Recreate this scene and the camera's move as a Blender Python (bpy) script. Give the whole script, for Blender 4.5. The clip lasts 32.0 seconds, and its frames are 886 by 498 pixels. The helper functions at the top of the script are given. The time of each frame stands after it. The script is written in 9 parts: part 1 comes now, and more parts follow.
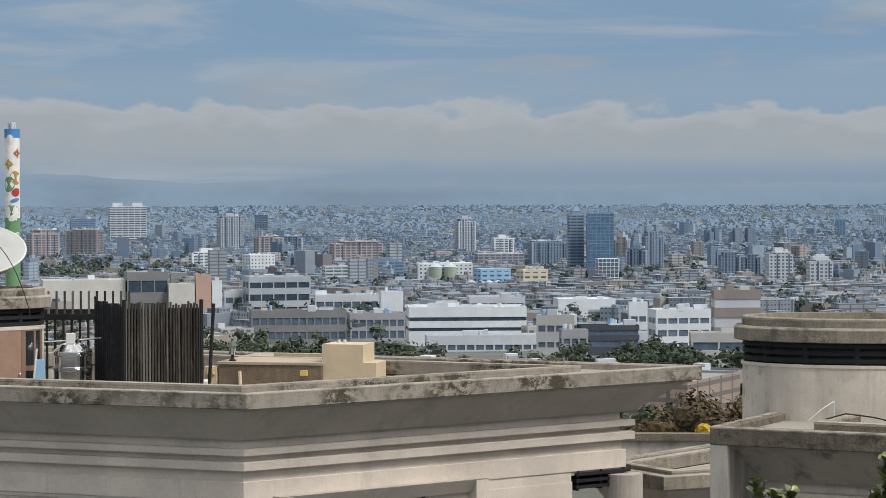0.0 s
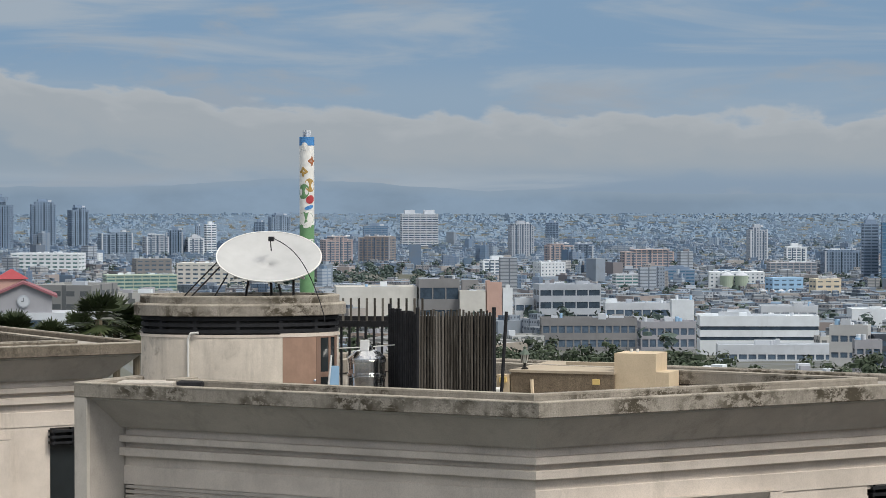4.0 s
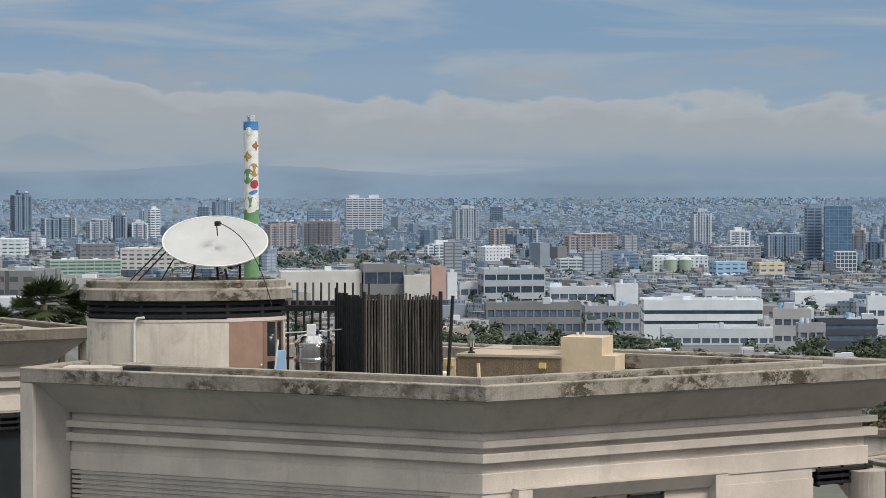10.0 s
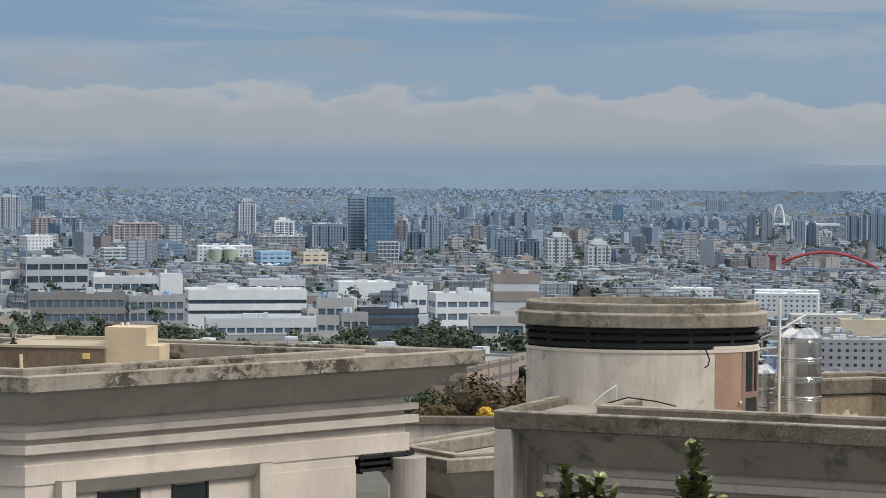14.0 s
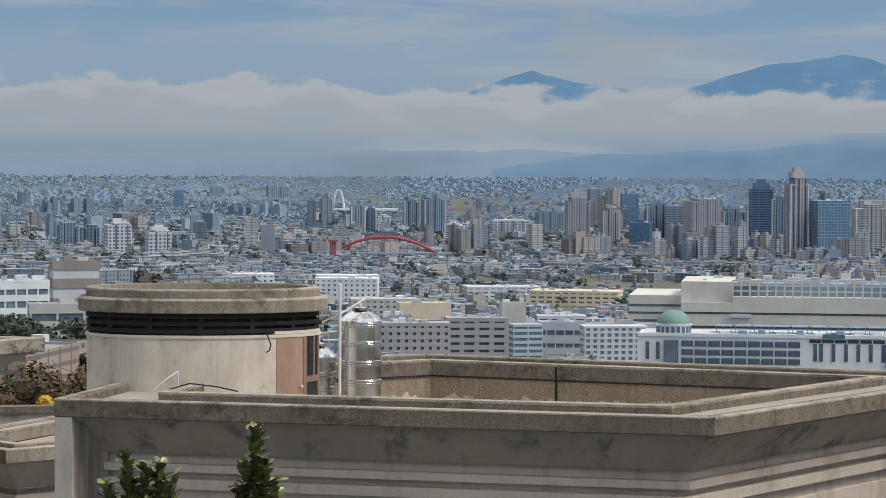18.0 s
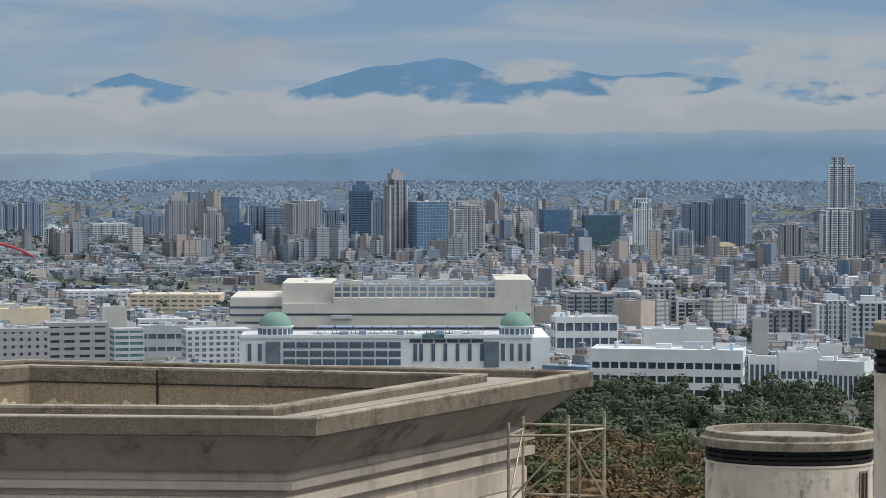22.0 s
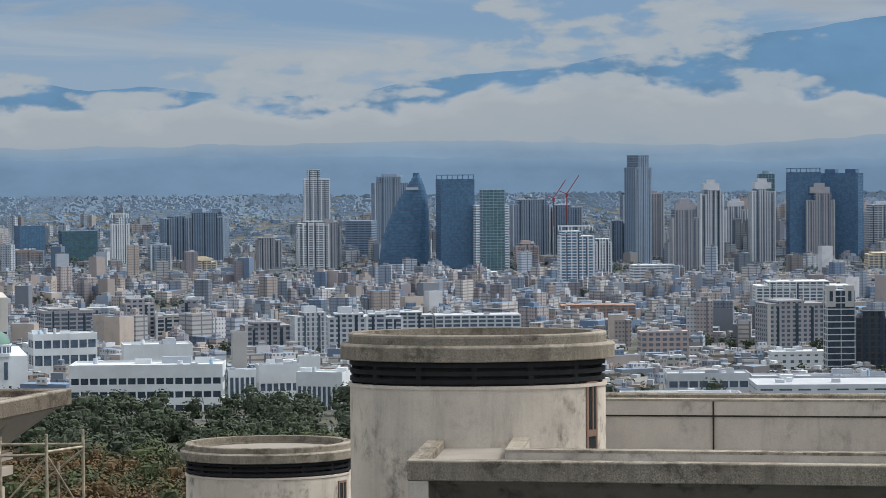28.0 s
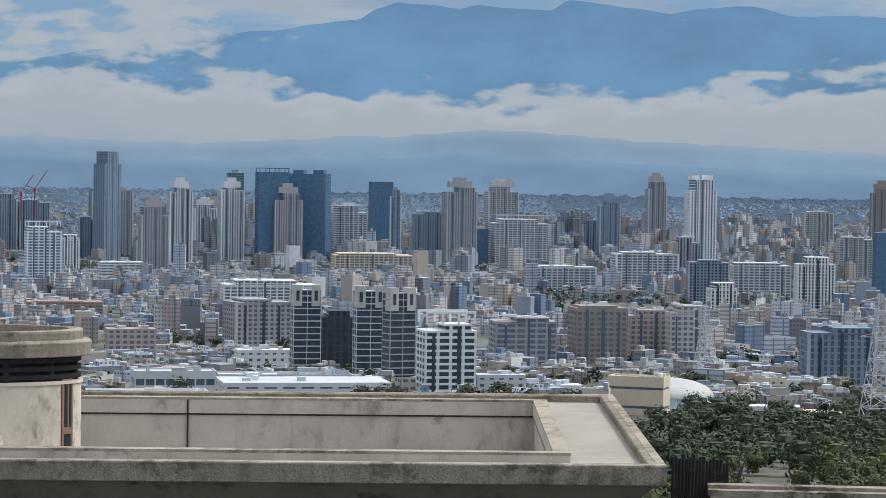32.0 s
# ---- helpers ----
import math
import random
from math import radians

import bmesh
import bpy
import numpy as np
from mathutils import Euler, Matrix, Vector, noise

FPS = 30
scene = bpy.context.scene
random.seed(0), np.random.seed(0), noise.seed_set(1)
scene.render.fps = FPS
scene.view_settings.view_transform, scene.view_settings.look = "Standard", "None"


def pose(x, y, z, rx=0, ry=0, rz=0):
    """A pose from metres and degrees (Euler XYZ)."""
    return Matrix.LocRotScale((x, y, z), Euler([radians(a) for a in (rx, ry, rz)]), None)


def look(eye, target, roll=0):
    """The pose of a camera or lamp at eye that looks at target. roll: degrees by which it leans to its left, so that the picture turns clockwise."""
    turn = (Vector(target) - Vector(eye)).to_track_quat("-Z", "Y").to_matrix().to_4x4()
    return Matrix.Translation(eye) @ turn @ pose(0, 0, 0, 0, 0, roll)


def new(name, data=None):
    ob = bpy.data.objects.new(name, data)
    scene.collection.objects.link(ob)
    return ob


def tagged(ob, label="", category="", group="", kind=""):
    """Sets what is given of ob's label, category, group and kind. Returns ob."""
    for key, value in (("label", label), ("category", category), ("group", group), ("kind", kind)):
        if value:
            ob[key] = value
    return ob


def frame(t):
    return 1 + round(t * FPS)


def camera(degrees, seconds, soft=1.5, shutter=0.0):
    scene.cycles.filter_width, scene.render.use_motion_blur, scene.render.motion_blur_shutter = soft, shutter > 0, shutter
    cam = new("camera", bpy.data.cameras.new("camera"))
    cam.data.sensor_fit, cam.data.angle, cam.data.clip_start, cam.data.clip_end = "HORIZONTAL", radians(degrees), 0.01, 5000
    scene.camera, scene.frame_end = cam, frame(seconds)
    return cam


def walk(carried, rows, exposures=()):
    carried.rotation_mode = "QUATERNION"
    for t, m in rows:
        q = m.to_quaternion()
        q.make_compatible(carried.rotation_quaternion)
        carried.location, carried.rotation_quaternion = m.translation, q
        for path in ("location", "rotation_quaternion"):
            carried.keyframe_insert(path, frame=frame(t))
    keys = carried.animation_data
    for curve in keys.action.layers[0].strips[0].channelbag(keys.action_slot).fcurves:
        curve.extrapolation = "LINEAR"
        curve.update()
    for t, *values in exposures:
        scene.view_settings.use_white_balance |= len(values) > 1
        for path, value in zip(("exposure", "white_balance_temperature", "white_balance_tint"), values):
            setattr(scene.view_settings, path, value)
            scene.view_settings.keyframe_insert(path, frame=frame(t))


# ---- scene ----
# ---- camera: one standing point on a terrace, panning ----
EYE = 16.0
cam = camera(19.88, 32.0, soft=0.45)


def held(t, turn, down, lean, x, y, z):
    # turn: clockwise from +y; down: below level; lean: clockwise turn of the picture
    return t, pose(x, y, EYE + z, 90 - down, 0, -turn) @ pose(0, 0, 0, 0, 0, lean)


walk(cam, [
    held(0.0, -0.000, 1.482, -0.142, 0.109, -0.004, -0.010),
    held(0.5, -0.780, 1.501, -0.015, 0.094, -0.051, 0.005),
    held(1.0, -1.576, 1.486, -0.292, 0.106, 0.006, 0.014),
    held(1.5, -2.373, 1.458, -0.197, 0.098, -0.012, -0.004),
    held(2.0, -3.124, 1.456, -0.157, 0.095, -0.047, 0.028),
    held(2.5, -4.004, 1.410, -0.121, 0.080, 0.010, 0.003),
    held(3.0, -4.812, 1.366, -0.095, 0.068, 0.064, 0.016),
    held(3.5, -5.720, 1.323, -0.010, 0.051, 0.140, 0.005),
    held(5.5, -8.908, 1.246, -0.081, 0.037, 0.174, 0.000),
    held(6.0, -9.720, 1.226, 0.047, 0.019, 0.200, -0.018),
    held(6.5, -10.519, 1.248, -0.152, 0.014, 0.241, -0.005),
    held(7.0, -11.278, 1.278, -0.103, 0.004, 0.219, -0.010),
    held(7.5, -11.722, 1.332, -0.585, -0.012, 0.247, -0.008),
    held(8.0, -11.498, 1.341, -0.534, -0.000, 0.230, -0.011),
    held(8.5, -9.282, 1.377, -0.424, 0.019, 0.183, -0.021),
    held(9.0, -7.068, 1.457, -0.258, 0.024, 0.129, -0.014),
    held(9.5, -5.754, 1.596, -0.150, 0.009, 0.121, -0.016),
    held(10.0, -5.320, 1.646, -0.097, 0.005, 0.096, -0.004),
    held(10.5, -4.414, 1.711, -0.031, 0.016, 0.106, 0.000),
    held(11.0, -3.311, 1.730, -0.038, 0.011, 0.110, -0.024),
    held(11.5, -1.971, 1.761, -0.043, 0.009, 0.077, 0.007),
    held(12.0, -0.346, 1.803, -0.047, 0.008, 0.064, -0.013),
    held(12.5, 1.587, 1.832, 0.165, 0.008, 0.018, -0.011),
    held(13.0, 2.925, 1.846, 0.324, -0.004, 0.021, -0.008),
    held(13.5, 3.939, 1.822, 0.350, -0.008, -0.005, -0.001),
    held(14.0, 4.980, 1.858, 0.345, -0.004, -0.005, 0.004),
    held(14.5, 6.574, 1.864, 0.413, -0.004, -0.022, -0.012),
    held(16.5, 11.024, 1.992, 0.355, 0.033, 0.059, 0.002),
    held(17.0, 12.372, 2.024, 0.256, 0.043, 0.090, -0.017),
    held(17.5, 13.482, 2.105, 0.221, 0.027, 0.043, -0.006),
    held(18.0, 14.913, 2.127, 0.293, -0.002, -0.018, -0.000),
    held(18.5, 16.086, 2.136, 0.211, 0.002, -0.019, 0.009),
    held(19.0, 17.186, 2.130, 0.102, 0.014, 0.002, -0.002),
    held(19.5, 18.390, 2.098, -0.024, 0.009, -0.022, -0.003),
    held(20.0, 19.874, 2.111, -0.016, -0.010, -0.089, -0.007),
    held(20.5, 20.777, 2.134, -0.092, -0.008, -0.078, -0.003),
    held(21.0, 21.775, 2.140, 0.121, -0.015, -0.092, -0.004),
    held(21.5, 22.666, 2.092, -0.055, -0.019, -0.092, 0.003),
    held(22.0, 23.942, 2.044, 0.058, -0.006, -0.079, -0.006),
    held(22.5, 25.186, 1.948, 0.076, 0.020, -0.044, -0.011),
    held(23.0, 26.314, 1.845, 0.073, 0.035, -0.026, -0.006),
    held(23.5, 27.508, 1.793, -0.052, 0.037, -0.013, -0.003),
    held(24.0, 28.594, 1.729, -0.110, 0.042, -0.005, 0.000),
    held(24.5, 29.592, 1.626, -0.160, 0.033, -0.042, -0.006),
    held(25.0, 30.766, 1.634, -0.263, 0.003, -0.095, -0.007),
    held(25.5, 31.715, 1.612, -0.196, -0.025, -0.119, -0.006),
    held(26.0, 32.937, 1.624, -0.405, -0.051, -0.173, 0.001),
    held(26.5, 34.592, 1.661, -0.534, -0.061, -0.191, -0.004),
    held(28.5, 36.679, 1.784, -0.332, -0.017, -0.166, 0.022),
    held(29.0, 39.171, 1.693, -0.233, -0.019, -0.156, 0.031),
    held(29.5, 41.886, 1.688, 0.236, 0.038, -0.098, 0.007),
    held(30.0, 42.554, 1.757, 0.385, 0.060, -0.041, 0.011),
    held(30.5, 43.300, 1.819, 0.238, -0.149, -0.150, 0.016),
    held(31.0, 45.189, 1.843, 0.394, -0.257, -0.224, 0.023),
    held(31.5, 46.697, 1.836, 0.593, -0.293, -0.231, 0.038),
    held(32.0, 47.745, 1.763, 0.847, -0.320, -0.241, 0.034),
], [(0.0, -0.03, 6500, 10), (12.0, -0.03, 6500, 10), (24.0, -0.05, 6450, 10), (29.0, 0.04, 6350, 10), (32.0, 0.12, 6280, 10)])

# ---- world, sun ----
def nd(tree, kind, **values):
    n = tree.nodes.new(kind)
    for k, v in values.items():
        if k in n.inputs:
            n.inputs[k].default_value = v
    return n


def chain(tree, *pairs):
    for a, b in pairs:
        tree.links.new(a, b)


def ramp(tree, fac, stops, smooth=True):
    r = tree.nodes.new("ShaderNodeValToRGB")
    r.color_ramp.interpolation = "EASE" if smooth else "LINEAR"
    while len(r.color_ramp.elements) < len(stops):
        r.color_ramp.elements.new(0.5)
    for e, (p, c) in zip(r.color_ramp.elements, stops):
        e.position, e.color = p, (c, c, c, 1) if isinstance(c, (int, float)) else (*c, 1)
    tree.links.new(fac, r.inputs["Fac"])
    return r.outputs["Color"]


def math_node(tree, op, a, b=None, clamp=False):
    n = tree.nodes.new("ShaderNodeMath")
    n.operation, n.use_clamp = op, clamp
    for k, v in enumerate((a, b)):
        if v is None:
            continue
        if isinstance(v, (int, float)):
            n.inputs[k].default_value = v
        else:
            tree.links.new(v, n.inputs[k])
    return n.outputs[0]


def mixed(tree, fac, a, b, blend="MIX"):
    n = tree.nodes.new("ShaderNodeMix")
    n.data_type, n.blend_type = "RGBA", blend
    for k, v in (("Factor", fac), ("A", a), ("B", b)):
        sock = [s for s in n.inputs if s.name == k and (s.type == "RGBA" or k == "Factor")][0]
        if isinstance(v, (int, float)):
            sock.default_value = v
        elif isinstance(v, (tuple, list)):
            sock.default_value = (*v, 1)[:4]
        else:
            tree.links.new(v, sock)
    return [s for s in n.outputs if s.type == "RGBA"][0]


SUN_TURN, SUN_UP = 124.0, 52.0   # clockwise from +y, above level
world = bpy.data.worlds.new("sky")
scene.world = world
world.use_nodes = True
wt = world.node_tree
wt.nodes.clear()
sky = wt.nodes.new("ShaderNodeTexSky")
sky.sky_type, sky.sun_disc = "NISHITA", False
sky.sun_elevation, sky.sun_rotation = radians(SUN_UP), radians(SUN_TURN)
sky.dust_density, sky.ozone_density = 2.0, 2.0
geo = wt.nodes.new("ShaderNodeTexCoord")
sep = wt.nodes.new("ShaderNodeSeparateXYZ")
chain(wt, (geo.outputs["Generated"], sep.inputs[0]))
up = sep.outputs[2]
turn = math_node(wt, "ARCTAN2", sep.outputs[0], sep.outputs[1])


def sky_noise(su, sv, scale, detail, rough, warp=0.0, seed=0.0):
    cmb = wt.nodes.new("ShaderNodeCombineXYZ")
    chain(wt, (math_node(wt, "MULTIPLY", turn, su), cmb.inputs[0]), (math_node(wt, "MULTIPLY", up, sv), cmb.inputs[1]))
    cmb.inputs[2].default_value = seed
    n = nd(wt, "ShaderNodeTexNoise", Scale=scale, Detail=detail, Roughness=rough, Distortion=warp)
    chain(wt, (cmb.outputs[0], n.inputs["Vector"]))
    return n.outputs["Fac"]


# low sky: grey-blue veil, long streaks of cloud, deeper blue above
low = ramp(wt, math_node(wt, "MULTIPLY", up, 5.0), [(0.0, (0.25, 0.33, 0.425)), (0.06, (0.255, 0.345, 0.45)), (0.18, (0.27, 0.37, 0.48)), (0.30, (0.215, 0.335, 0.48)), (0.45, (0.215, 0.335, 0.48)), (1.0, (0.34, 0.42, 0.50))])
streak = ramp(wt, sky_noise(6.0, 46.0, 1.0, 6, 0.55, 0.6), [(0.46, 0.0), (0.66, 0.85)])
puff = ramp(wt, sky_noise(11.0, 40.0, 1.0, 8, 0.6, 0.3, 4.0), [(0.52, 0.0), (0.68, 0.7)])
low = mixed(wt, streak, low, (0.37, 0.43, 0.49))
low = mixed(wt, puff, low, (0.335, 0.375, 0.42))
# high sky: real sky with broken cloud, out of view
high_cloud = ramp(wt, sky_noise(2.0, 3.0, 1.6, 5, 0.6, 0.3, 9.0), [(0.34, 0.0), (0.56, 1.0)])
scaled = wt.nodes.new("ShaderNodeVectorMath")
scaled.operation = "SCALE"
scaled.inputs["Scale"].default_value = 0.10
chain(wt, (sky.outputs[0], scaled.inputs[0]))
high = mixed(wt, high_cloud, scaled.outputs[0], (1.22, 1.195, 1.145))
whole = mixed(wt, ramp(wt, up, [(0.14, 0.0), (0.32, 1.0)]), low, high)
bg = nd(wt, "ShaderNodeBackground", Strength=1.0)
wo = wt.nodes.new("ShaderNodeOutputWorld")
chain(wt, (whole, bg.inputs["Color"]), (bg.outputs[0], wo.inputs["Surface"]))

lamp_data = bpy.data.lights.new("sun", "SUN")
lamp_data.energy, lamp_data.angle, lamp_data.color = 3.1, radians(22), (1.0, 0.945, 0.85)
sun = new("sun", lamp_data)
s_dir = Vector((math.sin(radians(SUN_TURN)) * math.cos(radians(SUN_UP)), math.cos(radians(SUN_TURN)) * math.cos(radians(SUN_UP)), math.sin(radians(SUN_UP))))
sun.matrix_world = look(tuple(s_dir * 200), (0, 0, 0))
scene.view_settings.exposure = 0.0

# ---- materials ----
def base(name, rough=0.8, metal=0.0, spec=0.4):
    m = bpy.data.materials.new(name)
    m.use_nodes = True
    t = m.node_tree
    b = t.nodes["Principled BSDF"]
    b.inputs["Roughness"].default_value, b.inputs["Metallic"].default_value = rough, metal
    b.inputs["Specular IOR Level"].default_value = spec
    return m, t, b


def noise_of(t, scale, detail=6, rough=0.6, stretch=None, warp=0.0, coords="Object"):
    c = t.nodes.new("ShaderNodeTexCoord")
    n = nd(t, "ShaderNodeTexNoise", Scale=scale, Detail=detail, Roughness=rough, Distortion=warp)
    if stretch:
        mp = t.nodes.new("ShaderNodeMapping")
        mp.inputs["Scale"].default_value = stretch
        chain(t, (c.outputs[coords], mp.inputs[0]), (mp.outputs[0], n.inputs["Vector"]))
    else:
        chain(t, (c.outputs[coords], n.inputs["Vector"]))
    return n.outputs["Fac"]


def bumped(t, b, height, strength=0.3, distance=0.01):
    bp = nd(t, "ShaderNodeBump", Strength=strength, Distance=distance)
    chain(t, (height, bp.inputs["Height"]), (bp.outputs[0], b.inputs["Normal"]))


def varied(t, fac_socket, amount):
    # value multiplier round 1 from a random number
    return math_node(t, "ADD", math_node(t, "MULTIPLY", fac_socket, 2 * amount), 1 - amount)


def random_of(t):
    o = t.nodes.new("ShaderNodeObjectInfo")
    return o.outputs["Random"]


def tinted(t, colour, value):
    h = nd(t, "ShaderNodeHueSaturation")
    if isinstance(colour, tuple):
        h.inputs["Color"].default_value = (*colour, 1)
    else:
        chain(t, (colour, h.inputs["Color"]))
    chain(t, (value, h.inputs["Value"]))
    return h.outputs[0]


def stucco(name, colour, stain=(0.16, 0.15, 0.13), amount=0.5, rough=0.85, streak=True, runs=0.0, mould=0.0):
    """Painted render with fine grain, broad blotches, rain streaks and, with runs, sooty runs below the coping."""
    m, t, b = base(name, rough)
    c = ramp(t, noise_of(t, 0.7, 7, 0.65), [(0.3, tuple(0.84 * v for v in colour)), (0.7, tuple(min(1, 1.06 * v) for v in colour))])
    c = mixed(t, ramp(t, noise_of(t, 0.35, 5, 0.7, (1, 1, 2.5)), [(0.5, 0.0), (0.72, 0.3)]), c, tuple(0.72 * v for v in colour))
    if streak:
        s = ramp(t, noise_of(t, 1.0, 8, 0.7, (1.5, 1.5, 0.25)), [(0.52, 0.0), (0.70, amount)])
        c = mixed(t, s, c, stain)
        s2 = ramp(t, noise_of(t, 3.0, 8, 0.75, (2.2, 2.2, 0.12)), [(0.50, 0.0), (0.78, amount * 0.7)])
        c = mixed(t, s2, c, tuple(0.5 * (p + q) for p, q in zip(stain, colour)))
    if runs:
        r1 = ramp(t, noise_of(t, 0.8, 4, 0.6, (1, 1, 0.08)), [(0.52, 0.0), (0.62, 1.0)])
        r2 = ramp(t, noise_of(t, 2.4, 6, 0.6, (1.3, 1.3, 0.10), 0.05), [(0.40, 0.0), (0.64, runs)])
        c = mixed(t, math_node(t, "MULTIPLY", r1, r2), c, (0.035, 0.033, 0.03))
    if mould:   # black mould in ragged patches
        p1 = ramp(t, noise_of(t, 0.5, 4, 0.6), [(0.48, 0.0), (0.62, 1.0)])
        p2 = ramp(t, noise_of(t, 2.2, 11, 0.74, (1, 1, 0.7), 0.2), [(0.46, 0.0), (0.66, mould)])
        c = mixed(t, math_node(t, "MULTIPLY", p1, p2), c, (0.05, 0.047, 0.042))
    c = mixed(t, ramp(t, noise_of(t, 38, 3, 0.6), [(0.35, 0.16), (0.6, 0.0)]), c, stain)
    chain(t, (c, b.inputs["Base Color"]))
    bumped(t, b, noise_of(t, 90, 3), 0.25, 0.004)
    return m


def aggregate(name, light, dark, moss, moss_amount=0.7, low=0.46, grain=1.0, hard=0.15):
    """Pebble-dash coping: fine grains of mixed tone under dark lichen, dirt and rain streaks."""
    m, t, b = base(name, 0.92, spec=0.2)
    mid = tuple(0.5 * (p + q) for p, q in zip(light, dark))
    lo = tuple(p + (q - p) * grain for p, q in zip(light, dark))
    g = ramp(t, noise_of(t, 34, 4, 0.8), [(0.36, lo), (0.5, light), (0.66, tuple(min(1, (1 + 0.5 * grain) * v) for v in light))])
    g = mixed(t, ramp(t, noise_of(t, 0.6, 6, 0.65), [(0.35, 0.0), (0.65, 0.55)]), g, mid)
    g = mixed(t, ramp(t, noise_of(t, 2.0, 8, 0.75, (2.5, 2.5, 0.12)), [(0.42, 0.0), (0.68, 0.6)]), g, tuple(0.8 * v for v in mid))
    p = ramp(t, noise_of(t, 3.2, 12, 0.78, (1, 1, 1.4), 0.3), [(low - 0.04, 0.0), (low + hard, moss_amount)])
    where = ramp(t, noise_of(t, 0.55, 4, 0.6), [(0.42, 0.05), (0.60, 1.0)])
    c = mixed(t, math_node(t, "MULTIPLY", p, where), g, moss)
    c = mixed(t, ramp(t, noise_of(t, 9, 9, 0.8), [(0.56, 0.0), (0.74, 0.55)]), c, dark)
    chain(t, (c, b.inputs["Base Color"]))
    bumped(t, b, noise_of(t, 34, 5, 0.85), 0.6, 0.015)
    return m


def patched_wall(name, light, dark, plaster, level):
    """Pebble-dash with a ragged band of bare plaster along its foot."""
    m = aggregate(name, light, dark, tuple(0.7 * v for v in dark), 0.5, 0.53)
    t = m.node_tree
    b = t.nodes["Principled BSDF"]
    old = b.inputs["Base Color"].links[0].from_socket
    c = t.nodes.new("ShaderNodeTexCoord")
    sp = t.nodes.new("ShaderNodeSeparateXYZ")
    chain(t, (c.outputs["Object"], sp.inputs[0]))
    edge = math_node(t, "ADD", sp.outputs[2], math_node(t, "MULTIPLY", noise_of(t, 1.6, 6, 0.7, (1, 1, 0.2)), 0.9))
    low_ = math_node(t, "LESS_THAN", edge, level + 0.45)
    chain(t, (mixed(t, low_, old, plaster), b.inputs["Base Color"]))
    return m


def plain(name, colour, rough=0.6, metal=0.0, wear=0.12, scale=2.0, spec=0.4):
    m, t, b = base(name, rough, metal, spec)
    c = ramp(t, noise_of(t, scale, 6, 0.65), [(0.3, tuple((1 - wear) * v for v in colour)), (0.72, tuple(min(1, (1 + wear) * v) for v in colour))])
    c = tinted(t, c, varied(t, random_of(t), wear * 0.7))
    chain(t, (c, b.inputs["Base Color"]))
    bumped(t, b, noise_of(t, scale * 14, 4), 0.15, 0.004)
    return m


def far_wall(name, colour, wear=0.10):
    """Tiled or painted city facade, seen from far off."""
    m, t, b = base(name, 0.8, spec=0.25)
    c = ramp(t, noise_of(t, 0.05, 6, 0.7), [(0.3, tuple((1 - wear) * v for v in colour)), (0.7, tuple((1 + wear) * v for v in colour))])
    c = mixed(t, ramp(t, noise_of(t, 0.3, 5, 0.7, (1, 1, 0.1)), [(0.55, 0.0), (0.8, 0.35)]), c, tuple(0.55 * v for v in colour))
    chain(t, (c, b.inputs["Base Color"]))
    return m


def far_glass(name, colour, rough=0.25, spec=0.5):
    m, t, b = base(name, rough, spec=spec)
    c = ramp(t, noise_of(t, 0.25, 4, 0.7), [(0.35, tuple(0.75 * v for v in colour)), (0.65, tuple(1.2 * v for v in colour))], False)
    chain(t, (c, b.inputs["Base Color"]))
    return m


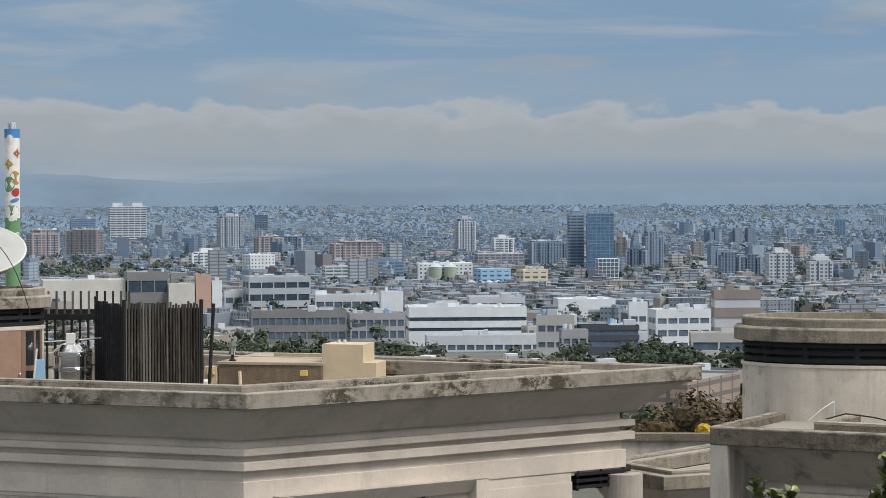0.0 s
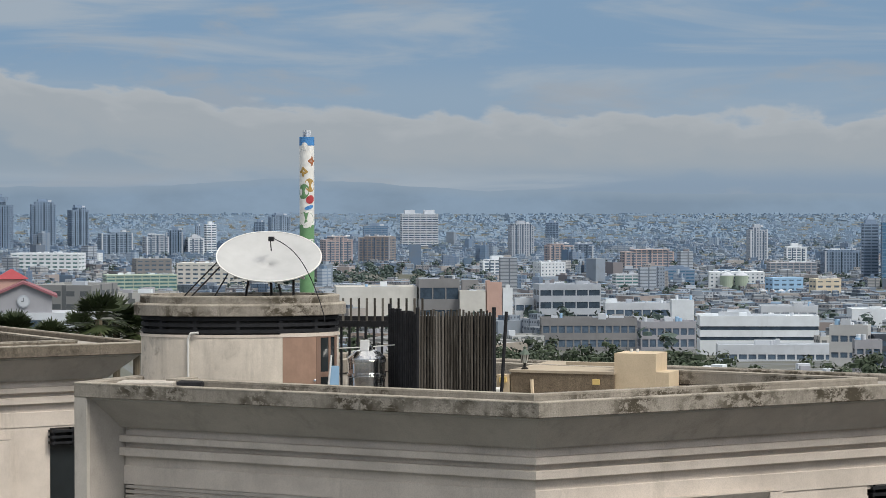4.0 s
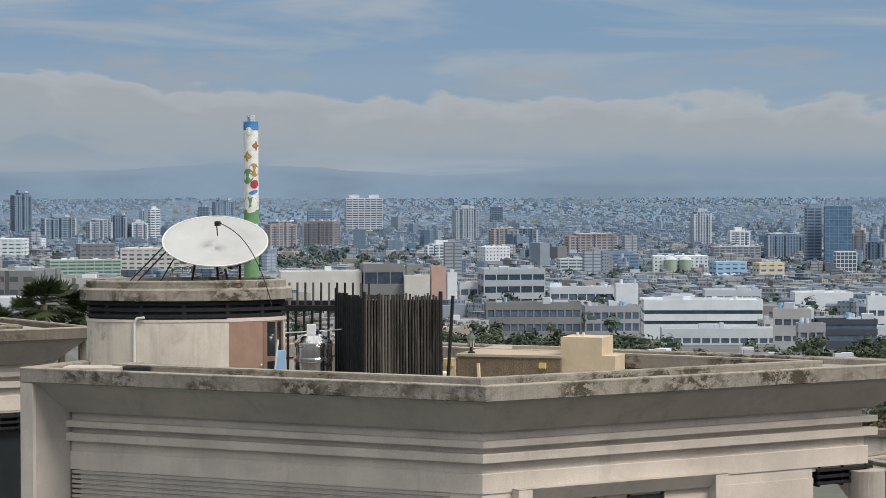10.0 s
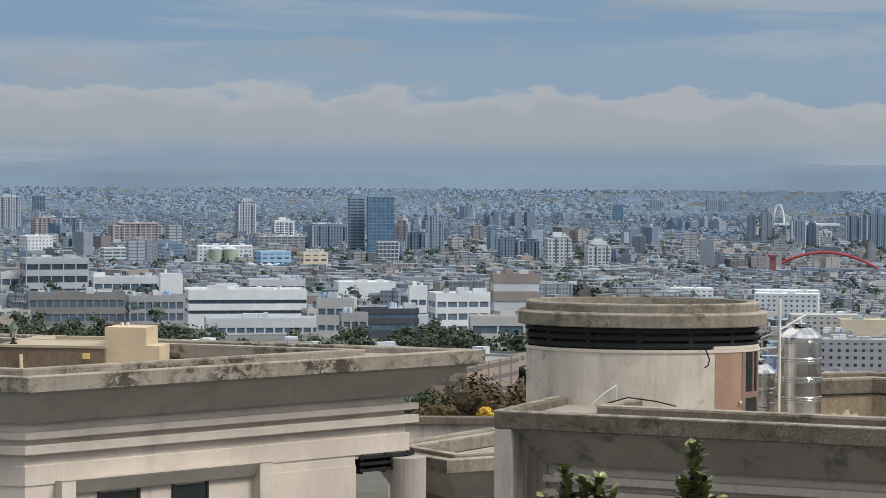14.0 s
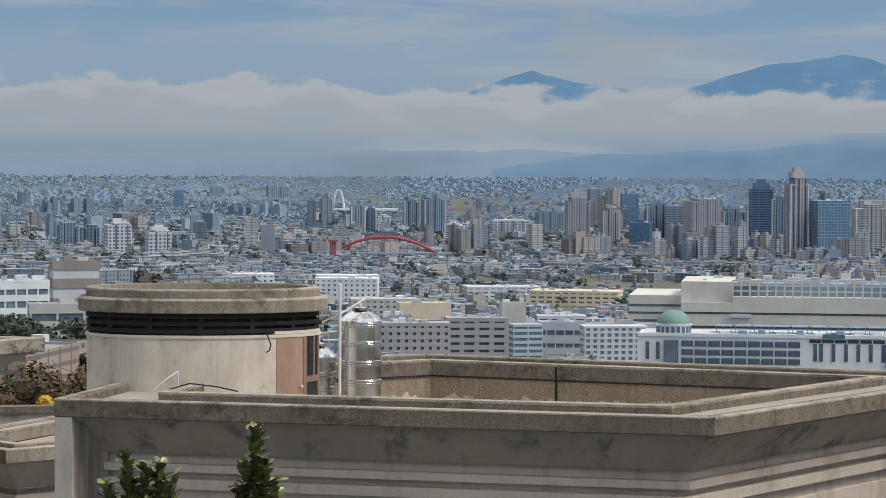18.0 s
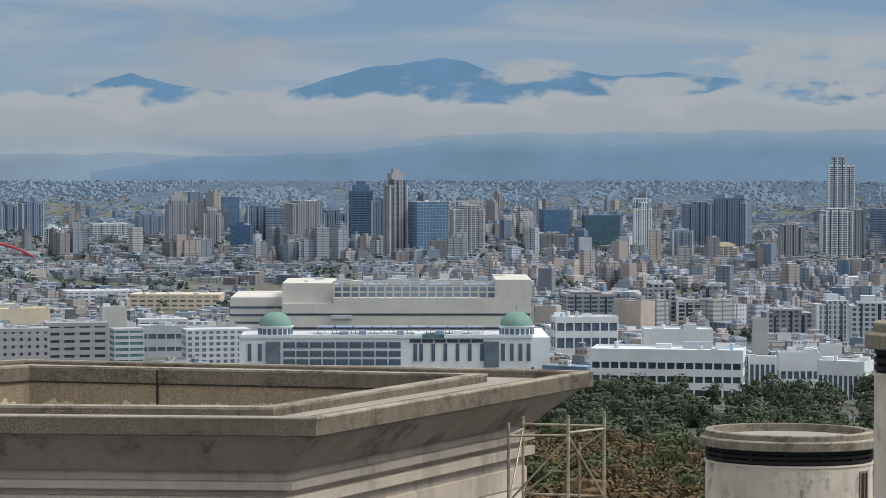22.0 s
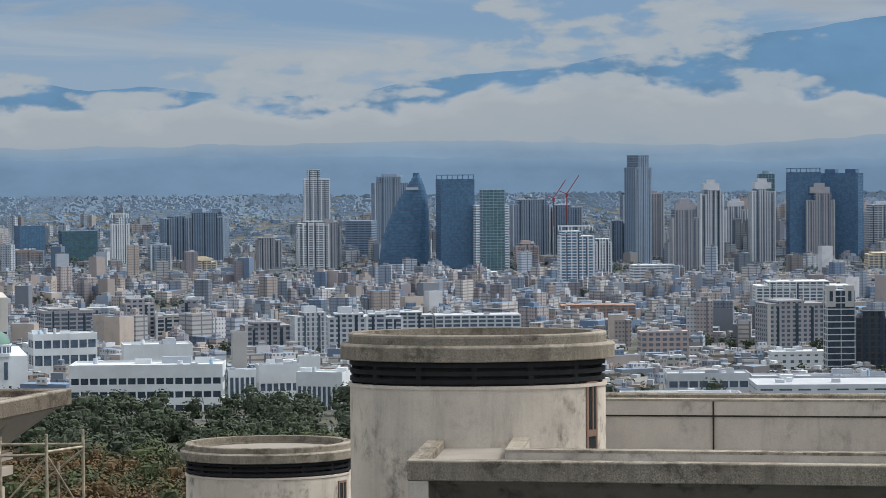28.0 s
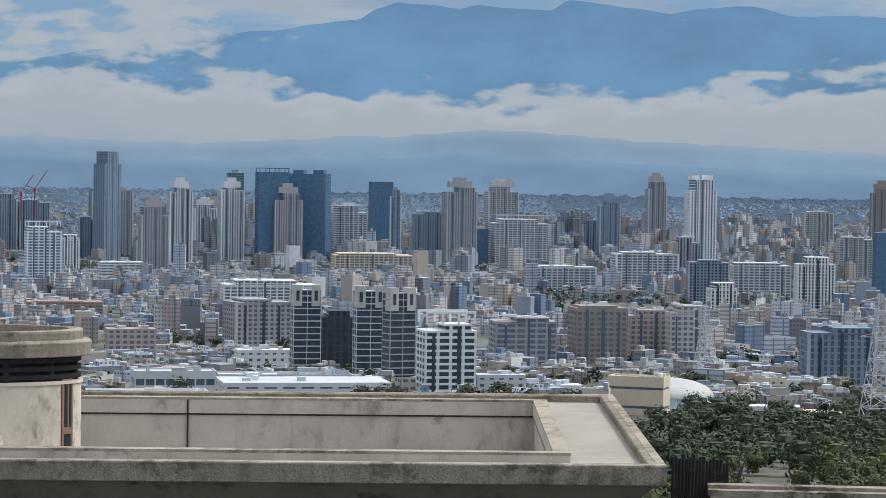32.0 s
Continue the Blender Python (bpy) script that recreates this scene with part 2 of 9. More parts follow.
def city_fill(name, palette, roof, win=(0.10, 0.13, 0.16), step=(2.6, 3.2), fill=(0.5, 0.44), single=False):
    """Walls with rows of window openings, each block in a colour of its own, and flat roofs."""
    m, t, b = base(name, 0.8, spec=0.25)
    g = t.nodes.new("ShaderNodeNewGeometry")
    rnd = random_of(t) if single else g.outputs["Random Per Island"]
    r = t.nodes.new("ShaderNodeValToRGB")
    r.color_ramp.interpolation = "CONSTANT"
    while len(r.color_ramp.elements) < len(palette):
        r.color_ramp.elements.new(0.5)
    for k, (e, c) in enumerate(zip(r.color_ramp.elements, palette)):
        e.position, e.color = k / len(palette), (*c, 1)
    chain(t, (rnd, r.inputs["Fac"]))
    wall = r.outputs["Color"]
    uv = t.nodes.new("ShaderNodeUVMap")
    uv.uv_map = "metres"
    s = t.nodes.new("ShaderNodeSeparateXYZ")
    chain(t, (uv.outputs[0], s.inputs[0]))
    hit = None
    for k in (0, 1):
        fr = math_node(t, "FRACT", math_node(t, "DIVIDE", s.outputs[k], step[k]))
        inside = math_node(t, "LESS_THAN", math_node(t, "ABSOLUTE", math_node(t, "SUBTRACT", fr, 0.5)), fill[k] / 2)
        hit = inside if hit is None else math_node(t, "MULTIPLY", hit, inside)
    # some blocks have window bands in place of single windows
    fr = math_node(t, "FRACT", math_node(t, "DIVIDE", s.outputs[1], step[1]))
    band = math_node(t, "MULTIPLY", math_node(t, "LESS_THAN", math_node(t, "ABSOLUTE", math_node(t, "SUBTRACT", fr, 0.5)), 0.17), 0.75)
    banded = math_node(t, "GREATER_THAN", math_node(t, "FRACT", math_node(t, "MULTIPLY", rnd, 3.71)), 0.55)
    both = mixed(t, banded, hit, band)
    hit = math_node(t, "MULTIPLY", both, 0.8)
    # dark stripes painted for the shade of recesses between the bays
    slot = math_node(t, "LESS_THAN", math_node(t, "FRACT", math_node(t, "DIVIDE", math_node(t, "ADD", s.outputs[0], 2.0), 9.5)), 0.13)
    hit = math_node(t, "MAXIMUM", hit, math_node(t, "MULTIPLY", slot, 0.7))
    # u below zero marks roofs
    roofy = math_node(t, "LESS_THAN", s.outputs[0], -0.5)
    hit = math_node(t, "MULTIPLY", hit, math_node(t, "SUBTRACT", 1.0, roofy))
    many = math_node(t, "GREATER_THAN", math_node(t, "FRACT", math_node(t, "MULTIPLY", rnd, 7.31)), 0.22)
    c = mixed(t, math_node(t, "MULTIPLY", hit, many), wall, win)
    rr = ramp(t, math_node(t, "FRACT", math_node(t, "MULTIPLY", rnd, 13.7)), [(k / max(1, len(roof) - 1), q) for k, q in enumerate(roof)], False)
    c = mixed(t, roofy, c, rr)
    c = mixed(t, ramp(t, noise_of(t, 0.08, 6, 0.7), [(0.42, 0.0), (0.75, 0.4)]), c, (0.16, 0.17, 0.18))
    chain(t, (c, b.inputs["Base Color"]))
    return m


def leafy(name, dark, light, rough=0.6):
    m, t, b = base(name, rough, spec=0.3)
    g = t.nodes.new("ShaderNodeNewGeometry")
    mid = tuple((a + q) / 2 for a, q in zip(dark, light))
    c = ramp(t, g.outputs["Random Per Island"], [(0.0, tuple((a + q) / 2 for a, q in zip(dark, mid))), (1.0, tuple((a + q) / 2 for a, q in zip(mid, light)))], False)
    c = mixed(t, ramp(t, noise_of(t, 0.09, 3, 0.6), [(0.38, 0.8), (0.52, 0.0)]), c, tuple(0.75 * v for v in dark))
    c = mixed(t, ramp(t, noise_of(t, 0.16, 3, 0.6, warp=0.3), [(0.52, 0.0), (0.68, 0.7)]), c, light)
    chain(t, (c, b.inputs["Base Color"]))
    return m


M = {}
M["stucco"] = stucco("stucco_warm_grey", (0.62, 0.555, 0.495), amount=0.25)
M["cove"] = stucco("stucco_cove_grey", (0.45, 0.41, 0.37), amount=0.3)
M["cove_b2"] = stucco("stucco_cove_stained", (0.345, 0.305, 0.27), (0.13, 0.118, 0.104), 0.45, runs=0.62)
# right-hand house: much darker base than the other coves, heavily streaked
M["cove_b3"] = stucco("stucco_cove_dark_streaked", (0.17, 0.155, 0.14), (0.05, 0.046, 0.04), 0.7, runs=0.9)
M["stucco_dirty"] = stucco("stucco_dirty_grey", (0.54, 0.475, 0.415), (0.17, 0.155, 0.135), 0.35, runs=0.25)
M["drum"] = stucco("drum_render", (0.62, 0.565, 0.495), (0.24, 0.22, 0.195), 0.4, runs=0.15, mould=0.75)
M["cope1"] = aggregate("coping_grey", (0.325, 0.297, 0.26), (0.15, 0.135, 0.11), (0.055, 0.046, 0.032), 0.95, 0.48, 0.6, 0.05)
M["cope2"] = aggregate("coping_brown", (0.195, 0.168, 0.135), (0.07, 0.06, 0.048), (0.04, 0.035, 0.028), 0.75, 0.48)
M["cope3"] = aggregate("coping_lichen", (0.285, 0.258, 0.215), (0.10, 0.088, 0.07), (0.055, 0.048, 0.038), 0.7, 0.48, 0.9, 0.12)
# pale top edges: some wear, and the sky's light put into the colour
M["worn_lit"] = aggregate("worn_edge", (0.37, 0.34, 0.29), (0.20, 0.18, 0.15), (0.09, 0.08, 0.065), 0.85, 0.45, 0.6)
M["concrete"] = stucco("bare_concrete", (0.52, 0.485, 0.44), (0.17, 0.155, 0.14), 0.4, mould=0.6)
M["roof_floor"] = stucco("roof_screed", (0.32, 0.30, 0.27), (0.1, 0.1, 0.09), 0.4, streak=False)
M["brownwall"] = aggregate("pebble_wall_brown", (0.205, 0.163, 0.118), (0.11, 0.088, 0.064), (0.06, 0.05, 0.038), 0.7, 0.50)
M["patched"] = patched_wall("pebble_wall_patched", (0.31, 0.255, 0.185), (0.14, 0.11, 0.078), (0.50, 0.44, 0.35), 10.72)
M["cream"] = stucco("cream_render", (0.58, 0.475, 0.34), (0.3, 0.24, 0.15), 0.3)
M["slat"] = plain("black_slats", (0.017, 0.018, 0.021), 0.75, 0.0, 0.3, 6, 0.2)
M["door"] = plain("door_brown", (0.30, 0.195, 0.145), 0.6)
M["frame"] = plain("frame_brown", (0.20, 0.13, 0.10), 0.5)
M["pane"] = far_glass("dark_pane", (0.02, 0.025, 0.028), 0.1)
M["steel"] = plain("stainless", (0.72, 0.73, 0.74), 0.16, 1.0, 0.05, 3)
M["dish"] = plain("dish_grey_white", (0.42, 0.43, 0.435), 0.6, 0, 0.05)
M["white"] = plain("white_paint", (0.60, 0.61, 0.62), 0.5, 0, 0.06)
M["iron"] = plain("dark_iron", (0.022, 0.02, 0.018), 0.6, 0.3, 0.3, 9)
M["pipe"] = plain("pale_pipe", (0.62, 0.62, 0.60), 0.4)
M["galv"] = plain("rusty_scaffold", (0.36, 0.32, 0.25), 0.55, 0.4, 0.35, 6)
M["orange"] = plain("orange_paint", (0.55, 0.28, 0.08), 0.6)
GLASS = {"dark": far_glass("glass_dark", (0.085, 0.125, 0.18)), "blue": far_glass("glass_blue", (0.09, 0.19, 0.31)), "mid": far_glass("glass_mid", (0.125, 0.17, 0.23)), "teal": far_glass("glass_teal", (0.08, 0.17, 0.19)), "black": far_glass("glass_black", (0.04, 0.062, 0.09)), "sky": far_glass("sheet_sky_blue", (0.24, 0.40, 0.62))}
# city wall colours lean towards blue: distance haze is mixed into them
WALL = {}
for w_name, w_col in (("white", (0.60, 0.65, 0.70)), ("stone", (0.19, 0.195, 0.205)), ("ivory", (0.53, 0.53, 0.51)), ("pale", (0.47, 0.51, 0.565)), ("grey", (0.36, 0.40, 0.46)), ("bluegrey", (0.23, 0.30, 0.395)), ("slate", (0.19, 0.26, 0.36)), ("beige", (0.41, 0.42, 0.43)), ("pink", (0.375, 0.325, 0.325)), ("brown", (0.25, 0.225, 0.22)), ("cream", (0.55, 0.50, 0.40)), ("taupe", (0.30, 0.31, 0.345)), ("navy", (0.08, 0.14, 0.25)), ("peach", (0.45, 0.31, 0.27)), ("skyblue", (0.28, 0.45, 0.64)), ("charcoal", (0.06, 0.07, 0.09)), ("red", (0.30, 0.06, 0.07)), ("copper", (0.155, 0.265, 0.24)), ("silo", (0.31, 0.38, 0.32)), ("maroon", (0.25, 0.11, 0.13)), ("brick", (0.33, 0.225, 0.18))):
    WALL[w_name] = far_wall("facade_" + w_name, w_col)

# ---- building blocks ----
def obj(name, bm, material, parent=None, label="", smooth=False):
    me = bpy.data.meshes.new(name)
    bm.to_mesh(me)
    bm.free()
    for mt in (material if isinstance(material, (list, tuple)) else [material]):
        me.materials.append(mt)
    if smooth:
        for p in me.polygons:
            p.use_smooth = True
    ob = new(name, me)
    if parent:
        ob.parent = parent
    if label:
        ob["label"] = label
    return ob


part = obj


def share(name, src, parent, m):
    ob = new(name, src.data)
    ob.parent = parent
    ob.matrix_basis = m
    return ob


def empty(name, m, label, category, group="", kind=""):
    ob = new(name)
    ob.matrix_basis = m
    ob.empty_display_size = 0.5
    return tagged(ob, label, category, group, kind)


def box_into(bm, x0, x1, y0, y1, z0, z1, bevel=0.0):
    vs = [bm.verts.new(v) for v in ((x0, y0, z0), (x1, y0, z0), (x1, y1, z0), (x0, y1, z0), (x0, y0, z1), (x1, y0, z1), (x1, y1, z1), (x0, y1, z1))]
    fs = [bm.faces.new([vs[k] for k in f]) for f in ((3, 2, 1, 0), (4, 5, 6, 7), (0, 1, 5, 4), (1, 2, 6, 5), (2, 3, 7, 6), (3, 0, 4, 7))]
    if bevel:
        bmesh.ops.bevel(bm, geom=list({e for f in fs for e in f.edges}), offset=bevel, segments=1, affect="EDGES", profile=0.5)
    return bm


def box(x0, x1, y0, y1, z0, z1, bevel=0.0):
    return box_into(bmesh.new(), x0, x1, y0, y1, z0, z1, bevel)


def tube_into(bm, a, b, r, n=8, r2=None):
    a, b = Vector(a), Vector(b)
    d = b - a
    q = d.to_track_quat("Z", "Y").to_matrix().to_4x4()
    bmesh.ops.create_cone(bm, cap_ends=True, segments=n, radius1=r, radius2=r if r2 is None else r2, depth=d.length, matrix=Matrix.Translation((a + b) / 2) @ q)
    return bm


def lathe_into(bm, profile, n=48, close=True, a0=0.0, a1=2 * math.pi):
    """profile: (r, z) pairs, outside from the bottom up."""
    full = abs(a1 - a0 - 2 * math.pi) < 1e-6
    cols = n if full else n + 1
    ring = [[bm.verts.new((r * math.cos(a0 + (a1 - a0) * k / n), r * math.sin(a0 + (a1 - a0) * k / n), z)) for r, z in profile] for k in range(cols)]
    for k in range(n):
        p, q = ring[k], ring[(k + 1) % cols]
        for j in range(len(profile) - (0 if close else 1)):
            i = (j + 1) % len(profile)
            bm.faces.new((p[j], q[j], q[i], p[i]))
    return bm


def outset(poly, o):
    """Mitred offset of a ccw polygon, outward by o."""
    n, res = len(poly), []
    for k in range(n):
        p0, p1, p2 = (Vector(poly[(k + j) % n]) for j in (-1, 0, 1))
        e0, e1 = (p1 - p0).normalized(), (p2 - p1).normalized()
        n0, n1 = Vector((e0.y, -e0.x)), Vector((e1.y, -e1.x))
        b = (n0 + n1) / max(0.3, 1 + n0.dot(n1))
        res.append(p1 + b * o)
    return res


def ring_into(bm, poly, loops):
    """Closed ring round poly: loops of (outset, z), joined in order and back to the first."""
    rows = [[bm.verts.new((*p, z)) for p in outset(poly, o)] for o, z in loops]
    n = len(poly)
    for j in range(len(rows)):
        a, b = rows[j], rows[(j + 1) % len(rows)]
        for k in range(n):
            bm.faces.new((a[k], a[(k + 1) % n], b[(k + 1) % n], b[k]))
    bmesh.ops.recalc_face_normals(bm, faces=bm.faces)
    return bm


def slab_into(bm, poly, z0, z1):
    lo = [bm.verts.new((*p, z0)) for p in poly]
    hi = [bm.verts.new((*p, z1)) for p in poly]
    bm.faces.new(lo[::-1])
    bm.faces.new(hi)
    for k in range(len(poly)):
        j = (k + 1) % len(poly)
        bm.faces.new((lo[k], lo[j], hi[j], hi[k]))
    return bm


def polar(turn, d):
    return d * math.sin(radians(turn)), d * math.cos(radians(turn))


GROUND = [(0, 16.0), (75, 16.5), (120, 24), (250, 38), (500, 55), (813, 67), (1300, 82), (2000, 97), (2600, 104), (3300, 100), (4000, 84), (4900, 42), (6000, 42)]


def drop(d):
    """How far the ground lies below the eye, d metres out."""
    for (a, p), (b, q) in zip(GROUND, GROUND[1:]):
        if d <= b:
            return p + (q - p) * (d - a) / (b - a)
    return GROUND[-1][1]


def zg(d):
    return EYE - drop(d)

# ---- the plain: ground, fill of low houses, far woods ----
def rise(turn):
    """The plateau reaches further out on the left-hand side."""
    w = min(1.0, max(0.0, (-9.0 - turn) / 5.0))
    return w * w * (3 - 2 * w)


FAR = [(0, 0), (120, 120), (250, 420), (500, 860), (1500, 2600), (2600, 3500), (3600, 4250), (4850, 4860), (6000, 6000)]


def along(table, v):
    for (a, p), (b, q) in zip(table, table[1:]):
        if v <= b:
            return p + (q - p) * (v - a) / (b - a)
    return v


def right_side(turn):
    w = min(1.0, max(0.0, (turn - 8.0) / 8.0))
    return w * w * (3 - 2 * w) if turn < 100 else 0.0


def far(turn, d):
    """The plain lies deeper on the right-hand side, so the same sight line meets it further out."""
    w = right_side(turn)
    return d + (along(FAR, d) - d) * w


def near_of(turn, d):
    w = right_side(turn)
    return along([(q * w + p * (1 - w), p) for p, q in FAR], d)


def depth_at(turn, d):
    w = rise(turn) * (1.0 if d < 600 else max(0.0, 1 - (d - 600) / 900))
    s = near_of(turn, d)
    return drop(s) * d / max(1.0, s) * (1 - 0.5 * w) if d > 110 else drop(d)


def zat(turn, d):
    return EYE - depth_at(turn, d)


def build_ground():
    turns = [-180 + 6 * k for k in range(24)] + [-36 + 2 * k for k in range(60)] + [84 + 6 * k for k in range(17)]
    rings = [4, 75, 120, 180, 250, 370, 500, 650, 813, 930, 1050, 1180, 1300, 1650, 2000, 2300, 2600, 2950, 3300, 3650, 4000, 4300, 4600, 4890]
    bm = bmesh.new()
    grid = []
    for d in rings:
        row = []
        for a in turns:
            x, y = polar(a, d)
            row.append(bm.verts.new((x, y, zat(a, d) + (noise.noise((x * 0.01, y * 0.01, 0)) * 1.5 if d > 110 else 0))))
        grid.append(row)
    n = len(turns)
    for j in range(len(rings) - 1):
        for k in range(n):
            q = (k + 1) % n
            bm.faces.new((grid[j][k], grid[j + 1][k], grid[j + 1][q], grid[j][q]))
    bm.faces.new(grid[0][::-1])
    bmesh.ops.recalc_face_normals(bm, faces=bm.faces)
    m, t, b = base("plain_ground", 0.95, spec=0.1)
    c = ramp(t, noise_of(t, 0.012, 9, 0.7), [(0.36, (0.075, 0.08, 0.065)), (0.5, (0.12, 0.125, 0.11)), (0.6, (0.15, 0.165, 0.175)), (0.75, (0.22, 0.235, 0.245))])
    c = mixed(t, ramp(t, noise_of(t, 0.2, 6, 0.7), [(0.4, 0.0), (0.7, 0.4)]), c, (0.10, 0.105, 0.09))
    chain(t, (c, b.inputs["Base Color"]))
    g = obj("ground", bm, m)
    return tagged(g, "wide green and grey plain falling away below the houses", "ground", kind="structure")


ground = build_ground()

class Plots(dict):
    """Ground plots (x, y, radius) of placed buildings, in cells of 120 m."""

    def append(self, plot):
        self.setdefault((int(plot[0] // 120), int(plot[1] // 120)), []).append(plot)


TAKEN = Plots()


def free(x, y, r):
    i, j = int(x // 120), int(y // 120)
    for u in (i - 1, i, i + 1):
        for v in (j - 1, j, j + 1):
            for a, b, q in TAKEN.get((u, v), ()):
                if (a - x) ** 2 + (b - y) ** 2 < (q + r) ** 2:
                    return False
    return True


def boxes_mesh(name, items, material, label, category):
    """items: (x, y, z0, w, d, h, angle). One mesh of plain flat-roofed blocks with wall coordinates in metres."""
    n = len(items)
    a = np.array(items, float)
    c, s = np.cos(a[:, 6]), np.sin(a[:, 6])
    cx = np.array([-0.5, 0.5, 0.5, -0.5])
    cy = np.array([-0.5, -0.5, 0.5, 0.5])
    lx, ly = cx[None] * a[:, 3:4], cy[None] * a[:, 4:5]
    wx = a[:, 0:1] + lx * c[:, None] - ly * s[:, None]
    wy = a[:, 1:2] + lx * s[:, None] + ly * c[:, None]
    lo = np.stack([wx, wy, np.repeat(a[:, 2:3] - 6, 4, 1)], 2)
    hi = np.stack([wx, wy, np.repeat(a[:, 2:3] + a[:, 5:6], 4, 1)], 2)
    verts = np.concatenate([lo, hi], 1).reshape(-1, 3)
    faces, uvs = [], []
    for k in range(n):
        o = 8 * k
        w, d, h = a[k, 3], a[k, 4], a[k, 5] + 6
        for j in range(4):
            i = (j + 1) % 4
            faces.append((o + j, o + i, o + 4 + i, o + 4 + j))
            u = w if j % 2 == 0 else d
            uvs += [(0, 0), (u, 0), (u, h), (0, h)]
        faces.append((o + 4, o + 5, o + 6, o + 7))
        uvs += [(-9, 0)] * 4
    me = bpy.data.meshes.new(name)
    me.from_pydata(verts.tolist(), [], faces)
    lay = me.uv_layers.new(name="metres")
    lay.data.foreach_set("uv", np.array(uvs, np.float32).ravel())
    me.materials.append(material)
    me.update()
    return tagged(new(name, me), label, category, kind="stuff")


# distance haze is mixed into these palettes as blue; FILL_HAZE is mostly haze tone
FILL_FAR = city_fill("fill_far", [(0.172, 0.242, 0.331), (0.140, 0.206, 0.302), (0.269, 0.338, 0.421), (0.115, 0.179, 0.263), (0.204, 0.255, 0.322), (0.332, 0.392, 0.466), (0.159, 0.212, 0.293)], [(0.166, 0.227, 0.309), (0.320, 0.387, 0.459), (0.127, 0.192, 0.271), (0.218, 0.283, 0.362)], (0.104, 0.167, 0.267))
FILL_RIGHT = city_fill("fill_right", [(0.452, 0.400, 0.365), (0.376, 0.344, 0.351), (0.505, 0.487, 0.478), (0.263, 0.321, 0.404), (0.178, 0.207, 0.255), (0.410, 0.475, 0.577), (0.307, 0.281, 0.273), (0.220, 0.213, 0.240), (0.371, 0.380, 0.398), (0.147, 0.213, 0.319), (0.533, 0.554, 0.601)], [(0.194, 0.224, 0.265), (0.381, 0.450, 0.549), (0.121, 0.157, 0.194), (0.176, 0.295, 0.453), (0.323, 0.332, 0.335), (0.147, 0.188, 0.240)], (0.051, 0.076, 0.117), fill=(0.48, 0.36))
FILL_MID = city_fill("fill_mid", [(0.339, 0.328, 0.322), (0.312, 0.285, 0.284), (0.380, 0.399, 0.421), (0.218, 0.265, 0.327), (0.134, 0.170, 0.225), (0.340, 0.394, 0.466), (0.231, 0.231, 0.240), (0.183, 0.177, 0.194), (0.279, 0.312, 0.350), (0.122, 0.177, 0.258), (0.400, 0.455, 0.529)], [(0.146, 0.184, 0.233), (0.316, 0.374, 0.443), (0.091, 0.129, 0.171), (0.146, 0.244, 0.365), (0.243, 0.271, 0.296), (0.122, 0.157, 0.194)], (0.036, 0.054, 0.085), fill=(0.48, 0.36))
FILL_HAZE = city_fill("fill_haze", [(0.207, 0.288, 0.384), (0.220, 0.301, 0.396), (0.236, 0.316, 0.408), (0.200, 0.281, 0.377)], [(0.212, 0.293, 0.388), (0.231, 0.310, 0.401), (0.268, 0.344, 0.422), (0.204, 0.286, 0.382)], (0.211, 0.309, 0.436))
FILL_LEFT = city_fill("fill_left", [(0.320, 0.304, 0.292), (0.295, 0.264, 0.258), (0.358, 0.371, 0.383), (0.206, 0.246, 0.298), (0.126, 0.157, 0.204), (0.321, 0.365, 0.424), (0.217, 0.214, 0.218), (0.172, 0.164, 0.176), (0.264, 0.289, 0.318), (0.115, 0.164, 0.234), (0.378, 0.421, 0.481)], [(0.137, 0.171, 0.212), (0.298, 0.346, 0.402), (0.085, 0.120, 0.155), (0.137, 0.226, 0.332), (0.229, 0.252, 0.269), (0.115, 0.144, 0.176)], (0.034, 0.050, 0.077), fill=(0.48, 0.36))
FILL_ONE = city_fill("fill_one", [(0.376, 0.397, 0.406), (0.256, 0.264, 0.271), (0.203, 0.212, 0.221), (0.413, 0.418, 0.414), (0.316, 0.286, 0.250), (0.331, 0.264, 0.228)], [(0.248, 0.264, 0.271), (0.391, 0.397, 0.392), (0.196, 0.212, 0.221), (0.316, 0.308, 0.278)], (0.045, 0.058, 0.071), (4.0, 3.6), (0.6, 0.4), True)


def block_mesh(w, q, h):
    """One flat-roofed block with its foot at the origin and wall coordinates in metres."""
    X, Y = w / 2, q / 2
    me = bpy.data.meshes.new("block")
    c = [(-X, -Y), (X, -Y), (X, Y), (-X, Y)]
    rim, dip = 0.35, 0.7
    i_ = [(-X + rim, -Y + rim), (X - rim, -Y + rim), (X - rim, Y - rim), (-X + rim, Y - rim)]
    vs = [(*p, -5.0) for p in c] + [(*p, h) for p in c] + [(*p, h) for p in i_] + [(*p, h - dip) for p in i_]
    fs, uv = [], []
    for k in range(4):
        j = (k + 1) % 4
        u = w if k % 2 == 0 else q
        fs.append((k, j, 4 + j, 4 + k))
        uv += [(0, 0), (u, 0), (u, h + 5), (0, h + 5)]
        fs += [(4 + k, 4 + j, 8 + j, 8 + k), (8 + k, 8 + j, 12 + j, 12 + k)]
        uv += [(-9, 0)] * 8
    fs.append((12, 13, 14, 15))
    uv += [(-9, 0)] * 4
    me.from_pydata(vs, [], fs)
    me.uv_layers.new(name="metres").data.foreach_set("uv", np.array(uv, np.float32).ravel())
    me.materials.append(FILL_ONE)
    me.update()
    return me


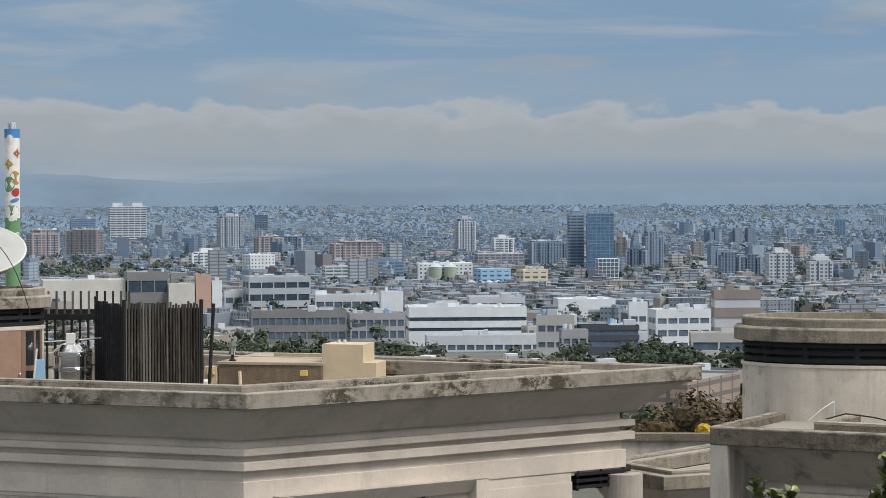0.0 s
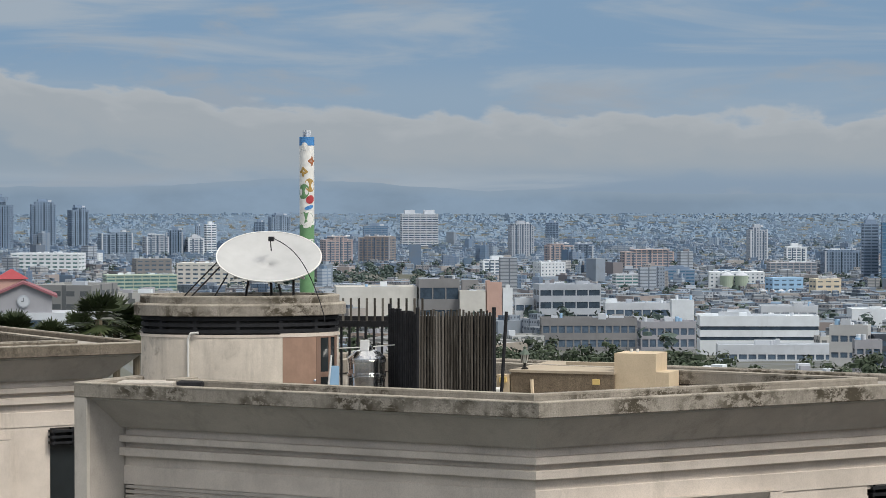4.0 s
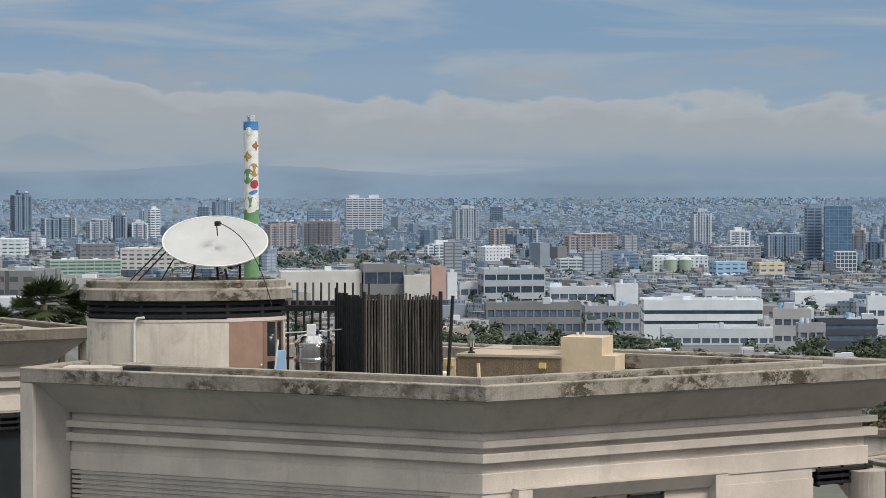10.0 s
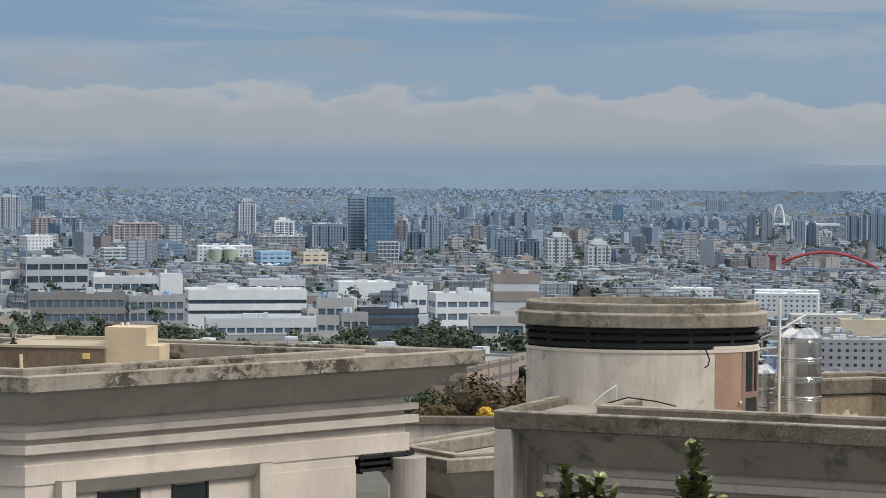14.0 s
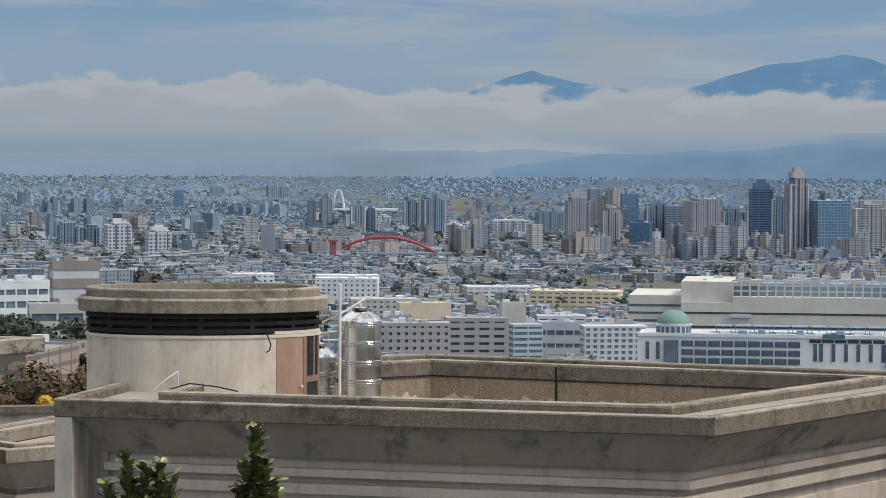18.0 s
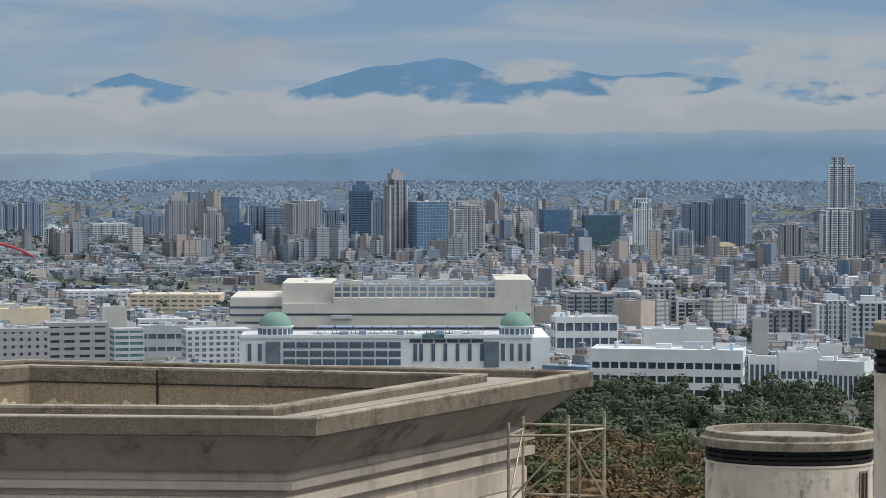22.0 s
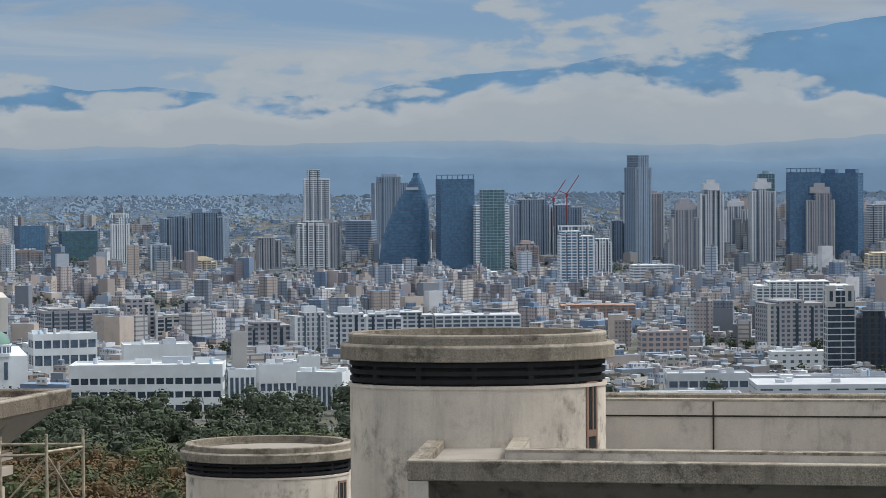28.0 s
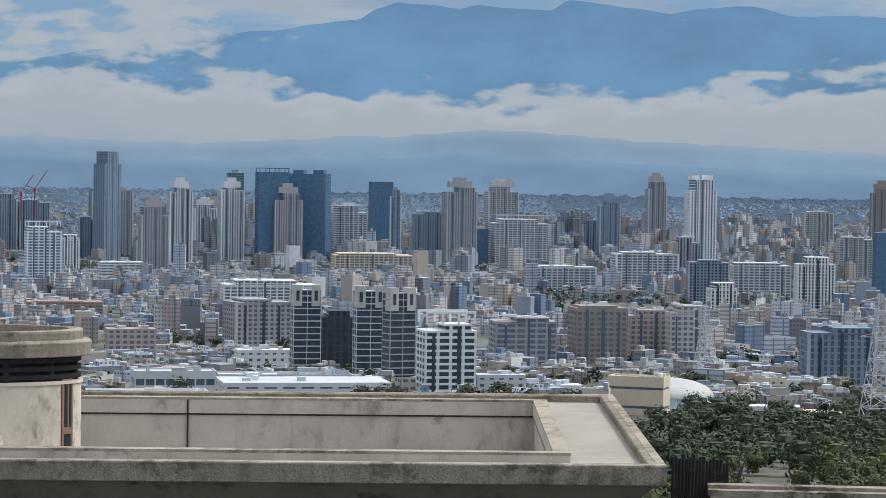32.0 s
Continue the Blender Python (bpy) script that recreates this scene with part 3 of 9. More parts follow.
def scatter_things(name, count, d0, d1, a0, a1, size, height, label, category, group, seed, green=-0.2):
    """Single blocks near enough to count: each a thing with its stair heads, sheds and tanks."""
    rng = random.Random(seed)
    for _ in range(count):
        d = math.sqrt(d0 * d0 + rng.random() * (d1 * d1 - d0 * d0))
        a = a0 + rng.random() * (a1 - a0)
        d = far(a, d)
        x, y = polar(a, d)
        w, q = size * rng.uniform(0.6, 1.7), size * rng.uniform(0.5, 1.1)
        h = height * rng.uniform(0.55, 1.3)
        if noise.noise((x * 0.0035, y * 0.0035, 3.1)) < green or not free(x, y, 0.5 * max(w, q)):
            continue
        TAKEN.append((x, y, 0.42 * max(w, q)))
        ob = new(name, block_mesh(w, q, h))
        ob.matrix_basis = pose(x, y, zat(a, d), rz=-a + rng.choice((12, 16, -20, 70)) + rng.gauss(0, 4))
        tagged(ob, label, category, group)
        for _k in range(rng.randint(1, 3)):
            u, v = rng.uniform(-0.32, 0.32) * w, rng.uniform(-0.3, 0.3) * q
            b1, b2, b3 = rng.uniform(0.9, 2.6), rng.uniform(0.9, 2.2), rng.uniform(1.2, 3.0)
            part("roof_shed", box(u - b1, u + b1, v - b2, v + b2, h - 0.7, h - 0.7 + b3), rng.choice((WALL["pale"], WALL["grey"], WALL["white"], WALL["taupe"])), ob)


def scatter_blocks(name, count, d0, d1, a0, a1, size, height, material, label, low_share=0.3, green=0.0, seed=1, tall=0.0, cluster=False):
    rng = random.Random(seed)
    items = []
    for _ in range(count):
        d = math.sqrt(d0 * d0 + rng.random() * (d1 * d1 - d0 * d0))
        a = a0 + rng.random() * (a1 - a0)
        d = far(a, d)
        x, y = polar(a, d)
        if noise.noise((x * 0.0035, y * 0.0035, 3.1)) < green:
            continue
        w, q = size * (0.5 + 1.3 * rng.random() ** 2), size * (0.5 + 0.9 * rng.random())
        if not free(x, y, 0.55 * max(w, q)):
            continue
        h = height * (0.55 + 0.8 * rng.random()) * (0.55 if rng.random() < low_share else 1)
        if cluster and h > 14:
            ang = 0.5 * round(noise.noise((x * 0.002, y * 0.002, 8)) * 4) + rng.gauss(0, 0.08) - 0.3
            for k in range(rng.choice((2, 3, 3, 4))):
                u, v = rng.uniform(-0.9, 0.9) * w, rng.uniform(-0.5, 0.5) * q
                hh = h * rng.uniform(0.75, 1.1)
                bx, by_ = x + u * math.cos(ang) - v * math.sin(ang), y + u * math.sin(ang) + v * math.cos(ang)
                items.append((bx, by_, zat(a, d), w * rng.uniform(0.45, 0.8), q * rng.uniform(0.6, 0.9), hh, ang))
                items.append((bx, by_, zat(a, d) + hh + 5.9, w * rng.uniform(0.15, 0.3), q * 0.3, rng.uniform(2.5, 5) - 6, ang))
            continue
        if rng.random() < tall:
            h, w, q = h * rng.uniform(2.2, 4.2), size * 0.9, size * 0.8
        ang = 0.5 * round(noise.noise((x * 0.002, y * 0.002, 8)) * 4) + rng.gauss(0, 0.08) - 0.3
        z = zat(a, d)
        items.append((x, y, z, w, q, h, ang))
        # roof sheds, stair heads and tanks
        for _k in range(rng.choice((0, 1, 1, 2))):
            items.append((x + rng.uniform(-0.25, 0.25) * w, y + rng.uniform(-0.25, 0.25) * q, z + h - 0.1 + 6, w * rng.uniform(0.15, 0.5), q * rng.uniform(0.15, 0.4), rng.uniform(1.8, 3.4) - 6, ang))
    return boxes_mesh(name, items, material, label, "houses")


class Clumps:
    """Many small leaf-clump facets gathered into one mesh."""

    def __init__(self, seed):
        self.rng, self.v, self.f = random.Random(seed), [], []

    def crown(self, x, y, z, r, h, n, leaf):
        rng = self.rng
        lobes = [(rng.gauss(0, 0.36) * r, rng.gauss(0, 0.36) * r, h * rng.uniform(0.3, 0.85), r * rng.uniform(0.4, 0.66)) for _ in range(6 if n > 60 else 3)]
        for lx, ly, lz, lr in lobes:   # dark heart of each lobe, a ragged drum well inside the leaves
            o = len(self.v)
            k = lr * rng.uniform(0.5, 0.6)
            for w, e in ((1.0, -0.35), (0.85, 0.35)):
                for j in range(5):
                    q, g = k * w * rng.uniform(0.85, 1.1), 1.2566 * j + rng.uniform(-0.2, 0.2)
                    self.v.append((x + lx + q * math.cos(g), y + ly + q * math.sin(g), z + lz + k * e))
            self.v.append((x + lx, y + ly, z + lz + k * 0.5))
            self.f += [(o + j, o + (j + 1) % 5, o + 5 + (j + 1) % 5, o + 5 + j) for j in range(5)] + [(o + 5 + j, o + 5 + (j + 1) % 5, o + 10) for j in range(5)]
        for _ in range(n):
            lx, ly, lz, lr = rng.choice(lobes)
            u, w = rng.uniform(-1, 1), rng.uniform(0, 2 * math.pi)
            k = math.sqrt(1 - u * u)
            q = lr * rng.uniform(0.7, 1.06)
            c = Vector((x + lx + q * k * math.cos(w), y + ly + q * k * math.sin(w), z + lz + q * u * 0.8))
            nrm = Vector((k * math.cos(w) + rng.gauss(0, 0.16), k * math.sin(w) + rng.gauss(0, 0.16), u + 0.2 + rng.gauss(0, 0.16))).normalized()
            t1 = nrm.orthogonal().normalized()
            t2 = nrm.cross(t1)
            a = rng.uniform(0, 6.28)
            t1, t2 = t1 * math.cos(a) + t2 * math.sin(a), t2 * math.cos(a) - t1 * math.sin(a)
            s = leaf * rng.uniform(0.6, 1.3)
            o = len(self.v)
            self.v += [tuple(c + t1 * s), tuple(c + t2 * s * 0.6 + nrm * s * 0.15), tuple(c - t1 * s), tuple(c - t2 * s * 0.6 + nrm * s * 0.1)]
            self.f += [(o, o + 1, o + 2), (o, o + 2, o + 3)]

    def mesh(self, name, material, label, category="trees", kind="stuff"):
        me = bpy.data.meshes.new(name)
        me.from_pydata(self.v, [], self.f)
        me.materials.append(material)
        me.update()
        return tagged(new(name, me), label, category, kind=kind)


# the haze and blue tones are paled and blued: distance haze in the leaf colour
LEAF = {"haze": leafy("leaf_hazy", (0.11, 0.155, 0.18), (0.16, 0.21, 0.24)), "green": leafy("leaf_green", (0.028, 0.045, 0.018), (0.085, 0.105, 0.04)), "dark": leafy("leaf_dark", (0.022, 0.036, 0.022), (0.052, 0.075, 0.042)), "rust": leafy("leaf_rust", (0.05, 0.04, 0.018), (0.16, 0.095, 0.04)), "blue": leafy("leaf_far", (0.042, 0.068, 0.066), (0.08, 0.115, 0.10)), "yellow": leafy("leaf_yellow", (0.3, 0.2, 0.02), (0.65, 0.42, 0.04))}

# ---- city towers ----
# shade words name the WALL tints, haze blue included
SHADES = {"white": "white", "ivory": "ivory", "stone": "stone-grey", "pale": "pale grey", "grey": "grey", "bluegrey": "blue-grey", "slate": "slate-coloured", "beige": "beige", "pink": "pinkish brown", "brown": "brown", "cream": "cream", "taupe": "taupe", "navy": "navy", "peach": "peach", "skyblue": "light blue", "charcoal": "charcoal", "red": "red", "copper": "green copper", "silo": "grey-green", "maroon": "maroon", "brick": "brick-red"}
# wall share of a storey, wall share of a bay, storey height, bay width
STYLES = {"grid": (0.42, 0.42, 3.3, 4.2), "band": (0.5, 0.10, 3.5, 9.0), "rib": (0.22, 0.52, 3.4, 3.6), "curtain": (0.16, 0.10, 3.8, 4.5), "balcony": (0.36, 0.22, 3.2, 6.5), "punched": (0.58, 0.6, 3.8, 4.4), "factory": (0.62, 0.35, 4.6, 8.0), "line": (0.17, 0.05, 3.4, 7.0)}


def tower(name, turn, d, width, top, wall="grey", glass="mid", style="grid", yaw=20.0, deep=0.7, crown="box", label="", category="tower", joined=False, roof=None):
    """A building on the plain: width as it shows from the terrace, top as an angle above the eye's level."""
    joined = joined or d > 1750
    x, y = polar(turn, d)
    z0 = zat(turn, d) - 2.0
    h = EYE + d * math.tan(radians(top)) - z0
    q = abs(math.sin(radians(yaw)))
    w = width / (math.cos(radians(yaw)) + deep * q)
    dp = deep * w
    words = {"grid": "a grid of windows", "band": "long window bands", "rib": "vertical ribs", "curtain": "glass curtain walls", "balcony": "rows of balconies", "punched": "square windows", "factory": "long factory windows", "line": "thin balcony lines"}[style]
    th = empty(name, pose(x, y, z0, rz=-turn + yaw), label or f"{SHADES[wall]} {category} with {words} in the city", category, "city buildings")
    TAKEN.append((x, y, 0.55 * max(w, dp)))
    sv, sb, fl, bay = STYLES[style]
    nf, nx, ny = max(1, round(h / fl)), max(1, round(w / bay)), max(1, round(dp / bay))
    fl, out = h / nf, 0.35 if h > 25 else 0.22
    X, Y = w / 2, dp / 2
    rng = random.Random(int(turn * 100) + int(d))
    flats = style in ("grid", "rib", "balcony") and h > 24 and w > 9
    core = X * rng.uniform(0.45, 0.78) if flats else X          # middle part that rises above the shoulders
    sh = h - rng.uniform(0.04, 0.13) * h if flats else h
    shift = (X - core) * rng.uniform(-0.8, 0.8)
    part("glazing", box(-X, X, -Y, Y, 0, sh - 0.2), GLASS[glass], th, "tinted window glass")
    bh = fl * sv
    spans = [(k * fl, -X - out, X + out) if k * fl <= sh + 0.1 else (k * fl, shift - core - out, shift + core + out) for k in range(1, nf)]
    if flats:
        part("upper_glazing", box(shift - core, shift + core, -Y + 0.5, Y - 0.5, sh - 0.2, h - 0.2), GLASS[glass], th)
        part("shoulder", box(-X - out, X + out, -Y - out, Y + out, sh - bh / 2, sh + 0.5), WALL[wall], th)
    part("roof_band", box(shift - core - out, shift + core + out, -Y - out, Y + out, h - bh * 0.8, h), WALL[wall], th)
    if joined:
        bm = bmesh.new()
        for z, l, r in spans:
            box_into(bm, l, r, -Y - out, Y + out, z - bh / 2, z + bh / 2)
        if spans:
            part("cladding", bm, WALL[wall], th)["kind"] = "stuff"
    else:
        seen = {}
        for z, l, r in spans:
            if (l, r) in seen:
                share("floor_band", seen[l, r], th, pose(0, 0, z))
            else:
                seen[l, r] = part("floor_band", box(l, r, -Y - out, Y + out, -bh / 2, bh / 2), WALL[wall], th)
                seen[l, r].matrix_basis = pose(0, 0, z)
    bm = bmesh.new()
    pw, po = bay * sb / 2, out * 0.7
    for k in range(nx + 1):
        u = -X + (2 * X) * k / nx
        zz = h - 0.1 if abs(u - shift) <= core + 0.01 else sh - 0.1
        for sgn in (-1, 1):
            v = sgn * (Y + po / 2)
            box_into(bm, max(-X - po, u - pw), min(X + po, u + pw), v - po / 2, v + po / 2, 0, zz)
    for k in range(ny + 1):
        u = -Y + (2 * Y) * k / ny
        for sgn in (-1, 1):
            v = sgn * (X + po / 2)
            box_into(bm, v - po / 2, v + po / 2, max(-Y - po, u - pw), min(Y + po, u + pw), 0, sh - 0.15)
    part("pier_grid", bm, WALL[wall], th)["kind"] = "stuff"
    if flats:
        # proud dark strips for the shade of recesses between the flats, and pale corner piers
        n = 2 if w < 26 else 3
        for k in range(n):
            u = X * (-1 + 2 * (k + 0.5 + rng.uniform(-0.18, 0.18)) / n)
            rw = rng.uniform(0.5, 1.1)
            part("recess_strip", box(u - rw, u + rw, -Y - out - 0.12, -Y, 1, (h if abs(u - shift) < core else sh) - 2.0), GLASS["black" if glass in ("dark", "black") else "dark"], th)
        if rng.random() < 0.6:
            for u in (-X, X):
                part("corner_pier", box(u - 0.9, u + 0.9, -Y - out - 0.2, -Y + 1.4, 0, sh + rng.uniform(0.4, 1.5)), WALL[{"taupe": "beige", "grey": "pale", "slate": "grey", "brown": "taupe", "pale": "white", "beige": "pale", "bluegrey": "pale"}.get(wall, wall)], th)
    rf = WALL[roof or wall]
    if crown == "portal":
        for u in (-0.72, 0.62):
            part("roof_portal", box(u * X - 0.16 * w, u * X + 0.16 * w, -Y - out - 0.3, Y * 0.2, h - 9, h + 2.5), WALL["beige"], th, "pale beige roof portal")
            part("portal_opening", box(u * X - 0.06 * w, u * X + 0.06 * w, -Y - out - 0.42, -Y - out - 0.1, h - 6, h - 0.5), GLASS["black"], th)
    if crown == "box":
        part("stair_head", box(-X * 0.45, X * 0.3, -Y * 0.4, Y * 0.5, h, h + 4.0), rf, th)
        part("water_tank", box(X * 0.4, X * 0.7, -Y * 0.3, Y * 0.2, h, h + 2.4), WALL["pale"], th)
    elif crown == "twin":
        for sgn in (-1, 1):
            part("stair_head", box(sgn * X * 0.55 - X * 0.28, sgn * X * 0.55 + X * 0.28, -Y * 0.6, Y * 0.6, h, h + 5.5), rf, th)
    elif crown == "step":
        hh = min(h * 0.16, 14)
        part("setback", box(-X * 0.72, X * 0.72, -Y * 0.72, Y * 0.72, h, h + hh * 0.6), rf, th)
        part("setback", box(-X * 0.4, X * 0.4, -Y * 0.4, Y * 0.4, h + hh * 0.6, h + hh), rf, th)
    elif crown == "spire":
        part("setback", box(-X * 0.7, X * 0.7, -Y * 0.7, Y * 0.7, h, h + 4), rf, th)
        bm = bmesh.new()
        bmesh.ops.create_cone(bm, cap_ends=True, segments=4, radius1=X * 0.75, radius2=X * 0.3, depth=5, matrix=Matrix.Translation((0, 0, h + 6.5)) @ Matrix.Rotation(math.pi / 4, 4, "Z"))
        part("crown", bm, rf, th)
    elif crown == "frame":
        bm = bmesh.new()
        for u in (-1, -0.33, 0.33, 1):
            box_into(bm, u * X * 0.95 - 0.5, u * X * 0.95 + 0.5, -Y - 0.3, -Y + 0.5, h, h + 5)
            box_into(bm, u * X * 0.95 - 0.5, u * X * 0.95 + 0.5, Y - 0.5, Y + 0.3, h, h + 5)
        box_into(bm, -X, X, -Y - 0.3, -Y + 0.5, h + 5, h + 6)
        box_into(bm, -X, X, Y - 0.5, Y + 0.3, h + 5, h + 6)
        part("roof_frame", bm, rf, th)
    elif crown == "clutter":
        for _ in range(rng.randint(4, 8)):
            u, v = rng.uniform(-0.8, 0.8) * X, rng.uniform(-0.7, 0.7) * Y
            a, b2, c = rng.uniform(0.8, 3.0), rng.uniform(0.8, 2.5), rng.uniform(0.8, 2.4)
            part("roof_unit", box(u - a, u + a, v - b2, v + b2, h, h + c), rng.choice((WALL["pale"], WALL["white"], WALL["grey"])), th)
    return th

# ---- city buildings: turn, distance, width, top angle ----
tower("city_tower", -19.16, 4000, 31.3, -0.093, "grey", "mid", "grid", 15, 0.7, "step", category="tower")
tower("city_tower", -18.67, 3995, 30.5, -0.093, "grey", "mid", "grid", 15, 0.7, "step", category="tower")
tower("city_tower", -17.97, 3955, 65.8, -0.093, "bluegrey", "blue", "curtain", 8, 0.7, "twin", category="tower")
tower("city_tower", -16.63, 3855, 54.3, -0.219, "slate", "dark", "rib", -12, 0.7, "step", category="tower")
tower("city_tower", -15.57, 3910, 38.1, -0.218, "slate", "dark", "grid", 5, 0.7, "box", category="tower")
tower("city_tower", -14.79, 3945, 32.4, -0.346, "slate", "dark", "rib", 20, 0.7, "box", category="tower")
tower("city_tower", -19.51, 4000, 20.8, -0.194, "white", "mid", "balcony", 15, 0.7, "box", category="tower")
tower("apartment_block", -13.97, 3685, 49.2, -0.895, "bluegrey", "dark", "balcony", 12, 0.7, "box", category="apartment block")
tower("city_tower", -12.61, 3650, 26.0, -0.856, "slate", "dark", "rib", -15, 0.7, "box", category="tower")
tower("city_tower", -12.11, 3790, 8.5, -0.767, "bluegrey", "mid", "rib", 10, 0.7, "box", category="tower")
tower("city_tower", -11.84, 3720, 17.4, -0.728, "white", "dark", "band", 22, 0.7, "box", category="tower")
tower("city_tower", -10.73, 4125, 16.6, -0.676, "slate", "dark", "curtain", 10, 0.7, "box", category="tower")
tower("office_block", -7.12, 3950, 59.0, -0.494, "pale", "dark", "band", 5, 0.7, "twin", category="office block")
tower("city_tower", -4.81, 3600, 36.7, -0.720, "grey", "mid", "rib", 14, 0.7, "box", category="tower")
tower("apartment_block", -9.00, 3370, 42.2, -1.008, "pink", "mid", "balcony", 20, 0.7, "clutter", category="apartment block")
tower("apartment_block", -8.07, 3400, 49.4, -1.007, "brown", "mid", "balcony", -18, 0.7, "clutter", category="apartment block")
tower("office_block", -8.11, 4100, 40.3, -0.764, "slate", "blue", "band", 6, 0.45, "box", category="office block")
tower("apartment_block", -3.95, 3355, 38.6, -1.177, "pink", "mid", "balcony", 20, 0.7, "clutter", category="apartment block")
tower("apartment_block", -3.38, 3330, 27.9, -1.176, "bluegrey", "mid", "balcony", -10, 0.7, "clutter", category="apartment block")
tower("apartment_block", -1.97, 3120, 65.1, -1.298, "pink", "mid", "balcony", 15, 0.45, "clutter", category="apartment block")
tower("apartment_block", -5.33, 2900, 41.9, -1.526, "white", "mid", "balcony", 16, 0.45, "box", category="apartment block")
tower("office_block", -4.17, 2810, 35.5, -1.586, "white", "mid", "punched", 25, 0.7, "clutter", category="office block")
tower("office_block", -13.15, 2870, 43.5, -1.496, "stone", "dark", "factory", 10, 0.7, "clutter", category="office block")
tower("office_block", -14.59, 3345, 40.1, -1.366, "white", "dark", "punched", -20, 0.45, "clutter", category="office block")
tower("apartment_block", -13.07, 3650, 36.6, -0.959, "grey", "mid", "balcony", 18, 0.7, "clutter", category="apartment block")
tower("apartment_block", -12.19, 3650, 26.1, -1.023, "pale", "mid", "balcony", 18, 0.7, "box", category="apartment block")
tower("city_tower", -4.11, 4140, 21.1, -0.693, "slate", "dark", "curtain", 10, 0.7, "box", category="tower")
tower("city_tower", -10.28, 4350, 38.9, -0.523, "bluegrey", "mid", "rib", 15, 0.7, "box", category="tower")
tower("factory_block", -19.10, 3360, 65.8, -1.306, "white", "dark", "factory", 10, 0.45, "clutter", category="building")
tower("factory_block", -15.45, 3130, 90.1, -1.365, "white", "teal", "factory", -14, 0.45, "clutter", category="building")
tower("factory_block", -17.88, 2785, 70.2, -1.588, "stone", "teal", "factory", 6, 0.45, "clutter", category="building")
tower("factory_block", -13.42, 2490, 72.1, -1.853, "silo", "teal", "band", 8, 0.45, "clutter", category="building")
tower("factory_block", -14.36, 2240, 28.9, -2.043, "beige", "dark", "punched", 16, 0.7, "clutter", category="building")
tower("factory_block", -11.69, 2655, 83.0, -1.599, "ivory", "dark", "factory", -10, 0.45, "clutter", category="building")
tower("city_tower", 3.01, 2850, 18.5, -0.706, "slate", "dark", "band", 14, 0.7, "spire", category="tower")
tower("city_tower", 3.56, 2825, 30.3, -0.677, "slate", "blue", "curtain", 4, 0.7, "frame", category="tower")
tower("city_tower", 0.50, 3410, 27.4, -0.796, "grey", "mid", "rib", 22, 0.7, "box", category="tower")
tower("city_tower", 4.75, 2865, 24.3, -1.080, "bluegrey", "mid", "rib", 16, 0.7, "twin", category="tower")
tower("office_block", 1.35, 3415, 29.0, -1.227, "white", "mid", "balcony", 14, 0.7, "box", category="office block")
tower("apartment_block", 2.37, 2975, 46.6, -1.299, "slate", "dark", "rib", 12, 0.7, "clutter", category="apartment block")
tower("apartment_block", 4.02, 2950, 15.8, -1.212, "brown", "mid", "balcony", 10, 0.7, "box", category="apartment block")
tower("apartment_block", 4.41, 2830, 25.3, -1.466, "slate", "dark", "rib", -14, 0.7, "box", category="apartment block")
tower("apartment_block", 1.28, 2935, 57.7, -1.586, "taupe", "mid", "balcony", 10, 0.45, "clutter", category="apartment block")
tower("cream_factory", 2.02, 2180, 26.3, -1.941, "cream", "dark", "factory", 22, 0.7, "clutter", category="building")
tower("office_block", 3.72, 2630, 23.5, -1.701, "white", "dark", "curtain", 12, 0.7, "none", category="office block")
tower("office_block", -2.24, 2525, 44.8, -1.855, "pale", "teal", "band", 12, 0.45, "clutter", category="office block")
tower("office_block", -1.30, 2660, 37.9, -1.750, "slate", "blue", "band", 0, 0.45, "step", category="office block")
tower("factory_block", 0.04, 2495, 54.5, -1.796, "white", "dark", "punched", 4, 0.45, "clutter", category="building")
tower("factory_block", 1.11, 2295, 33.3, -1.920, "skyblue", "dark", "factory", 20, 0.7, "none", category="building")
tower("apartment_block", 6.47, 2730, 23.1, -1.554, "slate", "dark", "rib", 12, 0.7, "none", category="apartment block")
tower("apartment_block", 6.98, 2705, 25.3, -1.602, "slate", "dark", "rib", -12, 0.7, "none", category="apartment block")
tower("apartment_block", 7.58, 2530, 27.0, -1.546, "pale", "mid", "grid", 14, 0.7, "box", category="apartment block")
tower("apartment_block", 8.48, 2440, 24.9, -1.717, "pale", "mid", "grid", 14, 0.7, "step", category="apartment block")
tower("office_block", 8.94, 4017, 15.1, -0.821, "slate", "blue", "curtain", 8, 0.7, "none", category="office block")
tower("city_tower", 9.78, 4300, 19.9, -0.714, "bluegrey", "mid", "rib", 10, 0.7, "box", category="tower")
tower("city_tower", 11.06, 4350, 22.9, -0.704, "bluegrey", "mid", "rib", 10, 0.7, "twin", category="tower")
tower("city_tower", 11.33, 4365, 18.1, -0.728, "bluegrey", "mid", "rib", 10, 0.7, "box", category="tower")
tower("factory_block", 10.46, 1926, 42.4, -2.689, "white", "dark", "punched", 3, 0.45, "clutter", category="building")
tower("factory_block", 12.74, 1929, 48.5, -2.783, "white", "dark", "punched", -4, 0.45, "clutter", category="building")
tower("factory_block", 13.56, 1757, 47.8, -3.244, "beige", "dark", "punched", 6, 0.45, "clutter", category="building")
tower("factory_block", 14.50, 1863, 38.3, -3.399, "cream", "dark", "factory", 6, 0.45, "none", category="building")
tower("factory_block", 14.25, 1352, 39.3, -3.782, "taupe", "black", "punched", 4, 0.45, "clutter", category="building")
tower("factory_block", 15.66, 1474, 36.3, -3.655, "taupe", "black", "factory", 4, 0.7, "clutter", category="building")
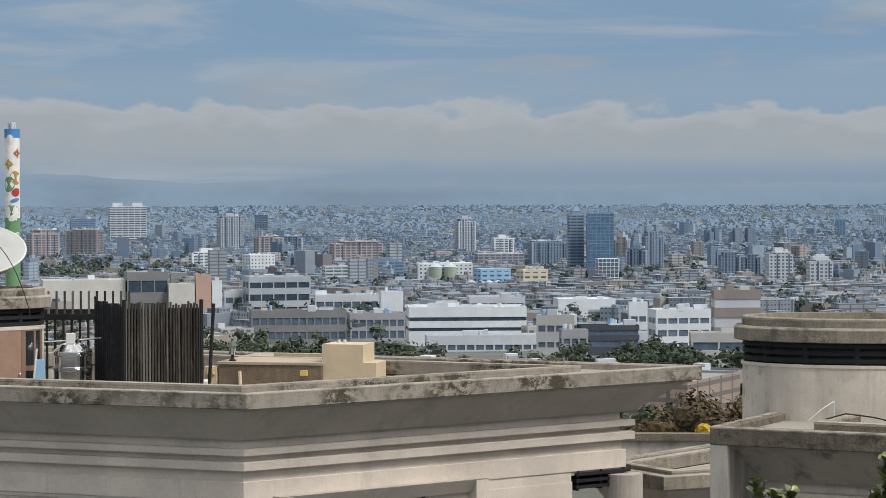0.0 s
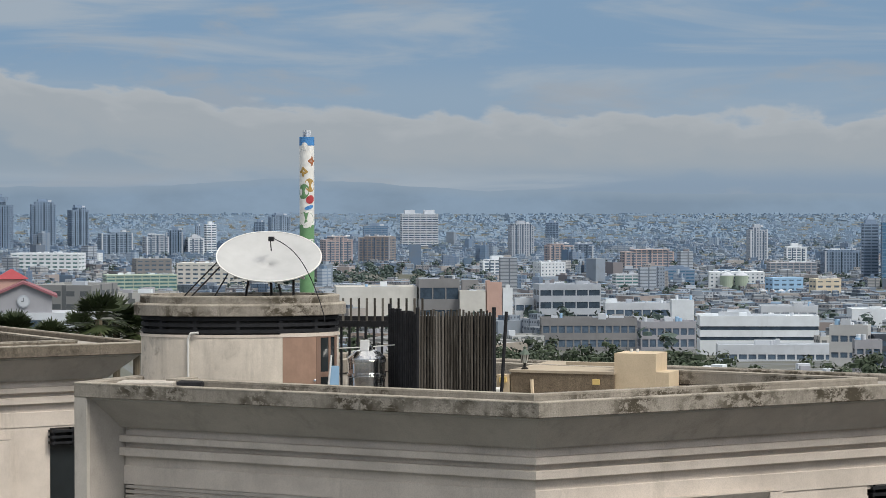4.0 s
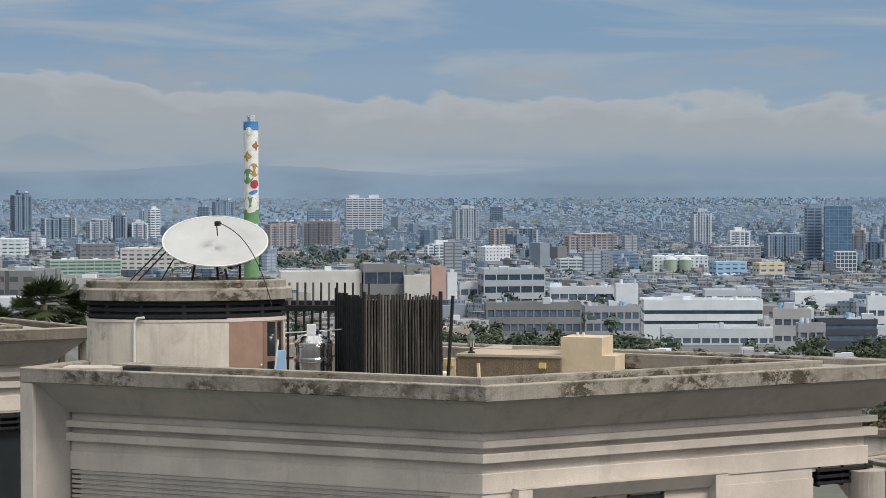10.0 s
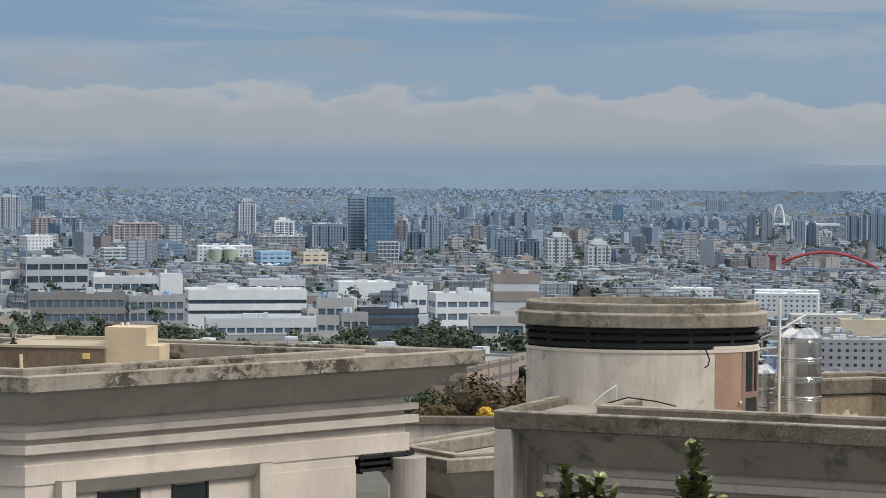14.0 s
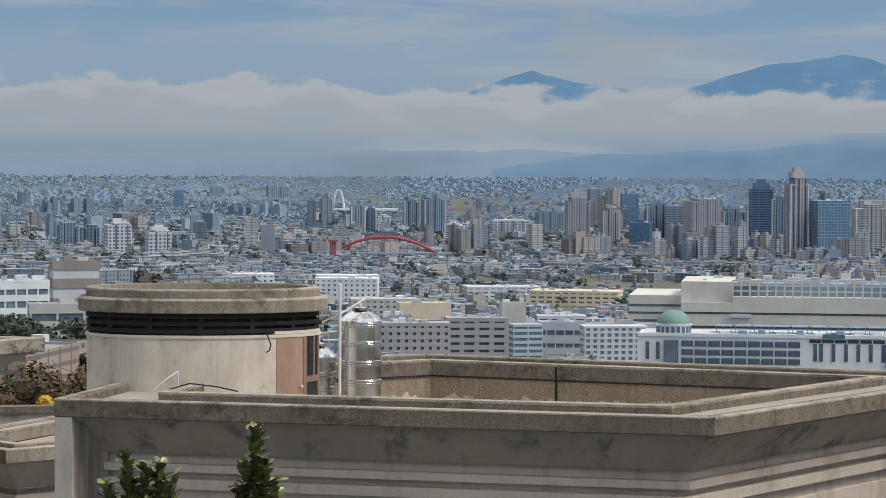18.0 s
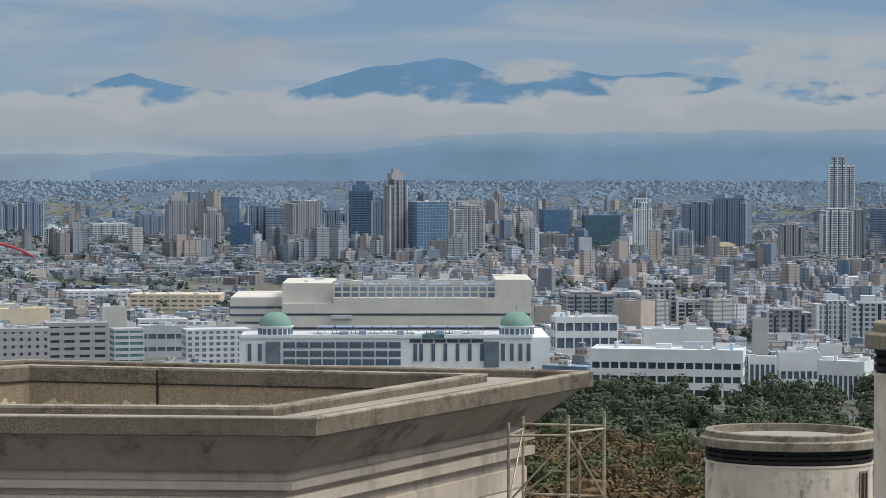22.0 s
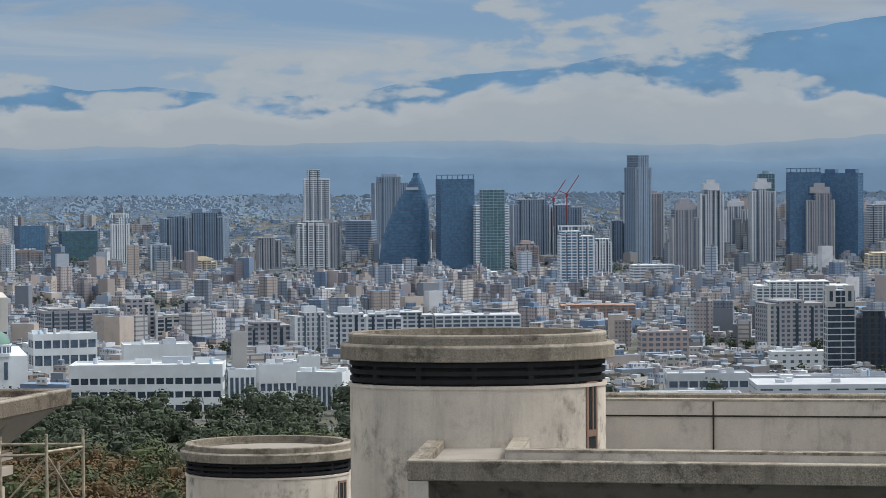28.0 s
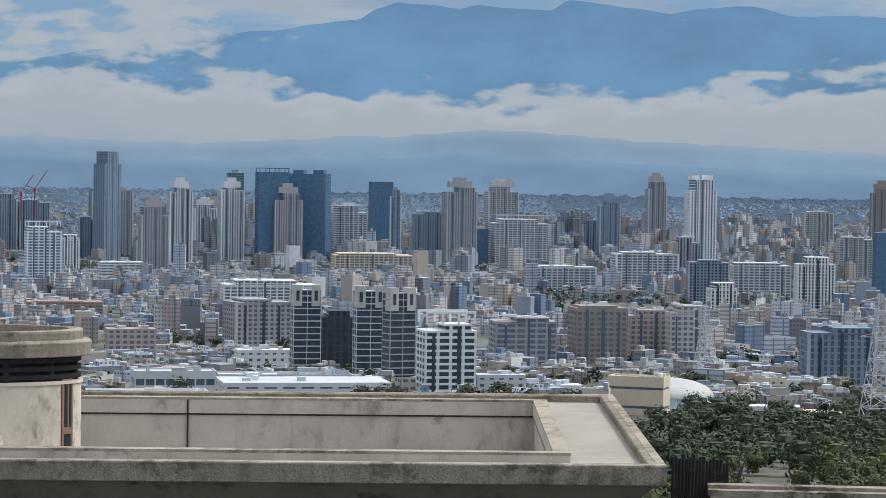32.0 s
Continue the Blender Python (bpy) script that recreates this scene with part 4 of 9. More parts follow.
tower("factory_block", 16.60, 1730, 23.2, -3.398, "taupe", "teal", "curtain", -12, 0.7, "none", category="building")
tower("factory_block", 16.80, 1426, 19.2, -3.808, "grey", "teal", "band", 14, 0.7, "none", category="building")
tower("factory_block", 18.80, 1426, 38.3, -3.828, "pale", "mid", "grid", 10, 0.45, "none", category="building")
tower("factory_block", 17.59, 1730, 34.9, -3.602, "pale", "dark", "factory", 6, 0.45, "clutter", category="building")
tower("factory_block", 16.24, 2616, 82.0, -2.951, "pale", "dark", "factory", 10, 0.45, "clutter", category="building")
tower("factory_block", 17.94, 2478, 91.5, -3.037, "cream", "dark", "factory", -8, 0.45, "clutter", category="building")
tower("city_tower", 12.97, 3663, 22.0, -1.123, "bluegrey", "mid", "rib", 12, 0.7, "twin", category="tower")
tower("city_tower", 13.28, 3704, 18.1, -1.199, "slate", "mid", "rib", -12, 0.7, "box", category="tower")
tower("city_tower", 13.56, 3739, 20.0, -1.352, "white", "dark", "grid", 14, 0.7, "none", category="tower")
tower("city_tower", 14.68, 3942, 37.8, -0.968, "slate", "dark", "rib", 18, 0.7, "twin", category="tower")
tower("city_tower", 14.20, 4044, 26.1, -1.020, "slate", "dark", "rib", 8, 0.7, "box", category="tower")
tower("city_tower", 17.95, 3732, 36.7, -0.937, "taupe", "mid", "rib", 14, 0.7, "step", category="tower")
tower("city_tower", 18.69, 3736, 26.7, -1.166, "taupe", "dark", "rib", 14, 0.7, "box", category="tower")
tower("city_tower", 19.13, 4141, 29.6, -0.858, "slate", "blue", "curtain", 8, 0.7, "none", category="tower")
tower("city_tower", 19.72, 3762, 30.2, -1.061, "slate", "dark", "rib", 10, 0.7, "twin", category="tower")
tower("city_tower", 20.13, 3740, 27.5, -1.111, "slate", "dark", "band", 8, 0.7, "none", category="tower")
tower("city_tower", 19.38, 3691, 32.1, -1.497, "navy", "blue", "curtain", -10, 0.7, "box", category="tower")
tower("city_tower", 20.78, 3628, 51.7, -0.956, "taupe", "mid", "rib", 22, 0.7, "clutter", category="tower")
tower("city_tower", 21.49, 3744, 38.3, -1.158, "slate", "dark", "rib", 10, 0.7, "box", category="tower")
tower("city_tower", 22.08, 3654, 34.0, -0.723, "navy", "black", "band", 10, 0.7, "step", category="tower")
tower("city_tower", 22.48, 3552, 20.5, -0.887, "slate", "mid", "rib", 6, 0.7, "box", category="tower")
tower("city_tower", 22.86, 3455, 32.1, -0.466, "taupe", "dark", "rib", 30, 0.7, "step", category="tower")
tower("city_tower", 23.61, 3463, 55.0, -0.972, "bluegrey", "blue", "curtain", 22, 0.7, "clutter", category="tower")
tower("city_tower", 24.48, 3624, 49.4, -1.045, "beige", "mid", "balcony", 14, 0.7, "frame", category="tower")
tower("apartment_block", 15.50, 3874, 21.6, -1.543, "pale", "mid", "balcony", 12, 0.7, "box", category="apartment block")
tower("apartment_block", 16.43, 3912, 61.2, -1.452, "pale", "mid", "balcony", 12, 0.45, "clutter", category="apartment block")
tower("apartment_block", 15.15, 3790, 25.4, -1.543, "white", "mid", "balcony", -12, 0.7, "box", category="apartment block")
tower("apartment_block", 17.32, 3942, 44.1, -1.246, "slate", "mid", "rib", 12, 0.7, "twin", category="apartment block")
tower("city_tower", 26.45, 3808, 45.1, -1.141, "navy", "blue", "curtain", 18, 0.7, "none", category="tower")
tower("apartment_block", 26.38, 3642, 47.2, -1.679, "brown", "mid", "balcony", 12, 0.45, "clutter", category="apartment block")
tower("city_tower", 27.52, 3688, 55.2, -1.267, "navy", "teal", "curtain", 8, 0.7, "none", category="tower")
tower("city_tower", 28.45, 3635, 26.0, -0.984, "white", "mid", "rib", 10, 0.7, "frame", category="tower")
tower("city_tower", 29.67, 3766, 42.8, -0.956, "slate", "dark", "rib", 16, 0.7, "none", category="tower")
tower("city_tower", 30.45, 3721, 58.8, -0.877, "slate", "dark", "rib", -14, 0.7, "twin", category="tower")
tower("apartment_block", 29.33, 3586, 32.0, -1.596, "bluegrey", "mid", "balcony", 14, 0.7, "clutter", category="apartment block")
tower("office_block", 30.29, 3385, 37.7, -1.951, "cream", "mid", "balcony", 14, 0.7, "step", category="office block")
tower("city_tower", 31.79, 3455, 35.2, -1.460, "taupe", "dark", "rib", 12, 0.7, "box", category="tower")
tower("city_tower", 32.67, 3538, 31.2, -1.151, "white", "dark", "balcony", 12, 0.7, "none", category="tower")
tower("city_tower", 33.16, 3538, 32.7, -1.124, "taupe", "mid", "rib", 10, 0.7, "box", category="tower")
tower("city_tower", 33.88, 3714, 45.7, -1.096, "slate", "dark", "band", -16, 0.7, "none", category="tower")
tower("city_tower", 32.88, 4025, 41.7, 0.070, "white", "mid", "balcony", 6, 0.7, "none", category="tower")
tower("city_tower", 34.55, 3912, 58.2, -0.105, "bluegrey", "mid", "rib", 10, 0.7, "box", category="tower")
tower("apartment_block", 27.21, 1965, 42.6, -2.984, "taupe", "dark", "balcony", 12, 0.7, "clutter", category="apartment block")
tower("apartment_block", 27.99, 1991, 31.2, -2.982, "pale", "mid", "balcony", -10, 0.7, "clutter", category="apartment block")
tower("apartment_block", 28.83, 1904, 25.5, -2.800, "taupe", "black", "grid", 16, 0.7, "clutter", category="apartment block")
tower("apartment_block", 29.58, 1904, 26.3, -3.168, "beige", "black", "balcony", 8, 0.7, "clutter", category="apartment block")
tower("apartment_block", 30.07, 1904, 19.1, -2.846, "taupe", "dark", "grid", -10, 0.7, "clutter", category="apartment block")
tower("apartment_block", 30.62, 1843, 32.8, -3.380, "slate", "dark", "balcony", 6, 0.7, "clutter", category="apartment block")
tower("apartment_block", 31.70, 1756, 35.1, -3.348, "taupe", "dark", "grid", 12, 0.7, "clutter", category="apartment block")
tower("apartment_block", 32.71, 1730, 26.8, -3.149, "pale", "mid", "rib", 14, 0.7, "box", category="apartment block")
tower("apartment_block", 33.53, 1695, 25.8, -3.181, "pale", "dark", "grid", 4, 0.7, "box", category="apartment block")
tower("apartment_block", 34.38, 1895, 27.4, -3.199, "pale", "dark", "balcony", 4, 0.7, "clutter", category="apartment block")
tower("campus_hall", 27.03, 1582, 42.5, -3.752, "white", "dark", "punched", 12, 0.45, "clutter", category="building")
tower("office_block", 33.00, 2841, 40.8, -2.626, "white", "dark", "punched", 10, 0.45, "none", category="office block")
tower("apartment_block", 34.70, 2017, 56.4, -3.159, "pale", "dark", "balcony", 4, 0.45, "clutter", category="apartment block")
tower("apartment_block", 36.49, 2017, 69.7, -3.231, "pale", "dark", "balcony", 4, 0.45, "clutter", category="apartment block")
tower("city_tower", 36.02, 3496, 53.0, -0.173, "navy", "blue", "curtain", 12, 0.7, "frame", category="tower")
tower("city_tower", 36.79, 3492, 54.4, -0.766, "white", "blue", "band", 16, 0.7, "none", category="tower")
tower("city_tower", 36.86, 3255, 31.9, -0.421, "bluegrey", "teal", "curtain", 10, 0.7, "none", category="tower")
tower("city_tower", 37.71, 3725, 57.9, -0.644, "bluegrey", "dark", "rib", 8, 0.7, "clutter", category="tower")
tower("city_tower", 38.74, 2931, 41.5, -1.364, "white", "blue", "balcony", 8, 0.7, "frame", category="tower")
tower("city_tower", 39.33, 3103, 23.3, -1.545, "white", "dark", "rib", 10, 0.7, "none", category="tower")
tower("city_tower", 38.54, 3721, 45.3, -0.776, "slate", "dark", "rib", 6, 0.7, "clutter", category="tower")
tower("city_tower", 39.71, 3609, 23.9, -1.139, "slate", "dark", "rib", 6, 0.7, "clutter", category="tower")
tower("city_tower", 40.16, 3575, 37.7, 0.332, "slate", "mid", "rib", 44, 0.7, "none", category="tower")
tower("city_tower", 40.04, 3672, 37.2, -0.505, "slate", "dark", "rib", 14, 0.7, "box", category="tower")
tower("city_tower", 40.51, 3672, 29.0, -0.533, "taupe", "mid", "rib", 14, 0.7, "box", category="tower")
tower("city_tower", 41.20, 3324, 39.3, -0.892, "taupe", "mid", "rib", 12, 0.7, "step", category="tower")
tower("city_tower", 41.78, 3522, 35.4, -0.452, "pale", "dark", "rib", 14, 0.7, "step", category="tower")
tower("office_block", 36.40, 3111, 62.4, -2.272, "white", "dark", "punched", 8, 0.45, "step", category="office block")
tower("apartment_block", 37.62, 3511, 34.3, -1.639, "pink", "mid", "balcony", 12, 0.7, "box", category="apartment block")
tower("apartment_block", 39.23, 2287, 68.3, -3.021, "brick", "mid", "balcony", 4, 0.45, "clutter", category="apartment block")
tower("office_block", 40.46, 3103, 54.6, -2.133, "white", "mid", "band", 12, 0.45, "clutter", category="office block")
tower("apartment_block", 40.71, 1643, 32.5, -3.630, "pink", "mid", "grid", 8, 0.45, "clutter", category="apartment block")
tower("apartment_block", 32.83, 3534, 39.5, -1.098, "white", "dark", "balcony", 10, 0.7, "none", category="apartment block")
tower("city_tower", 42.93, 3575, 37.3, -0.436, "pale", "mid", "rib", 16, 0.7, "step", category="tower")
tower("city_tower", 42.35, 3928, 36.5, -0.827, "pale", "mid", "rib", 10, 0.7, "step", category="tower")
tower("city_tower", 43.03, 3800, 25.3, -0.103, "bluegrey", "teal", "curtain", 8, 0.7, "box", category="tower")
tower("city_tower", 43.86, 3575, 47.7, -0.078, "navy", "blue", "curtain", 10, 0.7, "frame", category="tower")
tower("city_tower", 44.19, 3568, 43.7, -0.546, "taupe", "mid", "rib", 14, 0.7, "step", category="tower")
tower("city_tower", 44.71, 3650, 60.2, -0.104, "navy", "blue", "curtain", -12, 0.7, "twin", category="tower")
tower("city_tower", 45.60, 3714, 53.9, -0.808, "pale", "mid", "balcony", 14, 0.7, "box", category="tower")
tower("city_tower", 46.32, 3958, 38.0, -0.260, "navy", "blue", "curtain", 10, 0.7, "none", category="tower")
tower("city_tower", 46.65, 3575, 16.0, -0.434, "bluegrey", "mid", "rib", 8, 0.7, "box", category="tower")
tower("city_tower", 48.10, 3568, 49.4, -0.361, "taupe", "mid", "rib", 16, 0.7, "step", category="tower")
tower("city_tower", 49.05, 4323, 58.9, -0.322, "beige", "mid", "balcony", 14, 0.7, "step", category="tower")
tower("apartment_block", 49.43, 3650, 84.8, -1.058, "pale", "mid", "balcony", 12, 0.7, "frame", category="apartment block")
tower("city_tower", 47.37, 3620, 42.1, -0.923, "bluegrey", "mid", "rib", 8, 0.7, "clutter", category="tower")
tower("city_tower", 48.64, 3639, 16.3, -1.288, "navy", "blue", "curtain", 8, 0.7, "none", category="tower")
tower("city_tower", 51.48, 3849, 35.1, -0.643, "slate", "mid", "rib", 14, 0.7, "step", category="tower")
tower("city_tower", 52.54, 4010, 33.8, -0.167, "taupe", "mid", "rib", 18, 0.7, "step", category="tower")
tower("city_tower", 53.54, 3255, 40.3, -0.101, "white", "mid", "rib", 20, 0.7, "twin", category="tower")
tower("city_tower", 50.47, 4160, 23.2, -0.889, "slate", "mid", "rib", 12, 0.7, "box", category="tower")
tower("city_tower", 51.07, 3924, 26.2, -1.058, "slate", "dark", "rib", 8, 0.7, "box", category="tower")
tower("apartment_block", 52.30, 3075, 82.0, -1.754, "pale", "mid", "balcony", 14, 0.45, "clutter", category="apartment block")
tower("city_tower", 53.26, 3091, 32.9, -1.405, "taupe", "dark", "rib", 12, 0.7, "clutter", category="tower")
tower("city_tower", 53.73, 2866, 47.5, -1.907, "slate", "black", "grid", 6, 0.7, "none", category="tower")
tower("apartment_block", 54.90, 3013, 73.0, -1.948, "pale", "mid", "balcony", 10, 0.45, "clutter", category="apartment block")
tower("city_tower", 56.11, 2665, 42.0, -1.798, "white", "black", "rib", 10, 0.7, "none", category="tower")
tower("city_tower", 54.05, 2313, 27.6, -2.410, "white", "black", "rib", 16, 0.7, "none", category="tower")
tower("apartment_block", 50.48, 3046, 78.2, -2.091, "pale", "mid", "balcony", 10, 0.45, "clutter", category="apartment block")
tower("apartment_block", 46.13, 3353, 108.6, -1.875, "cream", "mid", "balcony", 8, 0.45, "clutter", category="apartment block")
tower("apartment_block", 43.80, 2548, 96.4, -2.507, "white", "mid", "balcony", 6, 0.45, "clutter", category="apartment block")
tower("city_tower", 43.55, 1774, 47.4, -2.931, "taupe", "dark", "grid", 20, 0.7, "none", category="tower")
tower("city_tower", 44.65, 1382, 16.6, -2.714, "pale", "black", "line", 10, 0.7, "portal", category="tower")
tower("city_tower", 45.36, 1417, 20.3, -3.178, "charcoal", "black", "rib", 6, 0.7, "none", category="tower")
tower("city_tower", 46.09, 1338, 16.8, -2.721, "pale", "black", "line", 10, 0.7, "portal", category="tower")
tower("city_tower", 46.77, 1269, 16.5, -2.763, "taupe", "black", "line", 24, 0.7, "portal", category="tower")
tower("city_tower", 47.85, 1199, 27.9, -3.439, "white", "black", "balcony", 14, 0.7, "frame", category="tower")
tower("apartment_block", 51.27, 1626, 38.0, -2.973, "brown", "mid", "grid", 14, 0.7, "clutter", category="apartment block")
tower("apartment_block", 52.38, 1686, 26.2, -3.054, "pink", "mid", "grid", 8, 0.7, "clutter", category="apartment block")
tower("apartment_block", 53.26, 1660, 26.5, -2.935, "beige", "mid", "grid", 12, 0.7, "clutter", category="apartment block")
tower("apartment_block", 49.58, 1573, 42.2, -3.258, "taupe", "mid", "balcony", 10, 0.7, "clutter", category="apartment block")
tower("city_tower", 56.66, 1426, 42.0, -3.344, "slate", "dark", "rib", 12, 0.7, "clutter", category="tower")
tower("city_tower", 57.74, 2948, 35.2, -1.223, "navy", "blue", "curtain", 10, 0.7, "none", category="tower")
tower("city_tower", 57.56, 4160, 36.1, -0.255, "brown", "mid", "rib", 10, 0.7, "step", category="tower")
tower("apartment_block", 56.99, 3426, 48.5, -1.338, "beige", "mid", "balcony", 8, 0.7, "clutter", category="apartment block")
tower("apartment_block", 56.17, 4138, 49.8, -0.783, "beige", "mid", "balcony", 8, 0.7, "clutter", category="apartment block")
tower("factory_block", 43.73, 1460, 34.2, -4.078, "white", "dark", "punched", 10, 0.45, "clutter", category="building")
tower("factory_block", 44.60, 1156, 80.0, -4.758, "pale", "dark", "factory", 8, 0.45, "clutter", category="building")
tower("factory_block", 49.08, 1208, 24.3, -4.570, "pale", "dark", "punched", 8, 0.45, "clutter", category="building")
tower("factory_block", 50.30, 1182, 26.4, -4.779, "white", "mid", "punched", 8, 0.45, "clutter", category="building")
tower("house_block", 55.11, 1260, 18.0, -4.521, "cream", "dark", "punched", 20, 0.45, "clutter", category="building")
tower("house_block", 55.90, 1286, 16.9, -4.552, "white", "dark", "punched", 10, 0.45, "clutter", category="building")
tower("hall", 12.74, 2003, 50.3, -2.715, "white", "sky", "band", 6, 0.45, "none", category="building")
tower("factory_block", 55.28, 1086, 23.9, -5.150, "white", "black", "factory", 6, 0.45, "none", category="building")
tower("factory_block", 56.69, 1095, 29.9, -5.237, "cream", "mid", "factory", 4, 0.45, "none", category="building")


def plant(name, turn, d, width, top, wall, glass, ribbons, piers, yaw, deep, units, label):
    """A works building: smooth walls, recessed ribbons of glass (shares of its height) between piers, parapet, roof ducts and sheds."""
    x, y = polar(turn, d)
    z0 = zat(turn, d) - 2.0
    h = EYE + d * math.tan(radians(top)) - z0
    w = width / (math.cos(radians(yaw)) + deep * abs(math.sin(radians(yaw))))
    X, Y = w / 2, deep * w / 2
    th = empty(name, pose(x, y, z0, rz=-turn + yaw), label, "building", "city buildings")
    TAKEN.append((x, y, 0.55 * max(w, deep * w)))
    for f in (0.96, 0.91, 0.86, 0.81) if name == "plant" else ():   # the yard before it stays clear
        TAKEN.append((x * f, y * f, 0.5 * w * f))
    rng = random.Random(int(turn * 50) + int(d))
    lit = WALL[glass] if glass in WALL else GLASS[glass]
    levels = [0.0] + [v for pair in ribbons for v in pair] + [1.0]
    for k in range(0, len(levels), 2):
        part("wall_band", box(-X, X, -Y, Y, levels[k] * h, levels[k + 1] * h), WALL[wall], th)
    for a, b in ribbons:
        rb = part("window_ribbon", box(-X + 0.35, X - 0.35, -Y + 0.35, Y - 0.35, a * h, b * h), lit, th, "dark recessed window ribbon")
        if not piers:
            continue
        bm = bmesh.new()
        for k in range(piers + 1):
            u = -X + 0.5 + (2 * X - 1.0) * k / piers
            box_into(bm, u - 0.4, u + 0.4, -Y + 0.02, -Y + 0.36, a * h, b * h)
        n = max(2, int(piers * deep))
        for k in range(n):
            v = -Y + 0.8 + (2 * Y - 1.6) * k / (n - 1)
            for sgn in (-1, 1):
                box_into(bm, sgn * (X - 0.19) - 0.17, sgn * (X - 0.19) + 0.17, v - 0.4, v + 0.4, a * h, b * h)
        part("pier_grid", bm, WALL[wall], rb)["kind"] = "stuff"
    bm = bmesh.new()
    for a, b, c, e in ((-X, X, -Y, -Y + 0.3), (-X, X, Y - 0.3, Y), (-X, -X + 0.3, -Y + 0.3, Y - 0.3), (X - 0.3, X, -Y + 0.3, Y - 0.3)):
        box_into(bm, a, b, c, e, h, h + 0.8)
    part("parapet", bm, WALL[wall], th)
    for _ in range(units):
        u, v = rng.uniform(-0.85, 0.85) * X, rng.uniform(-0.8, 0.6) * Y
        a, b, c = rng.uniform(0.6, 0.09 * w + 1.0), rng.uniform(0.6, 2.0), rng.uniform(1.2, 3.4)
        kind = rng.random()
        if kind < 0.25:
            part("roof_tank", tube_into(bmesh.new(), (u, v, h), (u, v, h + c), rng.uniform(0.6, 1.3), 12), WALL[rng.choice(("pale", "white", "skyblue"))], th)
        elif kind < 0.45:
            part("roof_duct", box(u - a * 1.8, u + a * 1.8, v - 0.4, v + 0.4, h, h + 1.1), WALL["pale"], th)
        else:
            part("roof_shed", box(u - a, u + a, v - b, v + b, h, h + c), WALL[rng.choice((wall, wall, "white", "pale", "grey"))], th)
    return th


# works between the villas and the town
plant("plant", -8.11, 1705, 56.0, -2.155, "ivory", "dark", (), 0, 4, 0.5, 3, "large windowless cream-white factory hall")
plant("plant", -5.92, 1695, 18.2, -2.264, "ivory", "dark", (), 0, 4, 0.8, 1, "plain cream-white hall wing")
plant("plant", -6.70, 1700, 29.6, -1.993, "stone", "black", ((0.2, 0.4), (0.62, 0.85)), 3, 8, 0.6, 4, "grey concrete tower block with framed dark openings")
plant("plant", -5.43, 1695, 11.0, -2.073, "peach", "dark", (), 0, 8, 0.7, 1, "salmon-pink rendered stair block")
plant("plant", -5.12, 1695, 7.2, -2.202, "white", "dark", (), 0, 8, 0.7, 1, "narrow white stair block")
plant("plant", -3.77, 1820, 48.8, -2.101, "grey", "black", ((0.12, 0.26), (0.42, 0.58), (0.74, 0.88)), 5, 10, 0.6, 8, "grey concrete plant with deep framed openings")
plant("plant", -4.75, 1820, 14.6, -2.433, "pale", "dark", ((0.55, 0.78),), 2, 8, 0.6, 2, "low pale annex beside the grey plant")
plant("plant", -3.29, 1320, 50.7, -2.870, "stone", "dark", ((0.22, 0.42), (0.62, 0.82)), 12, 4, 0.35, 9, "long three-storey grey works with rows of windows")
plant("plant", -1.52, 1345, 31.3, -2.946, "taupe", "dark", ((0.2, 0.45), (0.6, 0.82)), 7, 8, 0.5, 7, "dull brown works block with small windows")
plant("plant", 0.52, 1270, 60.7, -2.802, "white", "black", ((0.46, 0.54), (0.70, 0.79)), 0, 5, 0.4, 10, "long white plant with two dark ribbon windows")
plant("plant", 1.20, 1480, 34.1, -2.583, "pale", "dark", ((0.72, 0.86),), 6, 5, 0.6, 9, "white upper works with roof ducts")
plant("plant", 1.13, 1175, 63.6, -3.451, "pale", "dark", ((0.35, 0.60),), 14, 5, 0.25, 4, "low pale front wing with a row of windows")
plant("plant", -1.17, 1530, 14.4, -2.460, "white", "dark", (), 0, 6, 0.8, 2, "blank white stair block of the plant")
plant("plant", -2.20, 1700, 44.8, -2.524, "pale", "dark", ((0.55, 0.78),), 7, 6, 0.4, 6, "low pale sheds between the plants")
plant("plant", 3.20, 1575, 38.7, -2.623, "white", "mid", (), 0, 8, 0.7, 3, "wide white factory shed with a shallow roof")
plant("plant", 2.58, 1125, 18.1, -3.010, "beige", "dark", ((0.30, 0.42), (0.66, 0.80)), 4, -8, 0.6, 6, "cluttered beige works with stair towers")
plant("plant", 2.96, 1050, 12.2, -3.341, "taupe", "dark", ((0.30, 0.42), (0.66, 0.80)), 3, 10, 0.6, 3, "brownish works block with small windows")
plant("plant", 3.74, 1125, 27.7, -3.235, "charcoal", "dark", ((0.42, 0.60), (0.76, 0.9)), 0, 8, 0.5, 5, "low dark office with pale window lines")
plant("plant", 4.41, 1280, 10.0, -2.719, "white", "dark", ((0.3, 0.42), (0.6, 0.72)), 2, 6, 0.8, 2, "narrow white tower of a works")
plant("plant", 5.35, 1185, 29.4, -2.867, "white", "mid", ((0.16, 0.30), (0.44, 0.58), (0.72, 0.84)), 5, 14, 0.6, 6, "white plant with wide shaded windows")
plant("plant", 6.62, 1225, 24.1, -2.436, "brown", "pale", ((0.12, 0.26), (0.42, 0.58), (0.74, 0.88)), 0, 8, 0.5, 4, "brown office striped with pale window bands")
plant("plant", 6.21, 1010, 22.8, -3.399, "beige", "dark", ((0.60, 0.8),), 2, 4, 0.6, 2, "plain beige works with a dark canopy")
plant("plant", 14.48, 1700, 36.1, -3.360, "cream", "mid", (), 0, 6, 0.6, 2, "flat cream factory hall")
